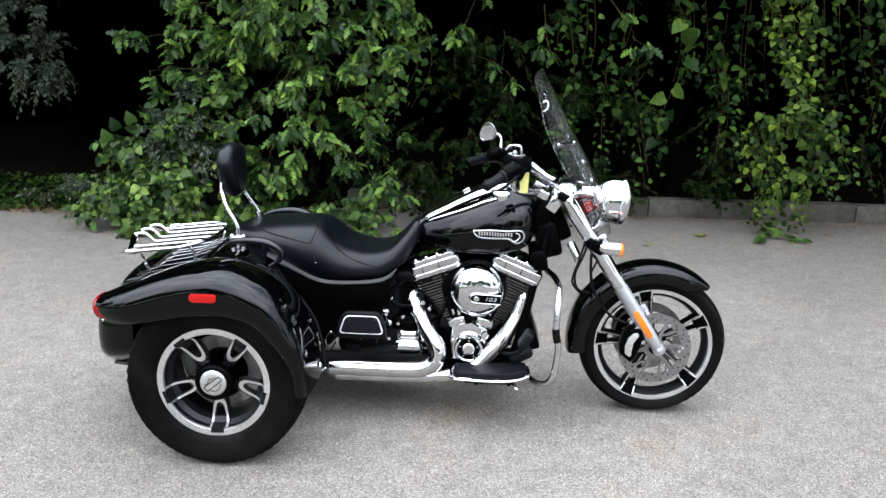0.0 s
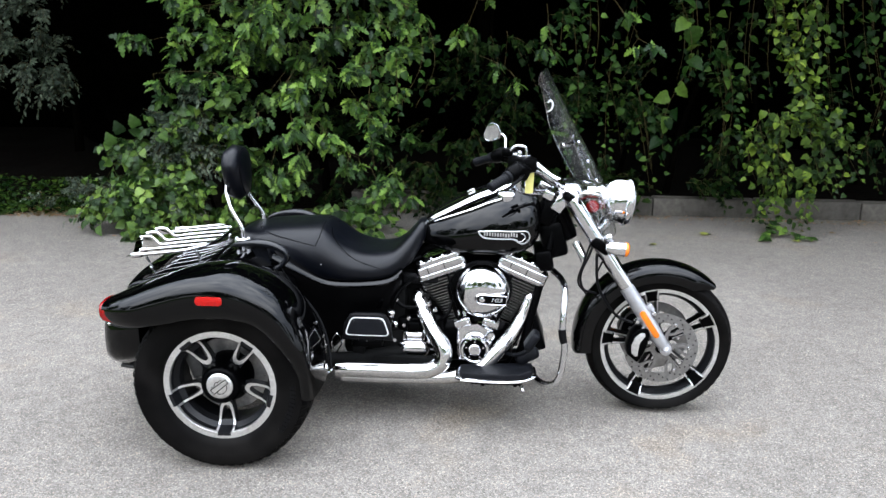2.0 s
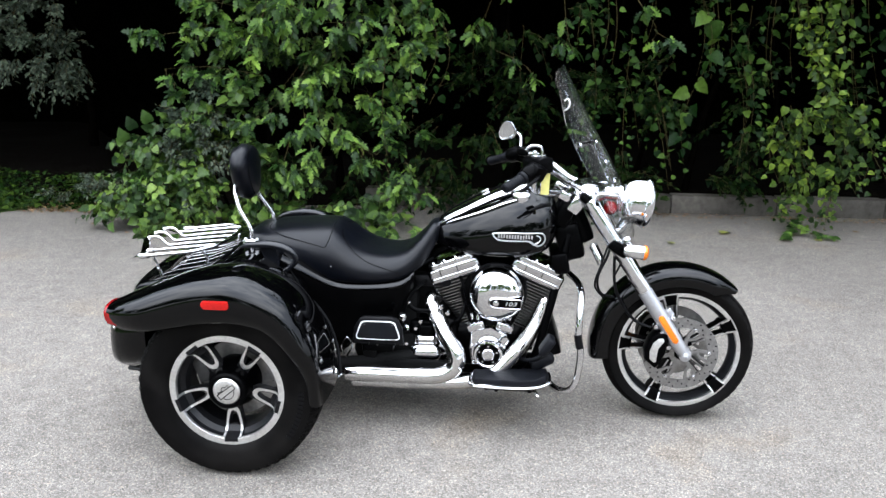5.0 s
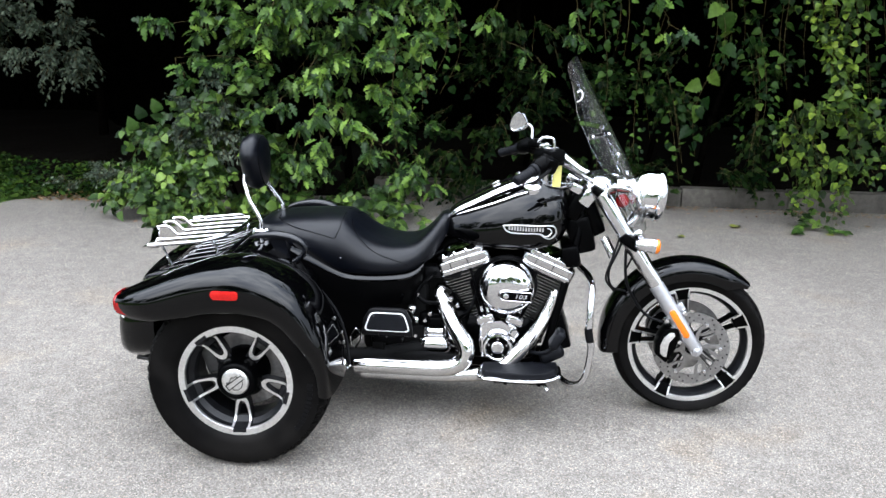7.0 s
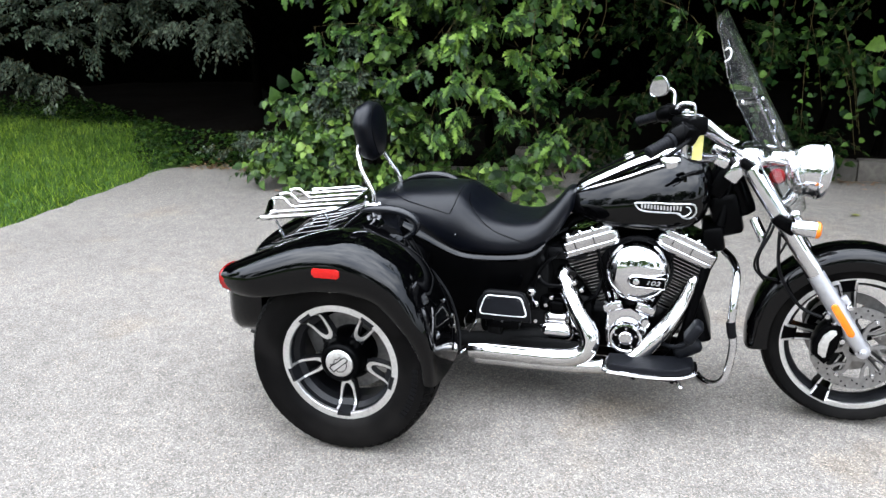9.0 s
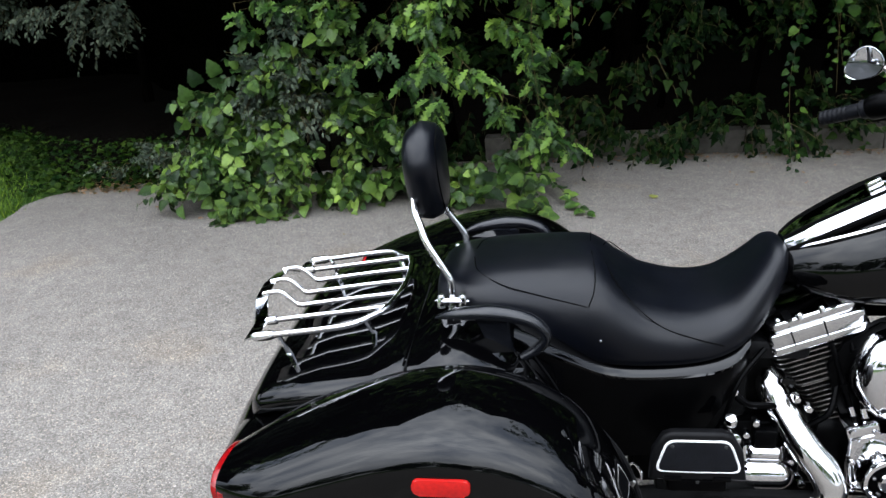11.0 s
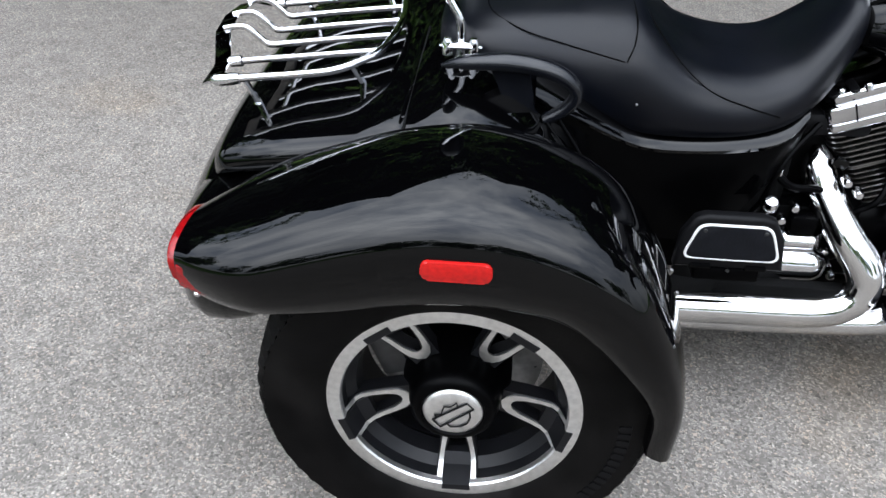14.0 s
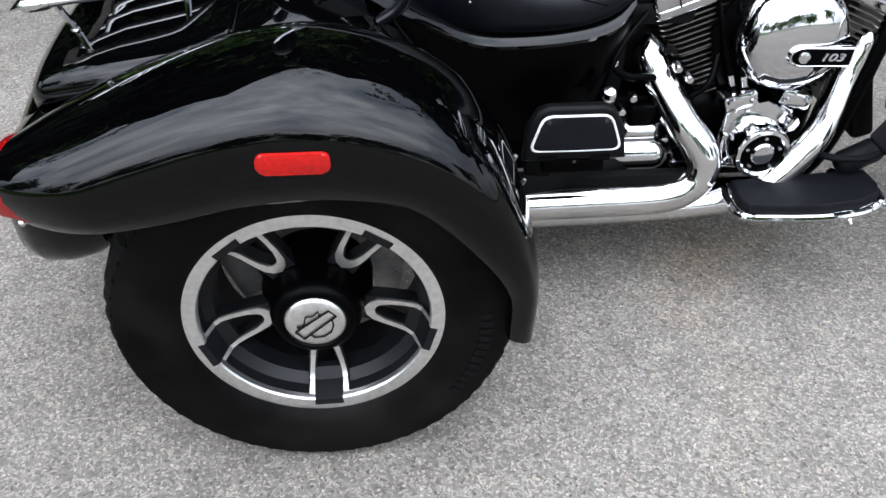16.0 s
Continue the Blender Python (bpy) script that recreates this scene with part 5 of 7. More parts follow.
# ---- rear body ----
def section(x, w, z0, z1, e=3.2, crown=0.0, n=28):
    """A soft-cornered cross-section in the plane x."""
    out = []
    zc, h = (z0 + z1) / 2, (z1 - z0) / 2
    for j in range(n):
        a = 2 * math.pi * j / n
        c, s = math.cos(a), math.sin(a)
        y = w * math.copysign(abs(c) ** (2 / e), c)
        z = zc + h * math.copysign(abs(s) ** (2 / e), s)
        if s > 0:
            z += crown * (1 - (y / w) ** 2)
        out.append(V(x, y, z))
    return out


bm = BM()
loft(bm, [section(-0.575, 0.28, 0.27, 0.36, 2.4, 0, 44), section(-0.562, 0.345, 0.232, 0.425, 2.6, 0, 44), section(-0.535, 0.385, 0.218, 0.490, 2.7, 0, 44), section(-0.495, 0.425, 0.220, 0.550, 2.8, 0, 44), section(-0.46, 0.455, 0.235, 0.578, 3, 0, 44), section(-0.40, 0.472, 0.262, 0.590, 3.2, 0, 44),
          section(-0.28, 0.475, 0.30, 0.612, 4, 0, 44), section(-0.12, 0.47, 0.32, 0.640, 4.5, 0, 44), section(0.02, 0.465, 0.34, 0.662, 4.5, 0, 44), section(0.12, 0.43, 0.36, 0.665, 4, 0, 44), section(0.20, 0.33, 0.40, 0.62, 3, 0, 44)])
body = part("rear_body", bm, GLOSS, trike, "glossy black luggage body between the rear wheels", 50)
bm = BM()
lid = []
for x, w, z in ((-0.458, 0.32, 0.588), (-0.450, 0.36, 0.606), (-0.42, 0.385, 0.627), (-0.30, 0.398, 0.650), (-0.20, 0.402, 0.668), (-0.125, 0.402, 0.684), (-0.114, 0.398, 0.682)):
    lid.append(section(x, w, z - 0.085, z, 3.3, 0.010, 44))
loft(bm, lid)
part("boot_lid", bm, GLOSS, body, "glossy black boot lid", 40)
bm = BM()
loft(bm, [section(-0.110, 0.402, 0.60, 0.688, 3.3, 0.012, 44), section(-0.06, 0.412, 0.60, 0.700, 3.3, 0.022, 44), section(0.0, 0.415, 0.59, 0.702, 3.0, 0.022, 44), section(0.06, 0.395, 0.58, 0.692, 2.8, 0.02, 44), section(0.12, 0.34, 0.56, 0.67, 2.6, 0.012, 44), section(0.18, 0.24, 0.56, 0.63, 2.5, 0, 44)])
part("seat_deck", bm, GLOSS, body, "", 45)
bm = BM()
pts = [(-0.452, 0, 0.598), (-0.448, -0.30, 0.590), (-0.425, -0.385, 0.588), (-0.38, -0.412, 0.598), (-0.25, -0.418, 0.622), (-0.13, -0.42, 0.645), (-0.112, -0.40, 0.672), (-0.112, 0, 0.700)]
tube(bm, pts, 0.0022, 6, 4)
part("lid_seam", bm, MATT, body)
# exhaust outlet below the rear corner
for side in (-1, 1):
    bm = BM()
    corner = []
    for x, yo, zb, zt in ((-0.512, 0.40, 0.36, 0.44), (-0.503, 0.455, 0.33, 0.49), (-0.482, 0.502, 0.315, 0.528), (-0.445, 0.532, 0.315, 0.552), (-0.40, 0.545, 0.325, 0.560), (-0.36, 0.548, 0.34, 0.560), (-0.332, 0.545, 0.36, 0.556)):
        mid = (yo + 0.26) / 2
        corner.append([p - V(0, mid, 0) for p in section(x, yo - mid, zb, zt, 2.8, 0, 36)])
    loft(bm, corner)
    if side > 0:
        bm = mirrored(bm, -0.09)
    part("body_corner", bm, GLOSS, body, "", 60)
bm = BM()
box(bm, (0.07, 0.09, 0.016), (-0.50, -0.25, 0.226), (0, 6, 0), 0.006)
part("silencer_tip", bm, DARKMETAL, body, "grey metal exhaust outlet")
bm = BM()
box(bm, (0.10, 0.98, 0.10), (0, 0, 0.322), (0, 0, 0), 0.03)
tube(bm, [(0.02, -0.30, 0.30), (0.35, -0.22, 0.26), (0.62, -0.15, 0.28)], 0.03, 10)
tube(bm, [(0.02, 0.30, 0.30), (0.35, 0.22, 0.26), (0.62, 0.15, 0.28)], 0.03, 10)
part("rear_axle", bm, WELL, trike, "black rear axle and swing arm")

# ---- luggage rack ----
rack = node("luggage_rack", (-0.32, 0, 0.69), trike)
rack["label"] = "chrome luggage rack on the boot lid"
RB = Matrix.Translation((0.32, 0, -0.69))


def rput(ob):
    ob.matrix_parent_inverse = RB
    return ob


def zr(x):
    """Height of the rack, which rises towards the backrest."""
    return 0.683 + 0.132 * (x + 0.455)


bm = BM()
half = [(-0.452, 0.252), (-0.40, 0.252), (-0.305, 0.252), (-0.262, 0.242), (-0.228, 0.205), (-0.200, 0.150), (-0.187, 0.0)]
tube(bm, [(x, -y, zr(x)) for x, y in half] + [(x, y, zr(x)) for x, y in half[-2::-1]], 0.0074, 12, 5)
rput(part("outer_rail", bm, CHROME, rack))
bm = BM()
for s in (-1, 1):
    tube(bm, [(x, s * 0.252, zr(x)) for x in (-0.474, -0.464, -0.437, -0.425)], 0.0115, 12, 3, (0.35, 1, 1, 0.85))
rput(part("rail_end", bm, CHROME, rack))
for y in (-0.168, 0.168):
    bm = BM()
    tube(bm, [(x, y * k, zr(x) + 0.002) for x, k in ((-0.466, 1.0), (-0.34, 1.0), (-0.208, 1.0))], 0.0064, 10, 4)
    lathe(bm, [(0.0064, -0.012), (0.0105, -0.010), (0.0105, 0.010), (0.0075, 0.012)], (-0.452, y, zr(-0.452) + 0.002), (1, 0, 0.13), 12)
    rput(part("rod", bm, CHROME, rack))
for y in (-0.084, 0.0, 0.084):
    bm = BM()
    back_x = -0.492 if y else -0.498
    tube(bm, [(back_x, y, 0.717), (back_x + 0.022, y, 0.722), (back_x + 0.042, y, 0.720), (back_x + 0.060, y, 0.704), (back_x + 0.078, y, zr(back_x + 0.078) + 0.001), (-0.38, y, zr(-0.38)), (-0.30, y, zr(-0.30) + 0.001), (-0.19, y, zr(-0.19))], 0.0064, 10, 5)
    rput(part("rod", bm, CHROME, rack))
bm = BM()
strip = [(-0.458, -0.256, zr(-0.458)), (-0.462, -0.178, zr(-0.462)), (-0.463, -0.164, zr(-0.463) + 0.002), (-0.478, -0.094, 0.713), (-0.480, -0.082, 0.716), (-0.486, 0, 0.719), (-0.480, 0.082, 0.716), (-0.478, 0.094, 0.713), (-0.463, 0.164, zr(-0.463) + 0.002), (-0.462, 0.178, zr(-0.462)), (-0.458, 0.256, zr(-0.458))]
line = [Vector(p) for p in strip]
loft(bm, [[p + V(-0.031, 0, -0.010), p + V(-0.029, 0, -0.006), p + V(-0.002, 0, 0.002), p + V(0.0, 0, 0.0), p + V(-0.002, 0, -0.003)] for p in line])
rput(part("rear_plate", bm, CHROME, rack, "flat chrome bar across the rear of the rack", 20))
for x, y, z in ((-0.40, -0.235, 0.63), (-0.40, 0.235, 0.63), (-0.225, -0.205, 0.665), (-0.225, 0.205, 0.665)):
    bm = BM()
    tube(bm, [(x - 0.02, y * 1.06, zr(x)), (x, y, z)], 0.006, 8, 1)
    lathe(bm, [(0.0, 0.006), (0.010, 0.005), (0.012, 0.0), (0.012, -0.02)], (x, y, z), (0, 0, 1), 12)
    rput(part("post", bm, CHROME, rack))

for o in rack.children:
    for v in o.data.vertices:
        v.co.y = 0.92 * v.co.y - 0.022
        v.co.x = -0.455 + 1.085 * (v.co.x + 0.455)

# ---- sissy bar and pad ----
rest = node("passenger_backrest", (-0.05, 0, 0.74), trike)
rest["label"] = "black padded backrest on chrome uprights"
SB = Matrix.Translation((0.05, 0, -0.74))


def sput(ob):
    ob.matrix_parent_inverse = SB
    return ob


for s in (-1, 1):
    bm = BM()
    tube(bm, [(-0.035, s * 0.150 - 0.035, 0.735), (-0.036, s * 0.150 - 0.035, 0.775), (-0.045, s * 0.148 - 0.035, 0.80), (-0.083, s * 0.136 - 0.035, 0.86), (-0.099, s * 0.120 - 0.035, 0.895), (-0.112, s * 0.098 - 0.035, 0.920), (-0.122, s * 0.055 - 0.035, 0.955)], 0.0085, 12, 5, squash=(1.0, 1.15))
    sput(part("upright", bm, CHROME, rest))
    bm = BM()
    tube(bm, [(-0.072, s * 0.160 - 0.035, 0.741), (-0.055, s * 0.162 - 0.035, 0.743), (-0.035, s * 0.163 - 0.035, 0.744), (-0.015, s * 0.163 - 0.035, 0.743), (0.002, s * 0.162 - 0.035, 0.740)], 0.0125, 12, 5, (0.25, 0.85, 1, 0.85, 0.3), (1.0, 0.6))
    for x in (-0.012, -0.058):
        lathe(bm, [(0.0, 0.010), (0.006, 0.009), (0.010, 0.0), (0.010, -0.02)], (x, s * 0.163 - 0.035, 0.747), (0, 0, 1), 12)
    lathe(bm, [(0.009, 0.0), (0.009, -0.05)], (-0.035, s * 0.16 - 0.035, 0.742), (0, 0, 1), 12)
    sput(part("docking_clamp", bm, CHROME, rest))
bm = BM()
tilt = Matrix.Translation((-0.098, -0.03, 0.985)) @ Matrix.Rotation(radians(-4), 4, "Y")
rings = []
for k in range(15):
    t = k / 14
    z = -0.109 + 0.222 * t
    half = 0.120 * (1 - abs(2 * (t ** 0.85) - 1.0) ** 3.2) ** 0.5 * (0.55 + 0.45 * min(1, t / 0.62)) if 0 < t < 1 else 0.012
    thick = 0.039 * (1 - abs(2 * t - 1) ** 4) ** 0.5 + 0.006
    ring = []
    for j in range(24):
        a = 2 * math.pi * j / 24
        c, s_ = math.cos(a), math.sin(a)
        ring.append(tilt @ V(thick * math.copysign(abs(c) ** 0.75, c), half * math.copysign(abs(s_) ** 0.8, s_), z))
    rings.append(ring)
loft(bm, rings)
sput(part("backrest_pad", bm, LEATHER, rest, "black vinyl backrest pad", 70))
bm = BM()
seam = [tilt @ V(0.037, 0.122 * 0.80 * math.sin(a) * (0.8 + 0.2 * math.cos(a)), 0.10 * math.cos(a)) for a in (2 * math.pi * j / 40 for j in range(41))]
tube(bm, seam, 0.0013, 5, 1)
sput(part("stitching", bm, THREAD, rest))

# ---- seat ----
bm = BM()
SEAT = [  # x, top, bottom, half width
    (-0.085, 0.735, 0.700, 0.060), (-0.075, 0.755, 0.690, 0.120), (-0.04, 0.770, 0.690, 0.165), (0.03, 0.781, 0.680, 0.185), (0.10, 0.787, 0.660, 0.196), (0.17, 0.791, 0.625, 0.205),
    (0.225, 0.793, 0.602, 0.210), (0.268, 0.791, 0.592, 0.212), (0.298, 0.772, 0.588, 0.213), (0.335, 0.738, 0.585, 0.213), (0.38, 0.708, 0.584, 0.211), (0.44, 0.690, 0.585, 0.206),
    (0.50, 0.686, 0.590, 0.195), (0.55, 0.699, 0.600, 0.178), (0.59, 0.730, 0.620, 0.158), (0.628, 0.772, 0.650, 0.130), (0.654, 0.802, 0.69, 0.106), (0.676, 0.806, 0.73, 0.084), (0.688, 0.794, 0.755, 0.05)]
cols = [spline([(s[0], 0, s[k]) for s in SEAT], 3) for k in (1, 2, 3)]
rings = []
for top, low, wid in zip(*cols):
    x, zt, zb, w = top.x, top.z, low.z, wid.z
    h = zt - zb
    prof = [(0.0, 1.0), (0.30, 0.99), (0.55, 0.955), (0.74, 0.89), (0.87, 0.78), (0.955, 0.62), (0.995, 0.42), (1.0, 0.22), (0.975, 0.06), (0.92, 0.0), (0.5, -0.02)]
    # the rider's part is dished, the passenger's part is flatter
    if 0.28 < x < 0.62:
        k = min(1, (x - 0.28) / 0.06, (0.62 - x) / 0.08)
        prof = [(f, g + k * 0.04 * math.exp(-((f - 0.72) / 0.22) ** 2)) for f, g in prof]
    right = [V(x, -w * f, zb + h * g) for f, g in prof]
    left = [V(x, w * f, zb + h * g) for f, g in reversed(prof[1:])]
    rings.append(right + left)
loft(bm, rings)
seat = part("seat", bm, LEATHER, trike, "black vinyl two-up seat", 60)


def on_seat(x, f):
    """A place on the near flank of the seat: f is 0 at the top middle and 1 at the lower edge."""
    k = min(range(len(rings)), key=lambda i: abs(rings[i][0].x - x))
    a = f * 9
    i = min(int(a), 8)
    return rings[k][i].lerp(rings[k][i + 1], a - i)


for s in (-1, 1):
    bm = BM()
    for line in ([(0.0, 0.06), (0.015, 0.24), (0.07, 0.42), (0.14, 0.48), (0.25, 0.53)], [(0.266, 0.06), (0.270, 0.26), (0.266, 0.42), (0.254, 0.53)],
                 [(0.296, 0.10), (0.315, 0.26), (0.355, 0.37), (0.41, 0.46), (0.48, 0.57), (0.535, 0.72)]):
        pts = []
        for x, f in line:
            p = on_seat(x, f)
            pts.append(V(x, p.y * 1.008, p.z + 0.0012))
        tube(bm, pts, 0.0013, 5, 6)
    if s > 0:
        bm = mirrored(bm)
    part("seam", bm, THREAD, seat)
bm = BM()
p = on_seat(0.275, 0.72)
lathe(bm, [(0.0, 0.003), (0.002, 0.0022), (0.0025, 0.0)], (p.x, p.y, p.z), (0, -1, 0.3), 10)
part("stud", bm, DISC, seat, "small chrome stud")

# ---- side covers below the seat ----
bm = BM()
LEDGE = [(0.10, 0.695, 0.262), (0.16, 0.662, 0.245), (0.22, 0.625, 0.226), (0.27, 0.598, 0.214), (0.31, 0.585, 0.208), (0.36, 0.581, 0.205), (0.44, 0.582, 0.200), (0.52, 0.588, 0.188), (0.565, 0.602, 0.172), (0.595, 0.632, 0.150)]
lg = spline(LEDGE, 3)
rings, panels = [], []
for p in lg:
    x, z, w = p
    w += 0.014
    low = 0.36 if x < 0.46 else 0.36 + (x - 0.46) * 1.4
    rings.append([V(x, -w + 0.08, z + 0.016), V(x, -w + 0.028, z + 0.009), V(x, -w + 0.008, z + 0.001), V(x, -w, z - 0.010), V(x, -w + 0.004, z - 0.018), V(x, -w + 0.06, z - 0.020)])
    panels.append([V(x, -w + 0.05, z - 0.012), V(x, -w + 0.008, z - 0.014), V(x, -w + 0.006, z - 0.03), V(x, -w + 0.012, (z + low) / 2), V(x, -w + 0.026, low), V(x, -w + 0.07, low - 0.005)])
for side in (-1, 1):
    bm = BM()
    loft(bm, rings)
    cover = part("side_cover", bm if side < 0 else mirrored(bm), GLOSS, trike, "glossy black side cover under the seat", 50)
    bm = BM()
    loft(bm, panels)
    part("lower_panel", bm if side < 0 else mirrored(bm), SATIN, cover, "satin black lower panel", 50)
bm = BM()
box(bm, (0.42, 0.24, 0.20), (0.40, 0, 0.44), (0, 0, 0), 0.03)
box(bm, (0.30, 0.30, 0.12), (0.50, 0, 0.31), (0, 0, 0), 0.03)
box(bm, (0.34, 0.30, 0.20), (0.20, 0, 0.50), (0, 0, 0), 0.04)
box(bm, (0.22, 0.13, 0.22), (0.62, 0.01, 0.50), (0, -8, 0), 0.03)
part("battery_tray", bm, WELL, trike, "black inner housing")

# ---- grab handles ----
for s in (-1, 1):
    bm = BM()
    tube(bm, [(-0.060, -0.270, 0.736), (-0.02, -0.282, 0.748), (0.05, -0.292, 0.756), (0.11, -0.297, 0.750), (0.150, -0.298, 0.732), (0.166, -0.297, 0.706), (0.150, -0.294, 0.678), (0.118, -0.290, 0.655)], 0.018, 12, 5, (0.25, 0.9, 1.15, 1.1, 1.0, 0.9, 0.8, 0.75), (1.0, 0.75))
    loft(bm, [[V(0.02, -0.285, 0.745), V(0.085, -0.29, 0.745), V(0.085, -0.26, 0.745), V(0.02, -0.26, 0.745)], [V(0.045, -0.287, 0.69), V(0.100, -0.29, 0.67), V(0.100, -0.262, 0.67), V(0.045, -0.262, 0.69)],
              [V(0.075, -0.288, 0.62), V(0.130, -0.29, 0.64), V(0.130, -0.262, 0.64), V(0.075, -0.262, 0.62)], [V(0.105, -0.285, 0.55), V(0.150, -0.288, 0.57), V(0.150, -0.262, 0.57), V(0.105, -0.262, 0.55)]])
    if s > 0:
        bm = mirrored(bm)
    part("grab_handle", bm, HANDLE, trike, "black moulded passenger grab handle", 45)
    bm = BM()
    tube(bm, [(0.12, -0.30, 0.655), (0.165, -0.33, 0.60), (0.215, -0.36, 0.50), (0.24, -0.37, 0.42)], 0.004, 8)
    tube(bm, [(0.14, -0.295, 0.66), (0.19, -0.32, 0.59), (0.235, -0.35, 0.49)], 0.0035, 8)
    if s > 0:
        bm = mirrored(bm)
    part("body_trim", bm, SATIN, trike, "thin black trim line")

# ---- fuel tank ----
bm = BM()
TANK = [  # x, top, bottom, half width
    (0.650, 0.765, 0.735, 0.028), (0.668, 0.786, 0.718, 0.058), (0.73, 0.828, 0.700, 0.098), (0.80, 0.866, 0.690, 0.130), (0.88, 0.905, 0.688, 0.150), (0.96, 0.938, 0.688, 0.162), (1.03, 0.952, 0.694, 0.164),
    (1.08, 0.950, 0.706, 0.158), (1.115, 0.934, 0.728, 0.144), (1.138, 0.900, 0.762, 0.112), (1.146, 0.860, 0.80, 0.06)]
cols = [spline([(s[0], 0, s[k]) for s in TANK], 3) for k in (1, 2, 3)]
rings = []
for top, low, wid in zip(*cols):
    x, zt, zb, w = top.x, top.z, low.z, wid.z
    h = zt - zb
    prof = [(0.0, 0.985), (0.22, 0.985), (0.45, 0.955), (0.68, 0.865), (0.85, 0.73), (0.955, 0.56), (1.0, 0.38), (0.99, 0.22), (0.93, 0.09), (0.80, 0.02), (0.4, 0.0)]
    rings.append([V(x, -w * f, zb + h * g) for f, g in prof] + [V(x, w * f, zb + h * g) for f, g in reversed(prof[1:])])
loft(bm, rings)
tank = part("fuel_tank", bm, GLOSS, trike, "glossy black teardrop fuel tank", 60)
TR = rings


def on_tank(x, f):
    k = min(range(len(TR)), key=lambda i: abs(TR[i][0].x - x))
    a = f * 10
    i = min(int(a), 9)
    return TR[k][i].lerp(TR[k][i + 1], a - i)


# chrome console along the top, with a dark centre strip
bm = BM()
cs = [(0.682, 0.806, 0.034), (0.72, 0.835, 0.057), (0.80, 0.880, 0.073), (0.88, 0.920, 0.078), (0.96, 0.950, 0.070), (1.02, 0.964, 0.050), (1.045, 0.960, 0.034)]
rr = []
for x, z, w in [tuple(p) for p in spline(cs, 3)]:
    rr.append([V(x, -w * f, z + dz) for f, dz in ((1.05, -0.030), (1.0, -0.010), (0.86, 0.001), (0.5, 0.004), (0, 0.005), (-0.5, 0.004), (-0.86, 0.001), (-1.0, -0.010), (-1.05, -0.030))])
loft(bm, rr, True)
con = part("tank_console", bm, CHROME, tank, "chrome tank console", 40)
bm = BM()
for s in (-1, 1):
    for f in (0.60,):
        tube(bm, [(x + 0.004, s * w * f, z + 0.0035) for x, z, w in cs], 0.0062, 6, 4)
    tube(bm, [(x + 0.004, s * (w * 1.05 + 0.002), z - 0.020) for x, z, w in cs], 0.0065, 6, 4)
part("console_trim", bm, THREAD, con, "black edge trim")
bm = BM()
tube(bm, [on_tank(x, f) + V(0, -0.001, 0.002) for x, f in ((0.700, 0.28), (0.75, 0.30), (0.82, 0.31), (0.88, 0.31), (0.94, 0.30), (0.985, 0.29))], 0.0095, 8, 4, (0.5, 1, 1, 1, 1, 0.8), (1.0, 0.6))
part("shoulder_strip", bm, CHROME, tank, "slim chrome strip on the tank shoulder")
bm = BM()
lathe(bm, [(0.0, 0.014), (0.024, 0.013), (0.033, 0.009), (0.036, 0.002), (0.036, -0.02)], (1.005, -0.088, 0.930), (0, -0.32, 1), 28)
part("filler_cap", bm, CHROME, tank, "chrome filler cap")
bm = BM()
lathe(bm, [(0.0, 0.014), (0.024, 0.013), (0.033, 0.009), (0.036, 0.002), (0.036, -0.02)], (1.005, 0.088, 0.930), (0, 0.32, 1), 28)
part("fuel_gauge", bm, CHROME, tank, "chrome fuel gauge cap")
bm = BM()
box(bm, (0.034, 0.022, 0.018), (0.862, 0.0, 0.925), (0, -28, 0), 0.005)
lathe(bm, [(0.0, 0.02), (0.014, 0.019), (0.016, 0.012), (0.016, 0.0)], (0.955, 0.0, 0.955), (-0.2, 0, 1), 20)
part("ignition_switch", bm, CHROME, con, "chrome ignition knob")
# badge: a capsule with a round end, lettering left plain
for s in (-1, 1):
    def bp(x, z):
        """A place on the tank's flank, a little proud."""
        best = min((on_tank(x, f / 100) for f in range(35, 80)), key=lambda q: abs(q.z - z))
        return V(x, best.y - 0.003, best.z)
    bm = BM()
    outline = [(0.898, 0.792), (0.905, 0.780), (0.925, 0.768), (0.98, 0.766), (1.040, 0.764), (1.055, 0.752), (1.075, 0.748), (1.092, 0.757), (1.099, 0.775), (1.092, 0.792), (1.075, 0.799), (1.03, 0.797), (0.96, 0.796), (0.898, 0.792)]
    tube(bm, [bp(x, z) for x, z in outline], 0.003, 6, 3)
    tube(bm, [bp(1.058 + 0.024 * math.cos(a), 0.774 + 0.016 * math.sin(a)) for a in (radians(200 + 26 * k) for k in range(10))], 0.0022, 6, 2)
    if s > 0:
        bm = mirrored(bm)
    b = part("tank_badge", bm, GREY, tank, "silver outlined tank badge")
    bm = BM()
    for k in range(13):
        x = 0.922 + k * 0.0105
        p = bp(x, 0.782)
        box(bm, (0.0062, 0.003, 0.015), (p.x, p.y + 0.001, p.z), (8, 0, 0))
    if s > 0:
        bm = mirrored(bm)
    part("badge_letter", bm, GREY, b)

# ---- engine ----
engine = node("engine", (0.895, 0, 0.31), trike)
engine["label"] = "chrome and black air-cooled V-twin engine"
EB = Matrix.Translation((-0.895, 0, -0.31))


def eput(ob):
    ob.matrix_parent_inverse = EB
    return ob


bm = BM()
box(bm, (0.34, 0.20, 0.20), (0.88, 0, 0.31), (0, 0, 0), 0.05, 3)
box(bm, (0.30, 0.22, 0.17), (0.63, 0, 0.34), (0, 0, 0), 0.04, 3)
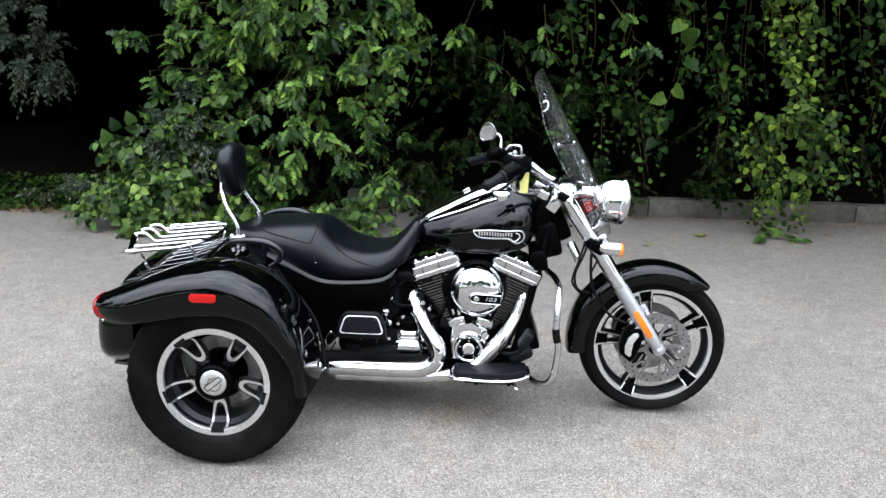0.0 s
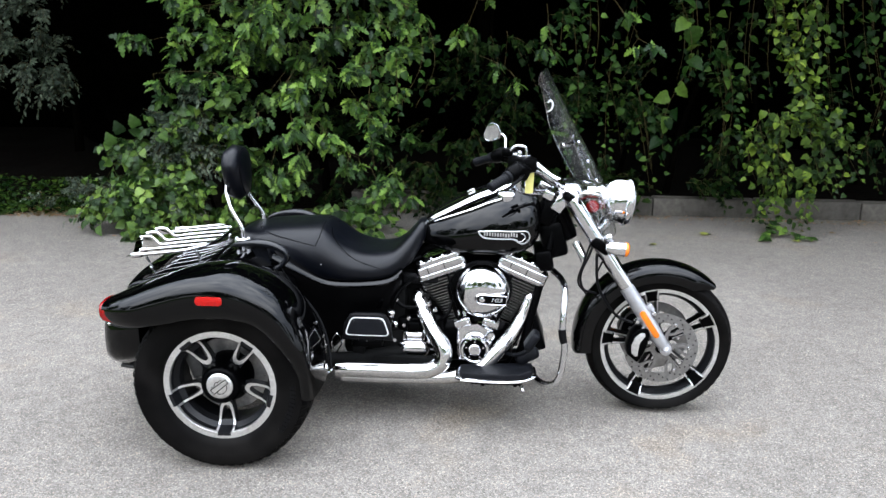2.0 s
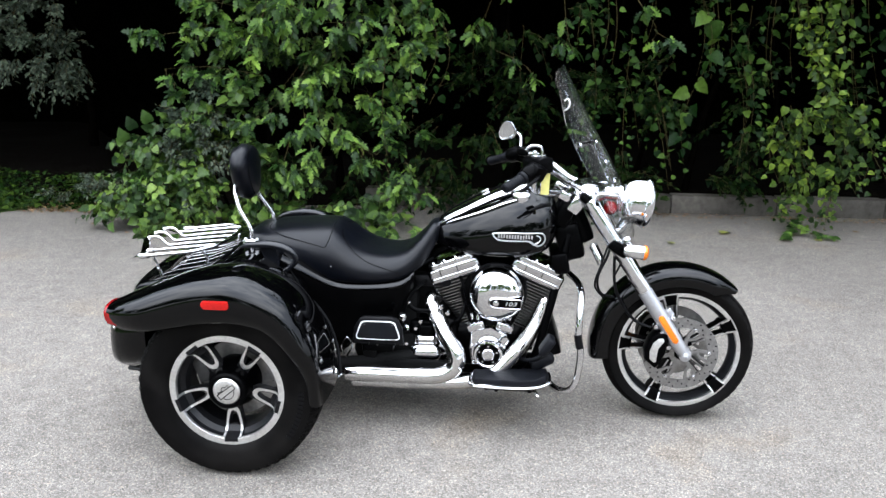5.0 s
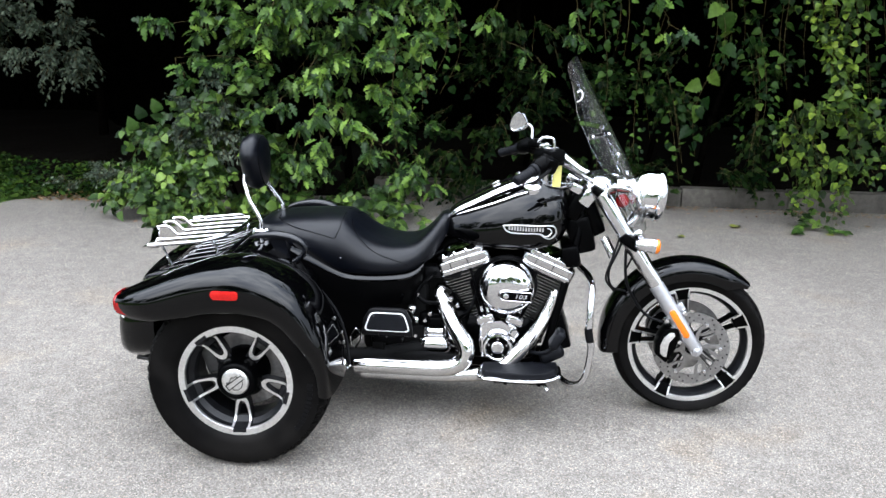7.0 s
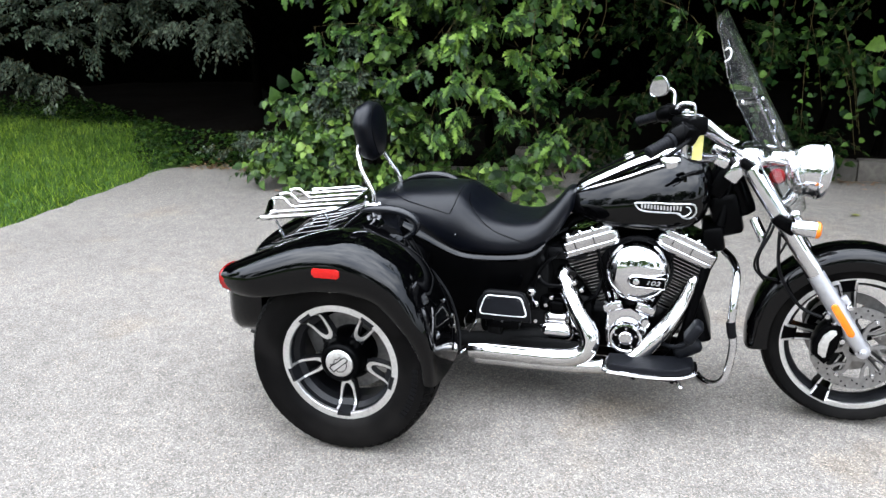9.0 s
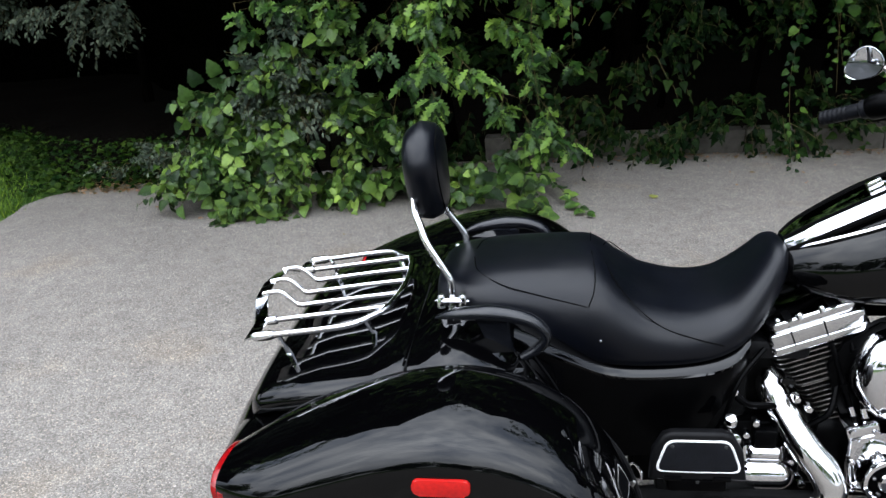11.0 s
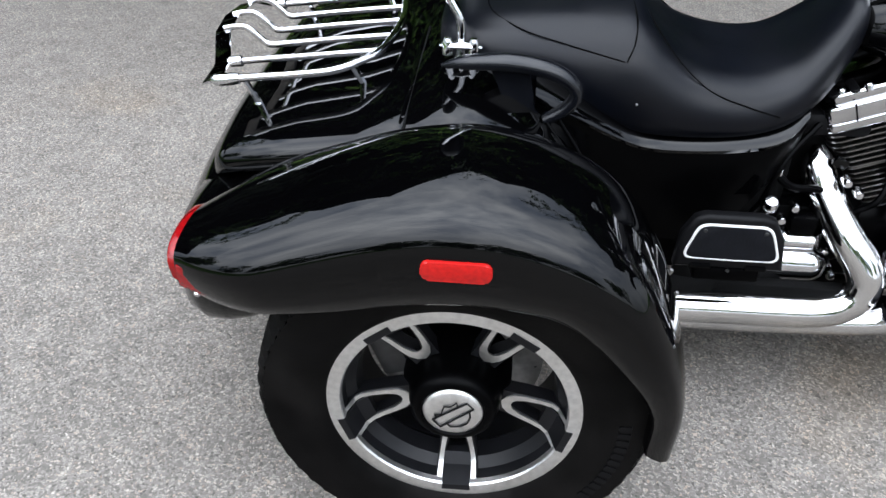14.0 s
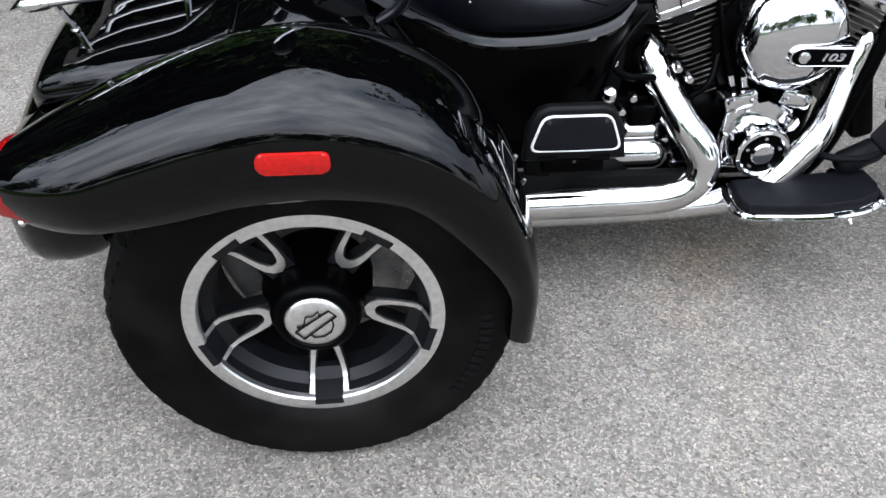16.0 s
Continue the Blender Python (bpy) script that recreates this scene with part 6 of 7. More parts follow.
box(bm, (0.62, 0.14, 0.06), (0.80, 0, 0.20), (0, 0, 0), 0.02)
eput(part("crankcase", bm, SATIN, engine, "black crankcase"))


def cylinder(foot, top, name):
    """A finned barrel with its head and chrome rocker box, leaning from foot to top."""
    foot, top = Vector(foot), Vector(top)
    ax = (top - foot).normalized()
    side = V(0, 1, 0)
    fwd = side.cross(ax).normalized()
    M = Matrix((( *fwd, 0), (*side, 0), (*ax, 0), (0, 0, 0, 1))).transposed()
    M.translation = foot
    cy = node(name, foot, engine)
    cy.matrix_parent_inverse = EB
    B = Matrix.Translation(-foot)
    L = (top - foot).length

    def put(ob):
        ob.matrix_parent_inverse = B
        return ob
    bm = BM()
    plate(bm, rounded(0.086, 0.13, 0.03, 4), L * 0.84, M @ Matrix.Translation((0, 0, L * 0.42)))
    put(part("barrel", bm, MATT, cy, "black cylinder barrel"))
    n = 17
    for k in range(n):
        t = 0.10 + 0.70 * k / (n - 1)
        big = 0.112 + (0.092 if k > 12 else 0.006 * k)
        wid = 0.165 + (0.025 if k > 8 else 0)
        bm = BM()
        plate(bm, rounded(big, wid, 0.022, 3), 0.0034, M @ Matrix.Translation((0, 0, L * t)))
        put(part("cooling_fin", bm, FIN, cy))
    for nm, w, d, z, h in (("rocker_base", 0.220, 0.215, 0.845, 0.024), ("rocker_box", 0.220, 0.214, 0.935, 0.038), ("rocker_cover", 0.196, 0.195, 1.022, 0.030)):
        bm = BM()
        plate(bm, rounded(w, d, 0.025, 4), h, M @ Matrix.Translation((0, 0, L * z)), 0.007, 3)
        put(part(nm, bm, ROCKER, cy, "chrome " + nm.replace("_", " ")))
    bm = BM()
    for x, y in ((-0.07, -0.085), (0.07, -0.085), (-0.024, -0.090), (0.024, -0.090), (-0.07, 0.085), (0.07, 0.085)):
        lathe(bm, [(0.0, 0.012), (0.006, 0.011), (0.009, 0.006), (0.010, -0.004)], M @ V(x, y, L * 1.062), ax, 10)
    put(part("rocker_bolt", bm, CHROME, cy))
    bm = BM()
    for z, w in ((0.889, 0.198), (0.984, 0.178)):
        plate(bm, rounded(w, 0.206, 0.022, 4), 0.006, M @ Matrix.Translation((0, 0, L * z)))
    for x in (-0.052, 0.018):
        plate(bm, [(-0.0016, -0.019), (0.0016, -0.019), (0.0016, 0.019), (-0.0016, 0.019)], 0.0024, M @ Matrix.Translation((x, -0.1073, L * 0.935)) @ Matrix.Rotation(math.pi / 2, 4, "X"))
    for x in (-0.085, -0.047, 0.047, 0.085):
        plate(bm, rounded(0.016, 0.05, 0.006, 3), 0.006, M @ Matrix.Translation((x, -0.075, L * 1.022 + 0.0145)), 0.001, 1)
    put(part("rocker_gasket", bm, MATT, cy, "black gaskets between the rocker covers"))
    return cy


cylinder((0.836, 0, 0.380), (0.738, 0, 0.645), "rear_cylinder")
cylinder((0.976, 0, 0.380), (1.086, 0, 0.640), "front_cylinder")
for a, b in (((0.835, -0.135, 0.415), (0.775, -0.105, 0.60)), ((0.855, -0.145, 0.415), (0.815, -0.105, 0.60)), ((0.945, -0.145, 0.415), (0.995, -0.105, 0.60)), ((0.965, -0.135, 0.415), (1.035, -0.105, 0.60))):
    bm = BM()
    tube(bm, [a, b], 0.0058, 10, 1)
    for t in (0.06, 0.45):
        p = Vector(a).lerp(Vector(b), t)
        lathe(bm, [(0.006, -0.010), (0.009, -0.009), (0.009, 0.009), (0.006, 0.010)], p, Vector(b) - Vector(a), 12)
    eput(part("pushrod_tube", bm, SATIN, engine, "black pushrod tube"))
    bm = BM()
    tube(bm, [a, Vector(a).lerp(Vector(b), 0.22)], 0.0075, 10, 1)
    eput(part("pushrod_collar", bm, CHROME, engine, "chrome pushrod collar"))
# tappet blocks
for x in (0.842, 0.955):
    bm = BM()
    box(bm, (0.070, 0.055, 0.034), (x, -0.140, 0.412), (0, -18 if x < 0.9 else 18, 0), 0.008)
    for dx in (-0.024, 0.024):
        lathe(bm, [(0.0, 0.008), (0.006, 0.007), (0.008, 0.0)], (x + dx, -0.168, 0.415), (0, -1, 0), 10)
    eput(part("tappet_block", bm, CHROME, engine))

# black backing plate between the cylinders, and the frame's backbone under the tank
bm = BM()
plate(bm, [(0.802, 0.600), (0.772, 0.545), (0.792, 0.47), (0.815, 0.40), (0.985, 0.40), (1.012, 0.465), (1.032, 0.525), (1.028, 0.600), (0.97, 0.648), (0.87, 0.648)][::-1], 0.014, Matrix.Translation((0, -0.103, 0)) @ SIDE, 0.004, 2)
eput(part("backing_plate", bm, SATIN, engine, "black air cleaner backing plate"))
bm = BM()
box(bm, (0.30, 0.07, 0.12), (0.915, 0.02, 0.672), (0, 0, 0), 0.02, 2)
eput(part("top_mount", bm, SATIN, engine, "black upper engine mount"))

# air cleaner
bm = BM()
C = V(0.919, -0.095, 0.541)
R = 0.110
lathe(bm, [(R * 0.96, 0.0), (R, 0.006), (R, 0.042), (R * 0.985, 0.056), (R * 0.93, 0.074), (R * 0.82, 0.088), (R * 0.62, 0.099), (R * 0.35, 0.106), (0.0, 0.108)], C, (0, -1, 0), 64)
eput(part("air_cleaner", bm, CHROME, engine, "round chrome air cleaner cover", 50))
bm = BM()
tube(bm, [C + V(R * 1.03 * math.cos(a), -0.002, R * 1.03 * math.sin(a)) for a in (2 * math.pi * k / 48 for k in range(49))], 0.008, 6, 1)
eput(part("air_filter_rim", bm, MATT, engine, "black filter rim"))
# long shelf rising out of the cover, cut off square in front, with the displacement badge let into it
bm = BM()
m = at_side(0.963, -0.205, 0.527) @ Matrix.Rotation(radians(-2), 4, "Z")


def arm(e, end):
    """Outline of the shelf: round behind, square in front."""
    pts = [(end, -0.023 - e), (end, 0.023 + e)]
    for k in range(13):
        a = radians(90 + 15 * k)
        pts.append((-0.046 + (0.023 + e) * 1.25 * math.cos(a), (0.023 + e) * math.sin(a)))
    return pts


loft(bm, [[m @ V(x, y, z) for x, y in arm(e, end)] for z, e, end in ((-0.085, 0.016, 0.040), (-0.045, 0.010, 0.046), (-0.015, 0.004, 0.052), (-0.004, 0.000, 0.054), (0.002, -0.003, 0.053), (0.0022, -0.005, 0.052))])
tube(bm, [m @ V(x, y, 0.004) for x, y in [(0.051, 0.018)] + arm(-0.005, 0.051)[2:] + [(0.051, -0.018)]], 0.0026, 6, 1)
eput(part("badge_surround", bm, CHROME, engine, "chrome shelf on the air cleaner", 35))
bm = BM()
plate(bm, arm(-0.006, 0.0515)[::-1], 0.012, m, 0.002, 2)
eput(part("badge_plate", bm, SATIN, engine, "black badge plate on the air cleaner"))
bm = BM()
lathe(bm, [(0.0, 0.006), (0.006, 0.006), (0.011, 0.004), (0.0125, 0.0), (0.0125, -0.01)], (0.919, -0.212, 0.5285), (0, -1, 0), 20)
eput(part("cover_bolt", bm, CHROME, engine))
cu = bpy.data.curves.new("displacement_number", "FONT")
cu.body, cu.size, cu.extrude, cu.align_x, cu.align_y, cu.shear = "103", 0.031, 0.0014, "CENTER", "CENTER", 0.25
tmp = new("number_source", cu)
dg = bpy.context.evaluated_depsgraph_get()
me = bpy.data.meshes.new_from_object(tmp.evaluated_get(dg))
bpy.data.objects.remove(tmp)
bm = BM()
bm.from_mesh(me)
bmesh.ops.transform(bm, matrix=m @ Matrix.Translation((0.011, 0, 0.0075)) @ Matrix.Diagonal((1.05, 0.70, 1, 1)), verts=bm.verts)
eput(part("displacement_number", bm, GREY, engine, "raised silver number 103"))

# cam cover
bm = BM()
cov = [(0.822, 0.405), (0.872, 0.412), (0.90, 0.395), (0.935, 0.400), (0.965, 0.385), (0.970, 0.352), (0.950, 0.325), (0.948, 0.285), (0.925, 0.252), (0.89, 0.243), (0.845, 0.246), (0.822, 0.27), (0.815, 0.33)]
plate(bm, cov, 0.075, Matrix.Translation((0, -0.118, 0)) @ SIDE, 0.012, 3)
eput(part("cam_cover", bm, CHROME, engine, "chrome cam cover"))
bm = BM()
lathe(bm, [(0.060, -0.035), (0.058, 0.016), (0.055, 0.023), (0.048, 0.025), (0.044, 0.020), (0.044, -0.03)], (0.894, -0.185, 0.312), (0, -1, 0), 48, True)
eput(part("timer_ring", bm, CHROME, engine, "chrome timer cover ring"))
bm = BM()
lathe(bm, [(0.0445, 0.0), (0.0445, 0.016), (0.022, 0.017), (0.0, 0.017)], (0.894, -0.185, 0.312), (0, -1, 0), 40)
eput(part("timer_cover", bm, SATIN, engine, "black timer cover"))
bm = BM()
lathe(bm, [(0.0, 0.026), (0.021, 0.025), (0.025, 0.021), (0.026, 0.0)], (0.894, -0.185, 0.312), (0, -1, 0), 32)
for k in range(5):
    a = radians(90 + 72 * k)
    lathe(bm, [(0.0, 0.023), (0.004, 0.022), (0.0055, 0.017)], (0.894 + 0.036 * math.cos(a), -0.185, 0.312 + 0.036 * math.sin(a)), (0, -1, 0), 10)
eput(part("timer_bolt", bm, CHROME, engine))
bm = BM()
for x, z in ((0.832, 0.392), (0.86, 0.395), (0.955, 0.372), (0.945, 0.268), (0.835, 0.262), (0.826, 0.33)):
    lathe(bm, [(0.0, 0.008), (0.006, 0.007), (0.008, 0.0)], (x, -0.1565, z), (0, -1, 0), 10)
lathe(bm, [(0.0, 0.03), (0.016, 0.028), (0.018, 0.02), (0.018, 0.0)], (0.950, -0.15, 0.362), (0.3, -1, 0), 6)
eput(part("cover_bolt", bm, CHROME, engine))
# transmission cover with stepped ribs
bm = BM()
for w, h, z, y, round_ in ((0.088, 0.044, 0.347, -0.168, 0.30), (0.132, 0.074, 0.294, -0.184, 0.46)):
    steps = []
    for back_, inset in ((0.070, 0.0), (0.022, 0.0), (0.012, 0.18), (0.005, 0.45), (0.001, 0.75), (0.0, 0.95)):
        cut = inset * h * 0.48
        steps.append([V(0.644 + x, y + back_, z + q) for x, q in rounded(w - 2 * cut, h - 2 * cut, (h - 2 * cut) * round_, 6)])
    loft(bm, steps)
box(bm, (0.094, 0.06, 0.09), (0.642, -0.125, 0.322), (0, 0, 0), 0.008)
eput(part("gearbox_cover", bm, CHROME, engine, "ribbed chrome gearbox cover"))
bm = BM()
box(bm, (0.16, 0.06, 0.17), (0.65, -0.105, 0.335), (0, 0, 0), 0.02)
box(bm, (0.052, 0.06, 0.042), (0.643, -0.135, 0.388), (0, 0, 0), 0.008)
eput(part("gearbox_case", bm, SATIN, engine, "black gearbox case"))
bm = BM()
for x, z in ((0.602, 0.391), (0.621, 0.421), (0.553, 0.257), (0.558, 0.290), (0.718, 0.286), (0.730, 0.264), (0.702, 0.322), (0.571, 0.499), (0.703, 0.483), (0.730, 0.459), (0.565, 0.325)):
    lathe(bm, [(0.0, 0.014), (0.007, 0.013), (0.0095, 0.009), (0.0095, -0.01)], (x, -0.142, z), (0, -1, 0), 10)
eput(part("case_bolt", bm, CHROME, engine))
bm = BM()
lathe(bm, [(0.0, 0.019), (0.011, 0.017), (0.016, 0.010), (0.017, 0.0), (0.011, -0.010), (0.010, -0.05)], (0.555, -0.195, 0.452), (0, -0.5, 1), 24)
lathe(bm, [(0.0, 0.014), (0.011, 0.012), (0.013, 0.0), (0.013, -0.02)], (0.570, -0.185, 0.405), (0, -1, 0.3), 16)
eput(part("oil_filler", bm, CHROME, engine, "chrome oil filler cap"))
# oil lines, coil bracket and hoses in the dark gap behind the rear cylinder
bm = BM()
tube(bm, [(0.56, -0.13, 0.50), (0.60, -0.15, 0.47), (0.66, -0.14, 0.46), (0.70, -0.12, 0.42)], 0.008, 8)
tube(bm, [(0.52, -0.14, 0.36), (0.55, -0.16, 0.44), (0.58, -0.15, 0.53), (0.64, -0.10, 0.58)], 0.006, 8)
tube(bm, [(0.74, -0.12, 0.40), (0.78, -0.13, 0.44), (0.80, -0.10, 0.50)], 0.007, 8)
tube(bm, [(0.66, -0.06, 0.66), (0.58, -0.12, 0.62), (0.55, -0.13, 0.54), (0.47, -0.17, 0.48)], 0.010, 8)
eput(part("hose", bm, SATIN, engine, "black hoses"))
bm = BM()
plate(bm, [(0.0, 0.0), (0.035, 0.004), (0.045, 0.040), (0.036, 0.045), (0.02, 0.02)], 0.006, at_side(0.48, -0.19, 0.47))
box(bm, (0.03, 0.012, 0.02), (0.69, -0.12, 0.51), (0, 30, 0), 0.004)
box(bm, (0.025, 0.012, 0.018), (0.70, -0.12, 0.475), (0, -20, 0), 0.004)
eput(part("bracket", bm, GLOSS, engine))
bm = BM()
box(bm, (0.16, 0.10, 0.05), (0.66, -0.05, 0.575), (0, 0, 0), 0.015)
eput(part("coil_cover", bm, MATT, engine, "black coil cover"))

# ---- exhaust ----
exhaust = node("exhaust", (0.6, -0.2, 0.22), trike)
exhaust["label"] = "polished chrome two-into-one exhaust"
XB = Matrix.Translation((-0.6, 0.2, -0.22))


def xput(ob):
    ob.matrix_parent_inverse = XB
    return ob


bm = BM()
tube(bm, [(0.654, -0.080, 0.526), (0.656, -0.090, 0.506), (0.660, -0.100, 0.482), (0.680, -0.122, 0.440), (0.722, -0.172, 0.378), (0.759, -0.198, 0.330), (0.772, -0.208, 0.294), (0.760, -0.212, 0.256), (0.722, -0.214, 0.230), (0.66, -0.216, 0.221), (0.50, -0.222, 0.222), (0.335, -0.228, 0.224)], 0.0355, 20, 6, (0.35, 0.82, 0.95, 1, 1, 1, 1, 1, 1, 1, 1))
xput(part("rear_header", bm, PIPE, exhaust, "polished rear exhaust pipe"))
bm = BM()
tube(bm, [(1.116, -0.080, 0.526), (1.111, -0.082, 0.508), (1.100, -0.086, 0.475), (1.076, -0.102, 0.420), (1.043, -0.145, 0.374), (1.005, -0.185, 0.330), (0.953, -0.20, 0.268), (0.90, -0.205, 0.222), (0.82, -0.205, 0.200), (0.74, -0.205, 0.192), (0.60, -0.21, 0.190), (0.36, -0.22, 0.194)], 0.0300, 20, 6, (0.35, 0.82, 0.95, 1, 1, 1, 1, 1, 1, 1, 1))
xput(part("front_header", bm, PIPE, exhaust, "polished front exhaust pipe"))
bm = BM()
for x, y, z, r in ((0.84, -0.205, 0.207, 0.031), (0.36, -0.226, 0.224, 0.031)):
    lathe(bm, [(r - 0.003, -0.007), (r, -0.006), (r, 0.006), (r - 0.003, 0.007)], (x, y, z), (1, 0, 0) if z < 0.3 else (0.55, -0.4, -0.8), 24, True)
xput(part("clamp", bm, CHROME, exhaust))
bm = BM()
box(bm, (0.40, 0.03, 0.03), (0.56, -0.200, 0.263), (0, 0, 0), 0.008)
box(bm, (0.05, 0.03, 0.05), (0.425, -0.20, 0.295), (0, 0, 0), 0.004)
xput(part("exhaust_bracket", bm, WELL, exhaust))
bm = BM()
tube(bm, [(0.325, -0.235, 0.228), (0.30, -0.26, 0.215), (0.295, -0.30, 0.235), (0.282, -0.33, 0.31), (0.275, -0.34, 0.37)], 0.008, 8)
tube(bm, [(0.33, -0.25, 0.31), (0.325, -0.26, 0.35), (0.345, -0.26, 0.385), (0.365, -0.26, 0.35), (0.34, -0.25, 0.30)], 0.003, 6)
xput(part("body_stay", bm, CHROME, exhaust, "bright stay bar"))

# ---- folded passenger footboard ----
for s in (-1, 1):
    o = node("passenger_footboard", (0.47, s * 0.30, 0.40), trike)
    o["label"] = "black passenger footboard folded upright"
    OB = Matrix.Translation((-0.47, -s * 0.30, -0.40))
    m = Matrix.Translation((0.473, -0.285, 0.430)) @ Matrix.Rotation(radians(-6), 4, "X") @ SIDE
    body_out = [(-0.098, -0.055), (-0.092, 0.010), (-0.070, 0.046), (-0.05, 0.053), (0.05, 0.053), (0.072, 0.046), (0.092, 0.010), (0.100, -0.055)]
    inner = [(-0.083, -0.031), (-0.060, 0.034), (0.0, 0.034), (0.062, 0.034), (0.085, -0.031), (0.0, -0.032)]
    soft_line = []
    for i, (cx, cz) in enumerate(inner):
        c = Vector((cx, cz))
        p0, p1 = c + (Vector(inner[i - 1]) - c).normalized() * 0.016, c + (Vector(inner[(i + 1) % len(inner)]) - c).normalized() * 0.016
        soft_line += [tuple(p0.lerp(c, t).lerp(c.lerp(p1, t), t)) for t in (0, 0.25, 0.5, 0.75, 1)]
    inner = soft_line
    jobs = []
    bm = BM()
    plate(bm, body_out, 0.030, m, 0.008, 3)
    jobs.append(("board", bm, MATT, ""))
    bm = BM()
    plate(bm, inner, 0.006, m @ Matrix.Translation((0, 0, 0.016)), 0.002)
    jobs.append(("tread", bm, PAD, "ribbed rubber tread"))
    bm = BM()
    pts = [m @ V(x * 1.03, y * 1.04, 0.0165) for x, y in inner]
    tube(bm, pts + [pts[0]], 0.0028, 6, 1)
    jobs.append(("outline", bm, WHITE, "pale outline"))
    bm = BM()
    for x in (-0.05, 0.05):
        tube(bm, [m @ V(x - 0.018, -0.050, 0.012), m @ V(x + 0.018, -0.050, 0.012)], 0.007, 8, 1)
    box(bm, (0.12, 0.05, 0.03), tuple(m @ V(0, -0.065, -0.01)), (0, 0, 0), 0.006)
    jobs.append(("hinge", bm, SATIN, ""))
    bm = BM()
    for x, y in ((-0.052, 0.025), (0.055, 0.025), (0.0, -0.055)):
        lathe(bm, [(0.0, 0.003), (0.0035, 0.002), (0.004, 0.0)], m @ V(x, y, 0.019), (0, -1, 0), 8)
    jobs.append(("screw", bm, DARKMETAL, ""))
    for nm, b, mt, lb in jobs:
        if s > 0:
            b = mirrored(b)
        p = part(nm, b, mt, o, lb)
        p.matrix_parent_inverse = OB
    # rider's board
    o = node("rider_footboard", (1.0, s * 0.28, 0.24), trike)
    o["label"] = "rider footboard with rubber tread and chrome edge"
    OB = Matrix.Translation((-1.0, -s * 0.28, -0.24))
    outline = [(0.835, -0.205), (0.832, -0.270), (0.845, -0.300), (0.90, -0.308), (1.00, -0.312), (1.08, -0.305), (1.122, -0.288), (1.132, -0.260), (1.128, -0.205)]
    jobs = []

    def rise(x):
        return 0.0 if x < 1.06 else (x - 1.06) * 0.22
    bm = BM()
    rings_ = []
    for z, k in ((0.231, 0.985), (0.243, 0.985), (0.250, 0.965), (0.253, 0.93)):
        rings_.append([V(1.0 + (x - 1.0) * k, -0.26 + (y + 0.26) * k, z + rise(x)) for x, y in outline])
    loft(bm, rings_)
    jobs.append(("rubber_tread", bm, PAD, "dark rubber tread"))
    bm = BM()
    rings_ = []
    for z, k in ((0.216, 0.94), (0.218, 0.97), (0.229, 0.98), (0.2305, 0.94)):
        rings_.append([V(1.0 + (x - 1.0) * k, -0.26 + (y + 0.26) * k, z + rise(x)) for x, y in outline])
    loft(bm, rings_)
    lip = [V(1.0 + (x - 1.0) * 1.035, -0.26 + (y + 0.26) * 1.10, 0.2265 + rise(x)) for x, y in outline]
    tube(bm, lip, 0.0075, 8, 4)
    jobs.append(("chrome_edge", bm, CHROME, "chrome edge"))
    bm = BM()
    box(bm, (0.20, 0.10, 0.03), (0.98, -0.22, 0.206), (0, 0, 0), 0.008)
    for x in (0.93, 1.06):
        lathe(bm, [(0.0, 0.02), (0.008, 0.018), (0.009, 0.0)], (x, -0.25, 0.200), (0, 0, -1), 8)
    jobs.append(("support", bm, SATIN, ""))
    bm = BM()
    tube(bm, [(1.075, -0.25, 0.196), (1.085, -0.27, 0.185), (1.09, -0.275, 0.176)], 0.007, 8)
    jobs.append(("peg_feeler", bm, CHROME, ""))
    for nm, b, mt, lb in jobs:
        if s > 0:
            b = mirrored(b)
        p = part(nm, b, mt, o, lb)
        p.matrix_parent_inverse = OB
bm = BM()
tube(bm, [(1.00, -0.16, 0.29), (1.05, -0.22, 0.305), (1.09, -0.26, 0.33), (1.12, -0.28, 0.372)], 0.008, 8)
box(bm, (0.078, 0.075, 0.034), (1.118, -0.27, 0.388), (0, -58, 0), 0.012, 3)
box(bm, (0.10, 0.05, 0.05), (1.105, -0.20, 0.295), (0, -28, 0), 0.02, 3)
part("brake_pedal", bm, PAD, trike, "black rubber brake pedal")

# ---- frame and engine guard ----
bm = BM()
for s in (-1, 1):
    tube(bm, [(1.205, s * 0.03, 0.86), (1.185, s * 0.06, 0.72), (1.135, s * 0.10, 0.50), (1.085, s * 0.12, 0.30), (1.04, s * 0.12, 0.21), (0.98, s * 0.12, 0.185), (0.60, s * 0.12, 0.185), (0.45, s * 0.13, 0.22)], 0.017, 10, 5)
tube(bm, [(1.21, 0, 0.90), (1.05, 0, 0.70), (0.72, 0, 0.70), (0.60, 0, 0.60), (0.45, 0, 0.50)], 0.022, 10, 4)
lathe(bm, [(0.036, -0.10), (0.040, -0.08), (0.040, 0.08), (0.036, 0.10)], (1.225, 0, 0.83), (-0.45, 0, 1), 20)
box(bm, (0.07, 0.20, 0.09), (1.165, 0, 0.66), (0, -12, 0), 0.015)
box(bm, (0.10, 0.13, 0.15), (1.20, 0, 0.74), (0, -15, 0), 0.02)
box(bm, (0.05, 0.22, 0.16), (1.14, 0, 0.36), (0, -18, 0), 0.012)
part("frame", bm, SATIN, trike, "black tubular frame")
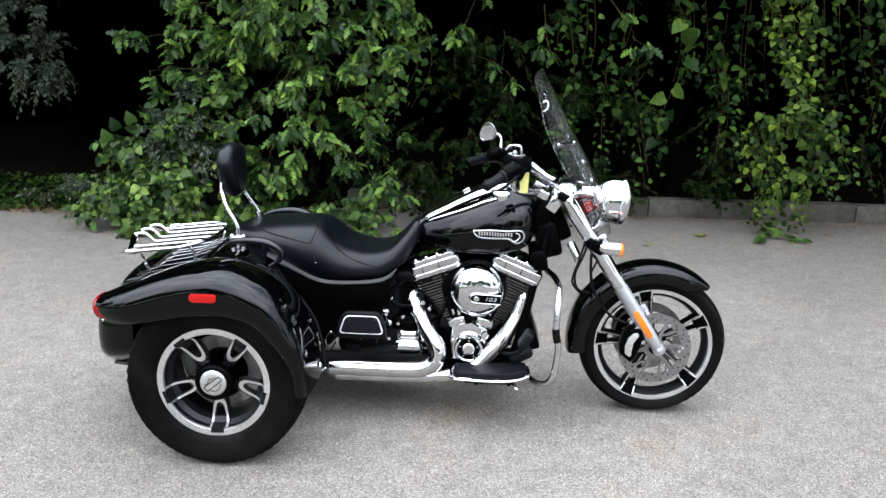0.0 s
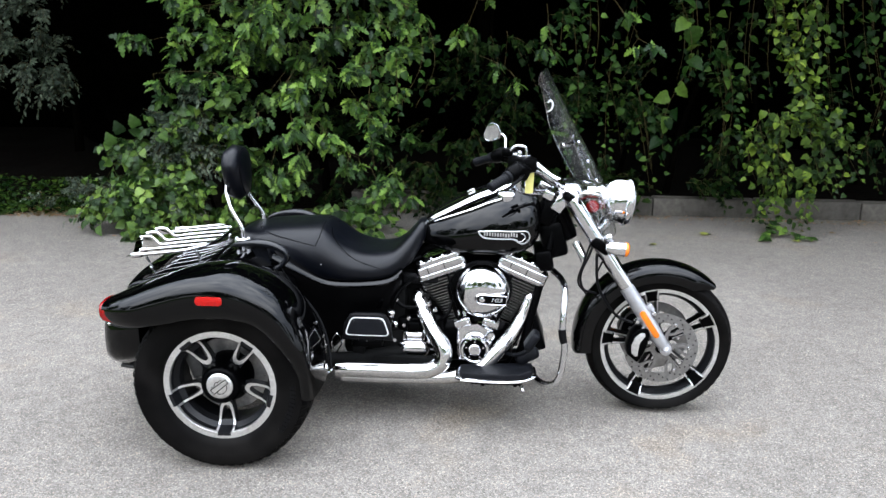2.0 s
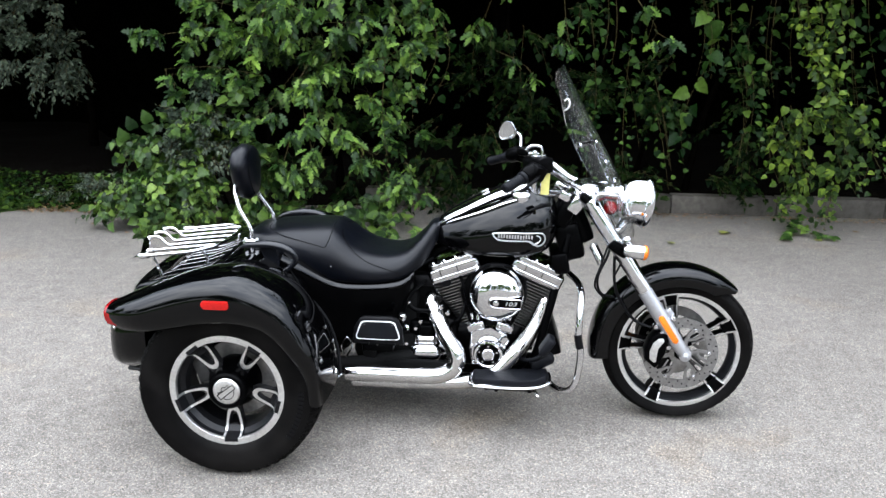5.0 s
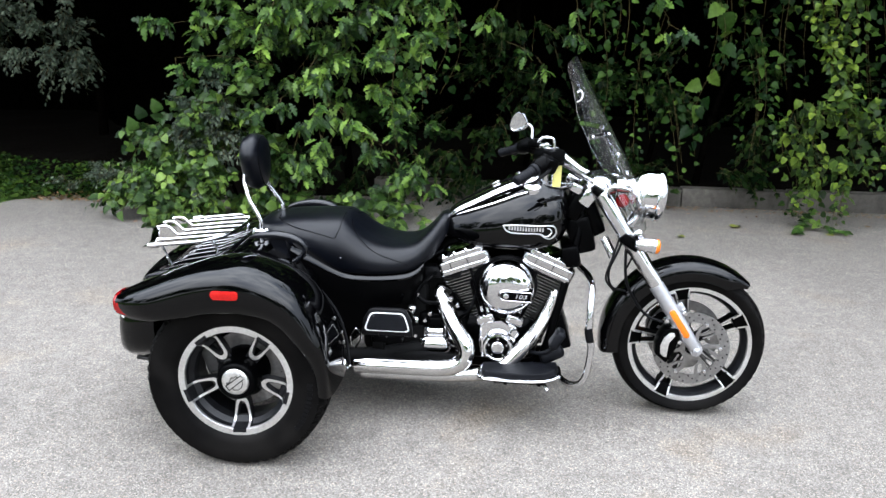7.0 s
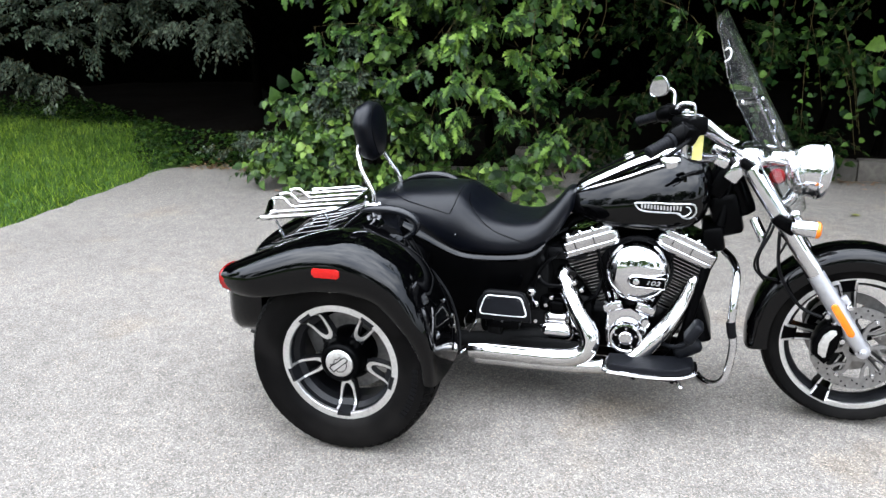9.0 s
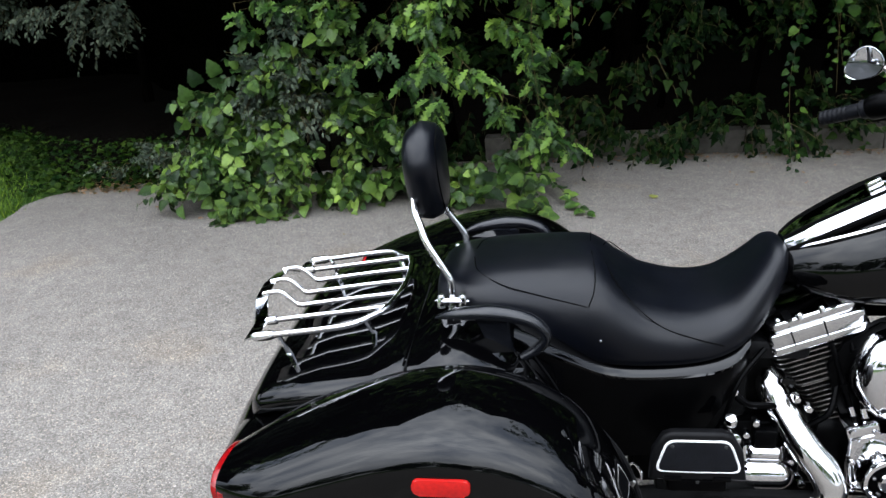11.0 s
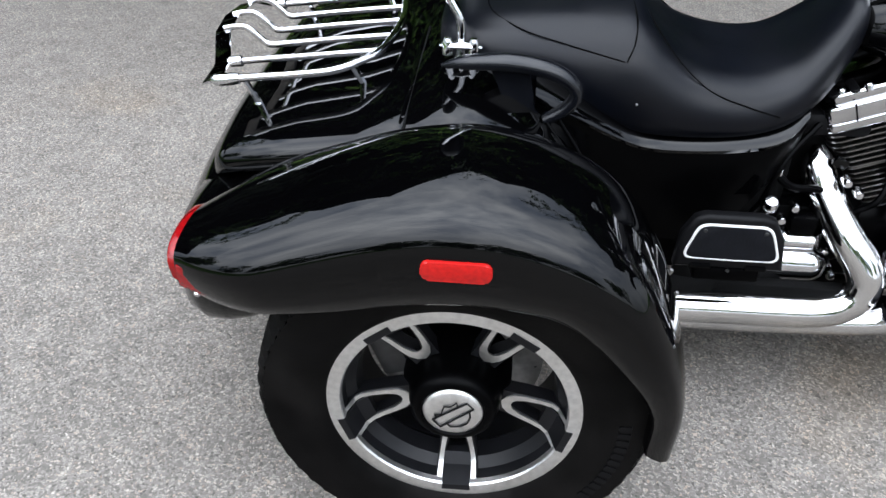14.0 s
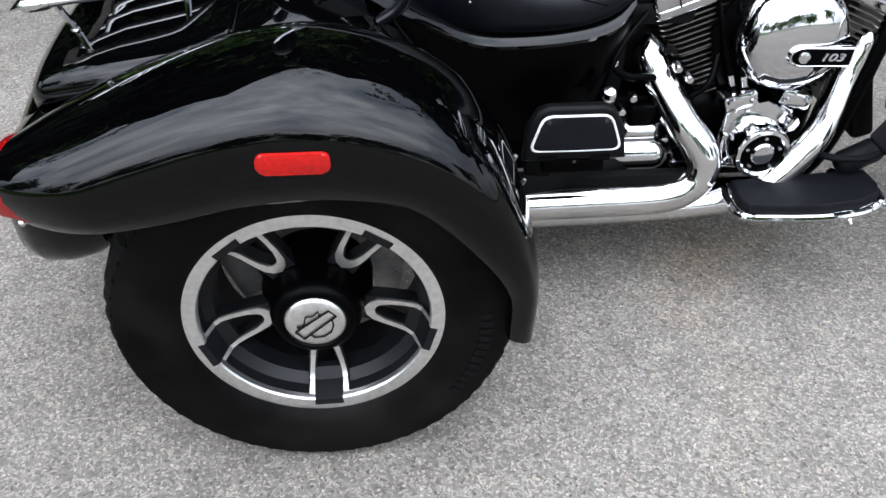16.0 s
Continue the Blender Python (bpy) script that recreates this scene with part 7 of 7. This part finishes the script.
guard_pts = [(1.205, -0.05, 0.610), (1.232, -0.14, 0.602), (1.240, -0.23, 0.582), (1.234, -0.285, 0.52), (1.232, -0.300, 0.43), (1.243, -0.298, 0.37), (1.238, -0.290, 0.29), (1.226, -0.284, 0.235), (1.200, -0.265, 0.203), (1.16, -0.22, 0.192), (1.12, -0.10, 0.190)]
bm = BM()
tube(bm, guard_pts, 0.0130, 14, 6)
guard = part("engine_guard", bm, CHROME, trike, "chrome engine guard bar")
bm = BM()
tube(bm, [(1.229, -0.300, 0.448), (1.234, -0.301, 0.415), (1.239, -0.300, 0.395)], 0.0150, 14, 4)
part("guard_sleeve", bm, MATT, guard, "black rubber sleeve")

# ---- fork, fender, headlamp ----
fork = node("front_fork", (1.668, 0, 0.314), trike)
fork["label"] = "silver front fork with chrome covers"
FB = Matrix.Translation((-1.668, 0, -0.314))


def fput(ob):
    ob.matrix_parent_inverse = FB
    return ob


TOP, AX = V(1.258, 0, 0.925), V(1.660, 0, 0.322)
DIR = (AX - TOP).normalized()
for s in (-1, 1):
    off = V(0, s * 0.118, 0)
    bm = BM()
    a, b = TOP + off, TOP + off + DIR * 0.43
    lathe(bm, [(0.0, 0.0), (0.027, 0.0), (0.030, 0.01), (0.030, 0.40), (0.028, 0.43), (0.0, 0.432)], a, DIR, 28)
    fput(part("fork_cover", bm, CHROME, fork, "chrome fork cover"))
    bm = BM()
    lathe(bm, [(0.025, 0.40), (0.0275, 0.405), (0.0285, 0.42), (0.0285, 0.60), (0.027, 0.66), (0.025, 0.70), (0.020, 0.735), (0.0, 0.745)], a, DIR, 28)
    fput(part("fork_slider", bm, SLIDER, fork, "silver cast fork slider"))
    bm = BM()
    lathe(bm, [(0.0, 0.034), (0.007, 0.033), (0.008, 0.026), (0.014, 0.024), (0.016, 0.014), (0.024, 0.012), (0.026, -0.02), (0.026, -0.03)], (1.668, s * 0.118, 0.312), (0, s, 0), 24)
    fput(part("axle_end", bm, SLIDER, fork, "silver axle end"))
    bm = BM()
    m = Matrix.Translation(TOP + off + DIR * 0.600 + V(0, -0.031, 0)) @ SIDE @ Matrix.Rotation(math.atan2(DIR.z, DIR.x), 4, "Z")
    plate(bm, rounded(0.128, 0.0235, 0.010, 5), 0.010, m, 0.003, 2)
    if s > 0:
        bmesh.ops.transform(bm, matrix=Matrix.Translation((0, 0.298, 0)), verts=bm.verts)
    fput(part("fork_reflector", bm, AMBER, fork, "amber reflector strip"))
    # caliper behind the leg
    bm = BM()
    m = at_side(1.548, s * 0.110, 0.338) @ Matrix.Rotation(radians(72), 4, "Z")
    plate(bm, [(-0.075, -0.028), (-0.055, 0.022), (-0.02, 0.036), (0.03, 0.036), (0.062, 0.020), (0.078, -0.02), (0.05, -0.038), (0.0, -0.030), (-0.05, -0.040)], 0.07, m, 0.010, 2)
    fput(part("brake_caliper", bm, SATIN, fork, "black front brake caliper"))
    bm = BM()
    plate(bm, [(-0.050, -0.012), (-0.042, 0.008), (-0.012, 0.020), (0.025, 0.019), (0.050, 0.006), (0.056, -0.010), (0.045, -0.018), (0.01, -0.006), (-0.03, -0.014), (-0.044, -0.020)], 0.004, m @ Matrix.Translation((0, 0, 0.037 if s < 0 else -0.037)), 0.001)
    fput(part("caliper_plate", bm, ALU, fork, "bright caliper face plate"))
    bm = BM()
    for q in ((1.585, 0.43), (1.57, 0.40), (1.612, 0.465), (1.600, 0.345), (1.545, 0.43)):
        lathe(bm, [(0.0, 0.012), (0.008, 0.011), (0.011, 0.006), (0.011, -0.02)], (q[0], s * 0.125, q[1]), (0, s, 0), 12)
    fput(part("caliper_bolt", bm, CHROME, fork))
    # fender bracket and extra chrome lug
    bm = BM()
    box(bm, (0.042, 0.02, 0.026), (1.600, s * 0.100, 0.478), (0, 55, 0), 0.006)
    fput(part("fender_stay", bm, SLIDER, fork))
# lower and upper clamps
bm = BM()
box(bm, (0.085, 0.31, 0.045), tuple(TOP + DIR * 0.22), (0, 33, 0), 0.012)
box(bm, (0.08, 0.29, 0.035), tuple(TOP + DIR * 0.005), (0, 33, 0), 0.012)
fput(part("fork_clamp", bm, SATIN, fork, "black fork clamp"))

bm = BM()
rings = []
NA = 30
for k in range(NA + 1):
    a = radians(52 + (186 - 52) * k / NA)
    r = 0.338 + 0.012 * math.sin(math.pi * k / NA) + (0.018 * (k / NA) ** 2)
    wid = 0.082 - 0.020 * max(0, (3 - k) / 3) + 0.006 * (k / NA)
    ring = []
    for f, dr in ((-1.0, -0.070), (-1.015, -0.045), (-0.985, -0.026), (-0.88, -0.010), (-0.65, -0.001), (-0.3, 0.003), (0, 0.004), (0.3, 0.003), (0.65, -0.001), (0.88, -0.010), (0.985, -0.026), (1.015, -0.045), (1.0, -0.070)):
        if k < 3:
            dr = dr * (0.3 + 0.7 * k / 3)
        ring.append(V(FA.x + (r + dr) * math.cos(a), wid * f, FA.z + (r + dr) * math.sin(a)))
    rings.append(ring)
made = [[bm.verts.new(p) for p in r] for r in rings]
skin(bm, made, False)
bmesh.ops.recalc_face_normals(bm, faces=bm.faces)
bmesh.ops.solidify(bm, geom=bm.faces[:], thickness=0.003)
part("front_fender", bm, GLOSS, trike, "glossy black front fender", 60)

lamp = node("headlamp", (1.45, 0, 0.90), trike)
lamp["label"] = "large round chrome headlamp"
LB = Matrix.Translation((-1.45, 0, -0.90))
HAX = V(1, 0, -0.10).normalized()


def lput(ob):
    ob.matrix_parent_inverse = LB
    return ob


bm = BM()
lathe(bm, [(0.0, -0.060), (0.030, -0.058), (0.058, -0.048), (0.080, -0.030), (0.091, -0.006), (0.094, 0.022), (0.0945, 0.040)], (1.438, 0, 0.902), HAX, 48)
lput(part("bucket", bm, CHROME, lamp, "chrome headlamp shell", 60))
bm = BM()
lathe(bm, [(0.0945, 0.038), (0.0995, 0.042), (0.1005, 0.052), (0.098, 0.064), (0.091, 0.070), (0.088, 0.066)], (1.438, 0, 0.902), HAX, 48)
lput(part("trim_ring", bm, CHROME, lamp, "chrome trim ring", 60))
bm = BM()
lathe(bm, [(0.090, 0.064), (0.07, 0.076), (0.04, 0.083), (0.0, 0.086)], (1.438, 0, 0.902), HAX, 40)
lput(part("lens", bm, LENS, lamp, "clear headlamp lens", 70))
bm = BM()
tube(bm, [(1.42, 0, 0.83), (1.40, 0, 0.79), (1.37, 0, 0.77)], 0.022, 12)
tube(bm, [(1.40, 0, 0.93), (1.34, 0, 0.93), (1.28, 0, 0.92)], 0.030, 12)
lput(part("mount", bm, CHROME, lamp))
bm = BM()
lathe(bm, [(0.0, 0.014), (0.018, 0.012), (0.026, 0.0), (0.028, -0.02)], (1.352, -0.05, 0.880), (0, -1, 0.1), 24)
part("horn_lamp", bm, LAMP, trike, "dark red lens behind the screen")
# fork shroud and riser cover
bm = BM()
loft(bm, [[V(1.262 + 0.075 * math.cos(a) * k, 0.115 * math.sin(a) * k, z) for a in (2 * math.pi * j / 28 for j in range(28))] for z, k in ((0.918, 0.96), (0.925, 1.0), (0.945, 0.99), (0.962, 0.90), (0.975, 0.72), (0.982, 0.45), (0.985, 0.1))])
part("riser_cover", bm, CHROME, trike, "domed chrome riser cover", 60)
bm = BM()
for s in (-1, 1):
    box(bm, (0.050, 0.03, 0.07), (1.215, s * 0.095, 0.900), (0, 33, 0), 0.010)
    box(bm, (0.055, 0.03, 0.035), (1.165, s * 0.09, 0.935), (0, 28, 0), 0.008)
part("fork_shroud", bm, CHROME, trike, "chrome fork shroud")
bm = BM()
box(bm, (0.06, 0.18, 0.11), (1.175, 0, 0.86), (0, 25, 0), 0.015)
part("neck_cover", bm, SATIN, trike, "black steering neck cover")
# turn signal
for s in (-1,):
    o = node("turn_signal", (1.44, s * 0.2, 0.745), trike)
    o["label"] = "chrome bullet turn signal with amber lens"
    OB = Matrix.Translation((-1.44, -s * 0.2, -0.745))
    bm = BM()
    lathe(bm, [(0.0, -0.050), (0.012, -0.047), (0.022, -0.034), (0.026, -0.012), (0.0275, 0.016), (0.0275, 0.026)], (1.438, s * 0.20, 0.748), (1, 0, -0.08), 28)
    tube(bm, [(1.425, s * 0.19, 0.752), (1.415, s * 0.155, 0.765), (1.405, s * 0.125, 0.775)], 0.013, 12)
    lathe(bm, [(0.0, 0.014), (0.011, 0.012), (0.014, 0.006), (0.014, -0.02)], (1.405, s * 0.165, 0.785), (0, s, 0.3), 16)
    p = part("housing", bm, CHROME, o)
    p.matrix_parent_inverse = OB
    bm = BM()
    lathe(bm, [(0.0275, 0.024), (0.0268, 0.036), (0.020, 0.042), (0.0, 0.045)], (1.438, s * 0.20, 0.748), (1, 0, -0.08), 28)
    p = part("lens", bm, AMBER, o, "amber lens")
    p.matrix_parent_inverse = OB
# brake hoses and cables
bm = BM()
tube(bm, [(1.36, -0.10, 0.76), (1.34, -0.12, 0.70), (1.31, -0.12, 0.62), (1.325, -0.11, 0.555), (1.38, -0.10, 0.535)], 0.005, 8)
tube(bm, [(1.375, -0.105, 0.76), (1.37, -0.12, 0.68), (1.38, -0.12, 0.58), (1.42, -0.11, 0.50), (1.47, -0.10, 0.44), (1.53, -0.115, 0.42)], 0.006, 8)
tube(bm, [(1.35, -0.08, 0.75), (1.325, -0.11, 0.68), (1.30, -0.12, 0.59), (1.34, -0.10, 0.53)], 0.004, 8)
tube(bm, [(1.39, -0.11, 0.755), (1.395, -0.125, 0.69), (1.37, -0.12, 0.62)], 0.004, 8)
part("brake_hose", bm, MATT, trike, "black brake hoses")
bm = BM()
tube(bm, [(1.29, -0.06, 0.735), (1.315, -0.08, 0.69), (1.325, -0.085, 0.665)], 0.017, 12)
box(bm, (0.03, 0.02, 0.03), (1.36, -0.12, 0.765), (0, 30, 0), 0.006)
part("horn", bm, CHROME, trike, "chrome horn trumpet")

# ---- windscreen ----
screen = node("windscreen", (1.3, 0, 0.9), trike)
screen["label"] = "tall clear windscreen with chrome brackets"
WB = Matrix.Translation((-1.3, 0, -0.9))
CENTRE = [(1.455, 0.78), (1.438, 0.86), (1.412, 0.94), (1.350, 1.06), (1.280, 1.18), (1.206, 1.315), (1.150, 1.42)]
HALF = [0.19, 0.215, 0.238, 0.248, 0.232, 0.180, 0.10]


def screen_at(t, f):
    """t runs up the screen, f across it from -1 to 1."""
    s = t * (len(CENTRE) - 1)
    k = min(int(s), len(CENTRE) - 2)
    u = s - k
    x = CENTRE[k][0] + (CENTRE[k + 1][0] - CENTRE[k][0]) * u
    z = CENTRE[k][1] + (CENTRE[k + 1][1] - CENTRE[k][1]) * u
    h = HALF[k] + (HALF[k + 1] - HALF[k]) * u if k < 5 else HALF[5] * (1 - (0.98 * u) ** 2.4) ** 0.5
    y = f * h
    return V(x - 1.85 * y * y, y, z)


def wput(ob):
    ob.matrix_parent_inverse = WB
    return ob


bm = BM()
grid = []
for i in range(25):
    t = i / 24
    tt = 1 - (1 - t) ** 1.15
    row = []
    for j in range(17):
        f = -1 + 2 * j / 16
        row.append(bm.verts.new(screen_at(min(1, tt), f)))
    grid.append(row)
skin(bm, grid, False)
bmesh.ops.recalc_face_normals(bm, faces=bm.faces)
bmesh.ops.solidify(bm, geom=bm.faces[:], thickness=0.003)
pane = wput(part("pane", bm, SCREEN, screen, "clear acrylic pane", 50))
pane.visible_shadow = False
bm = BM()
line = [screen_at(0.62, f) + V(-0.004, 0, 0) for f in (-0.99, -0.7, -0.35, 0, 0.35, 0.7, 0.99)]
loft(bm, [[p + V(-0.004, 0, -0.010), p + V(-0.004, 0, 0.010), p + V(0, 0, 0.010), p + V(0, 0, -0.010)] for p in spline(line, 3)])
wput(part("cross_strip", bm, CHROME, screen, "chrome strip across the pane"))
for s in (-1, 1):
    bm = BM()
    line = [screen_at(t, s * f) + V(-0.006, 0, 0) for t, f in ((0.62, 0.55), (0.52, 0.56), (0.42, 0.58), (0.32, 0.60), (0.22, 0.66))]
    loft(bm, [[p + V(-0.003, -0.013, 0), p + V(-0.003, 0.013, 0), p + V(0.001, 0.013, 0), p + V(0.001, -0.013, 0)] for p in spline(line, 3)])
    tube(bm, [screen_at(0.34, s * 0.6) + V(-0.008, 0, 0), V(1.31, s * 0.13, 0.95), V(1.285, s * 0.12, 0.93), V(1.275, s * 0.135, 0.88)], 0.008, 10, 4)
    wput(part("bracket", bm, CHROME, screen, "chrome screen bracket"))
    bm = BM()
    for t, f in ((0.62, 0.97), (0.62, 0.55), (0.52, 0.56), (0.42, 0.58), (0.32, 0.62)):
        lathe(bm, [(0.0, 0.006), (0.006, 0.005), (0.008, 0.0)], screen_at(t, s * f) + V(0.004, 0, 0), (1, 0, 0.5), 10)
    wput(part("screen_bolt", bm, CHROME, screen))
bm = BM()
cl = screen_at(0.80, -0.97)
tube(bm, [cl + V(-0.012, 0, 0.012), cl + V(-0.002, -0.01, 0.020), cl + V(0.006, -0.012, 0.008), cl + V(0.002, -0.01, -0.012), cl + V(-0.010, 0, -0.022)], 0.0028, 6)
wput(part("sticker_edge", bm, WHITE, screen, "curved white mark on the pane"))

# ---- handlebar ----
bars = node("handlebar", (1.22, 0, 1.0), trike)
bars["label"] = "chrome handlebar with black rubber grips"
HB = Matrix.Translation((-1.22, 0, -1.0))


def hput(ob):
    ob.matrix_parent_inverse = HB
    return ob


RG = [V(1.006, -0.348, 1.044), V(0.942, -0.407, 1.012)]     # near grip
LG = [V(0.950, 0.335, 1.020), V(0.868, 0.405, 0.985)]       # far grip
bm = BM()
tube(bm, [(0.948, -0.402, 1.015), (1.036, -0.317, 1.061), (1.075, -0.255, 1.062), (1.125, -0.18, 1.035), (1.205, -0.095, 0.975), (1.245, -0.04, 0.965), (1.245, 0.04, 0.965), (1.195, 0.095, 0.975), (1.10, 0.18, 1.035), (1.03, 0.255, 1.045), (0.984, 0.307, 1.034), (0.872, 0.402, 0.987)], 0.0125, 14, 5)
hput(part("bar", bm, CHROME, bars, "chrome handlebar tube"))
for g in (RG, LG):
    d = (g[1] - g[0]).normalized()
    bm = BM()
    L = (g[1] - g[0]).length
    prof = [(0.0, L + 0.006), (0.013, L + 0.005), (0.0185, L)]
    for k in range(6):
        prof += [(0.0185, L - 0.012 * k - 0.004), (0.0176, L - 0.012 * k - 0.006), (0.0185, L - 0.012 * k - 0.008)]
    prof += [(0.0185, 0.016), (0.024, 0.012), (0.024, 0.0), (0.013, -0.002)]
    lathe(bm, prof, g[0], d, 24)
    hput(part("grip", bm, PAD, bars, "black rubber grip", 30))
    bm = BM()
    lathe(bm, [(0.014, 0.0), (0.026, -0.002), (0.031, -0.012), (0.032, -0.050), (0.028, -0.072), (0.014, -0.076)], g[0], d, 20)
    box(bm, (0.055, 0.06, 0.056), tuple(g[0] - d * 0.045 + V(0.012, 0, 0)), (20, 15, 40), 0.012)
    hput(part("switch_housing", bm, SATIN, bars, "black switch housing"))
    bm = BM()
    a = g[0] - d * 0.02 + V(0.035, 0, 0.004)
    tube(bm, [a, a + d * 0.05 + V(0.030, 0, 0.004), a + d * 0.12 + V(0.028, 0, -0.006), g[1] + V(0.055, 0, -0.006)], 0.0075, 8, 4, (1.2, 1, 0.9, 1.1), (1.0, 0.6))
    hput(part("lever", bm, SATIN, bars, "black control lever"))
# near master cylinder with its bare chrome stem
bm = BM()
box(bm, (0.075, 0.095, 0.058), (1.056, -0.268, 1.078), (0, 0, 40), 0.012)
hput(part("master_cylinder", bm, SATIN, bars, "black brake master cylinder"))
bm = BM()
plate(bm, rounded(0.058, 0.036, 0.012, 4), 0.006, Matrix.Translation((1.058, -0.262, 1.110)) @ Matrix.Rotation(radians(40), 4, "Z"), 0.002)
hput(part("reservoir_lid", bm, CHROME, bars, "chrome reservoir lid"))
bm = BM()
tube(bm, [(1.012, -0.268, 1.128), (1.022, -0.270, 1.142), (1.036, -0.272, 1.147), (1.056, -0.275, 1.146), (1.067, -0.277, 1.138), (1.070, -0.278, 1.10), (1.067, -0.280, 1.050)], 0.0046, 10, 5)
lathe(bm, [(0.0, 0.010), (0.008, 0.009), (0.010, 0.004), (0.010, -0.004)], (1.045, -0.262, 1.118), (0, 0, 1), 14)
hput(part("stem", bm, CHROME, bars, "bent chrome stem"))
bm = BM()
tube(bm, [(1.062, -0.262, 1.050), (1.045, -0.245, 1.010), (1.052, -0.215, 0.972), (1.090, -0.170, 0.952), (1.140, -0.120, 0.945)], 0.0115, 12, 6)
tube(bm, [(1.085, -0.255, 1.046), (1.078, -0.225, 0.995), (1.10, -0.180, 0.968), (1.150, -0.120, 0.955)], 0.009, 10, 6)
hput(part("cable_guide", bm, CHROME, bars, "chrome cable guides curving to the tank"))
# clutch side block and mirror
bm = BM()
box(bm, (0.055, 0.065, 0.035), (1.02, 0.275, 1.05), (0, 0, -40), 0.010)
hput(part("clutch_perch", bm, SATIN, bars, "black clutch lever perch"))
mir = node("mirror", (0.94, 0.36, 1.12), bars)
mir.matrix_parent_inverse = HB
MB = Matrix.Translation((-0.94, -0.36, -1.12))
mm = Matrix.Translation((0.938, 0.362, 1.124)) @ along((-0.60, -0.72, -0.10)) @ Matrix.Rotation(radians(35), 4, "Z")
shape = [(0.050 * math.cos(a), 0.038 * math.sin(a) * (1 + 0.25 * math.cos(a))) for a in (2 * math.pi * k / 28 for k in range(28))]
bm = BM()
loft(bm, [[mm @ V(x * k, y * k, z) for x, y in shape] for z, k in ((0.0, 0.94), (0.002, 1.0), (-0.006, 1.02), (-0.014, 0.93), (-0.022, 0.7), (-0.026, 0.3))])
p = part("mirror_shell", bm, CHROME, mir, "chrome mirror shell", 50)
p.matrix_parent_inverse = MB
bm = BM()
plate(bm, [(x * 0.93, y * 0.93) for x, y in shape], 0.002, mm @ Matrix.Translation((0, 0, 0.0022)))
p = part("mirror_glass", bm, MIRROR, mir, "mirror glass")
p.matrix_parent_inverse = MB
bm = BM()
tube(bm, [(0.95, 0.375, 1.112), (0.975, 0.372, 1.118), (0.997, 0.365, 1.105), (1.000, 0.355, 1.075), (1.000, 0.33, 1.02)], 0.0062, 10, 5)
p = part("mirror_stem", bm, CHROME, mir, "curved chrome stem")
p.matrix_parent_inverse = MB

# ---- paper tag hanging from the brake lever ----
tag_thing = tagged(node("price_tag", (1.083, -0.275, 1.03)), "blank yellow card tag hanging on the brake side of the bar", "tag")
TB = Matrix.Translation((-1.092, 0.275, -1.03))
bm = BM()
plate(bm, rounded(0.030, 0.078, 0.003, 2), 0.0012, Matrix.Translation((1.094, -0.277, 1.010)) @ Matrix.Rotation(radians(10), 4, "Z") @ SIDE @ Matrix.Rotation(radians(-2), 4, "Z"))
p = part("card", bm, TAG, tag_thing)
p.matrix_parent_inverse = TB
bm = BM()
tube(bm, [(1.093, -0.277, 1.045), (1.090, -0.272, 1.060), (1.081, -0.268, 1.072)], 0.0012, 5)
p = part("string", bm, WHITE, tag_thing)
p.matrix_parent_inverse = TB
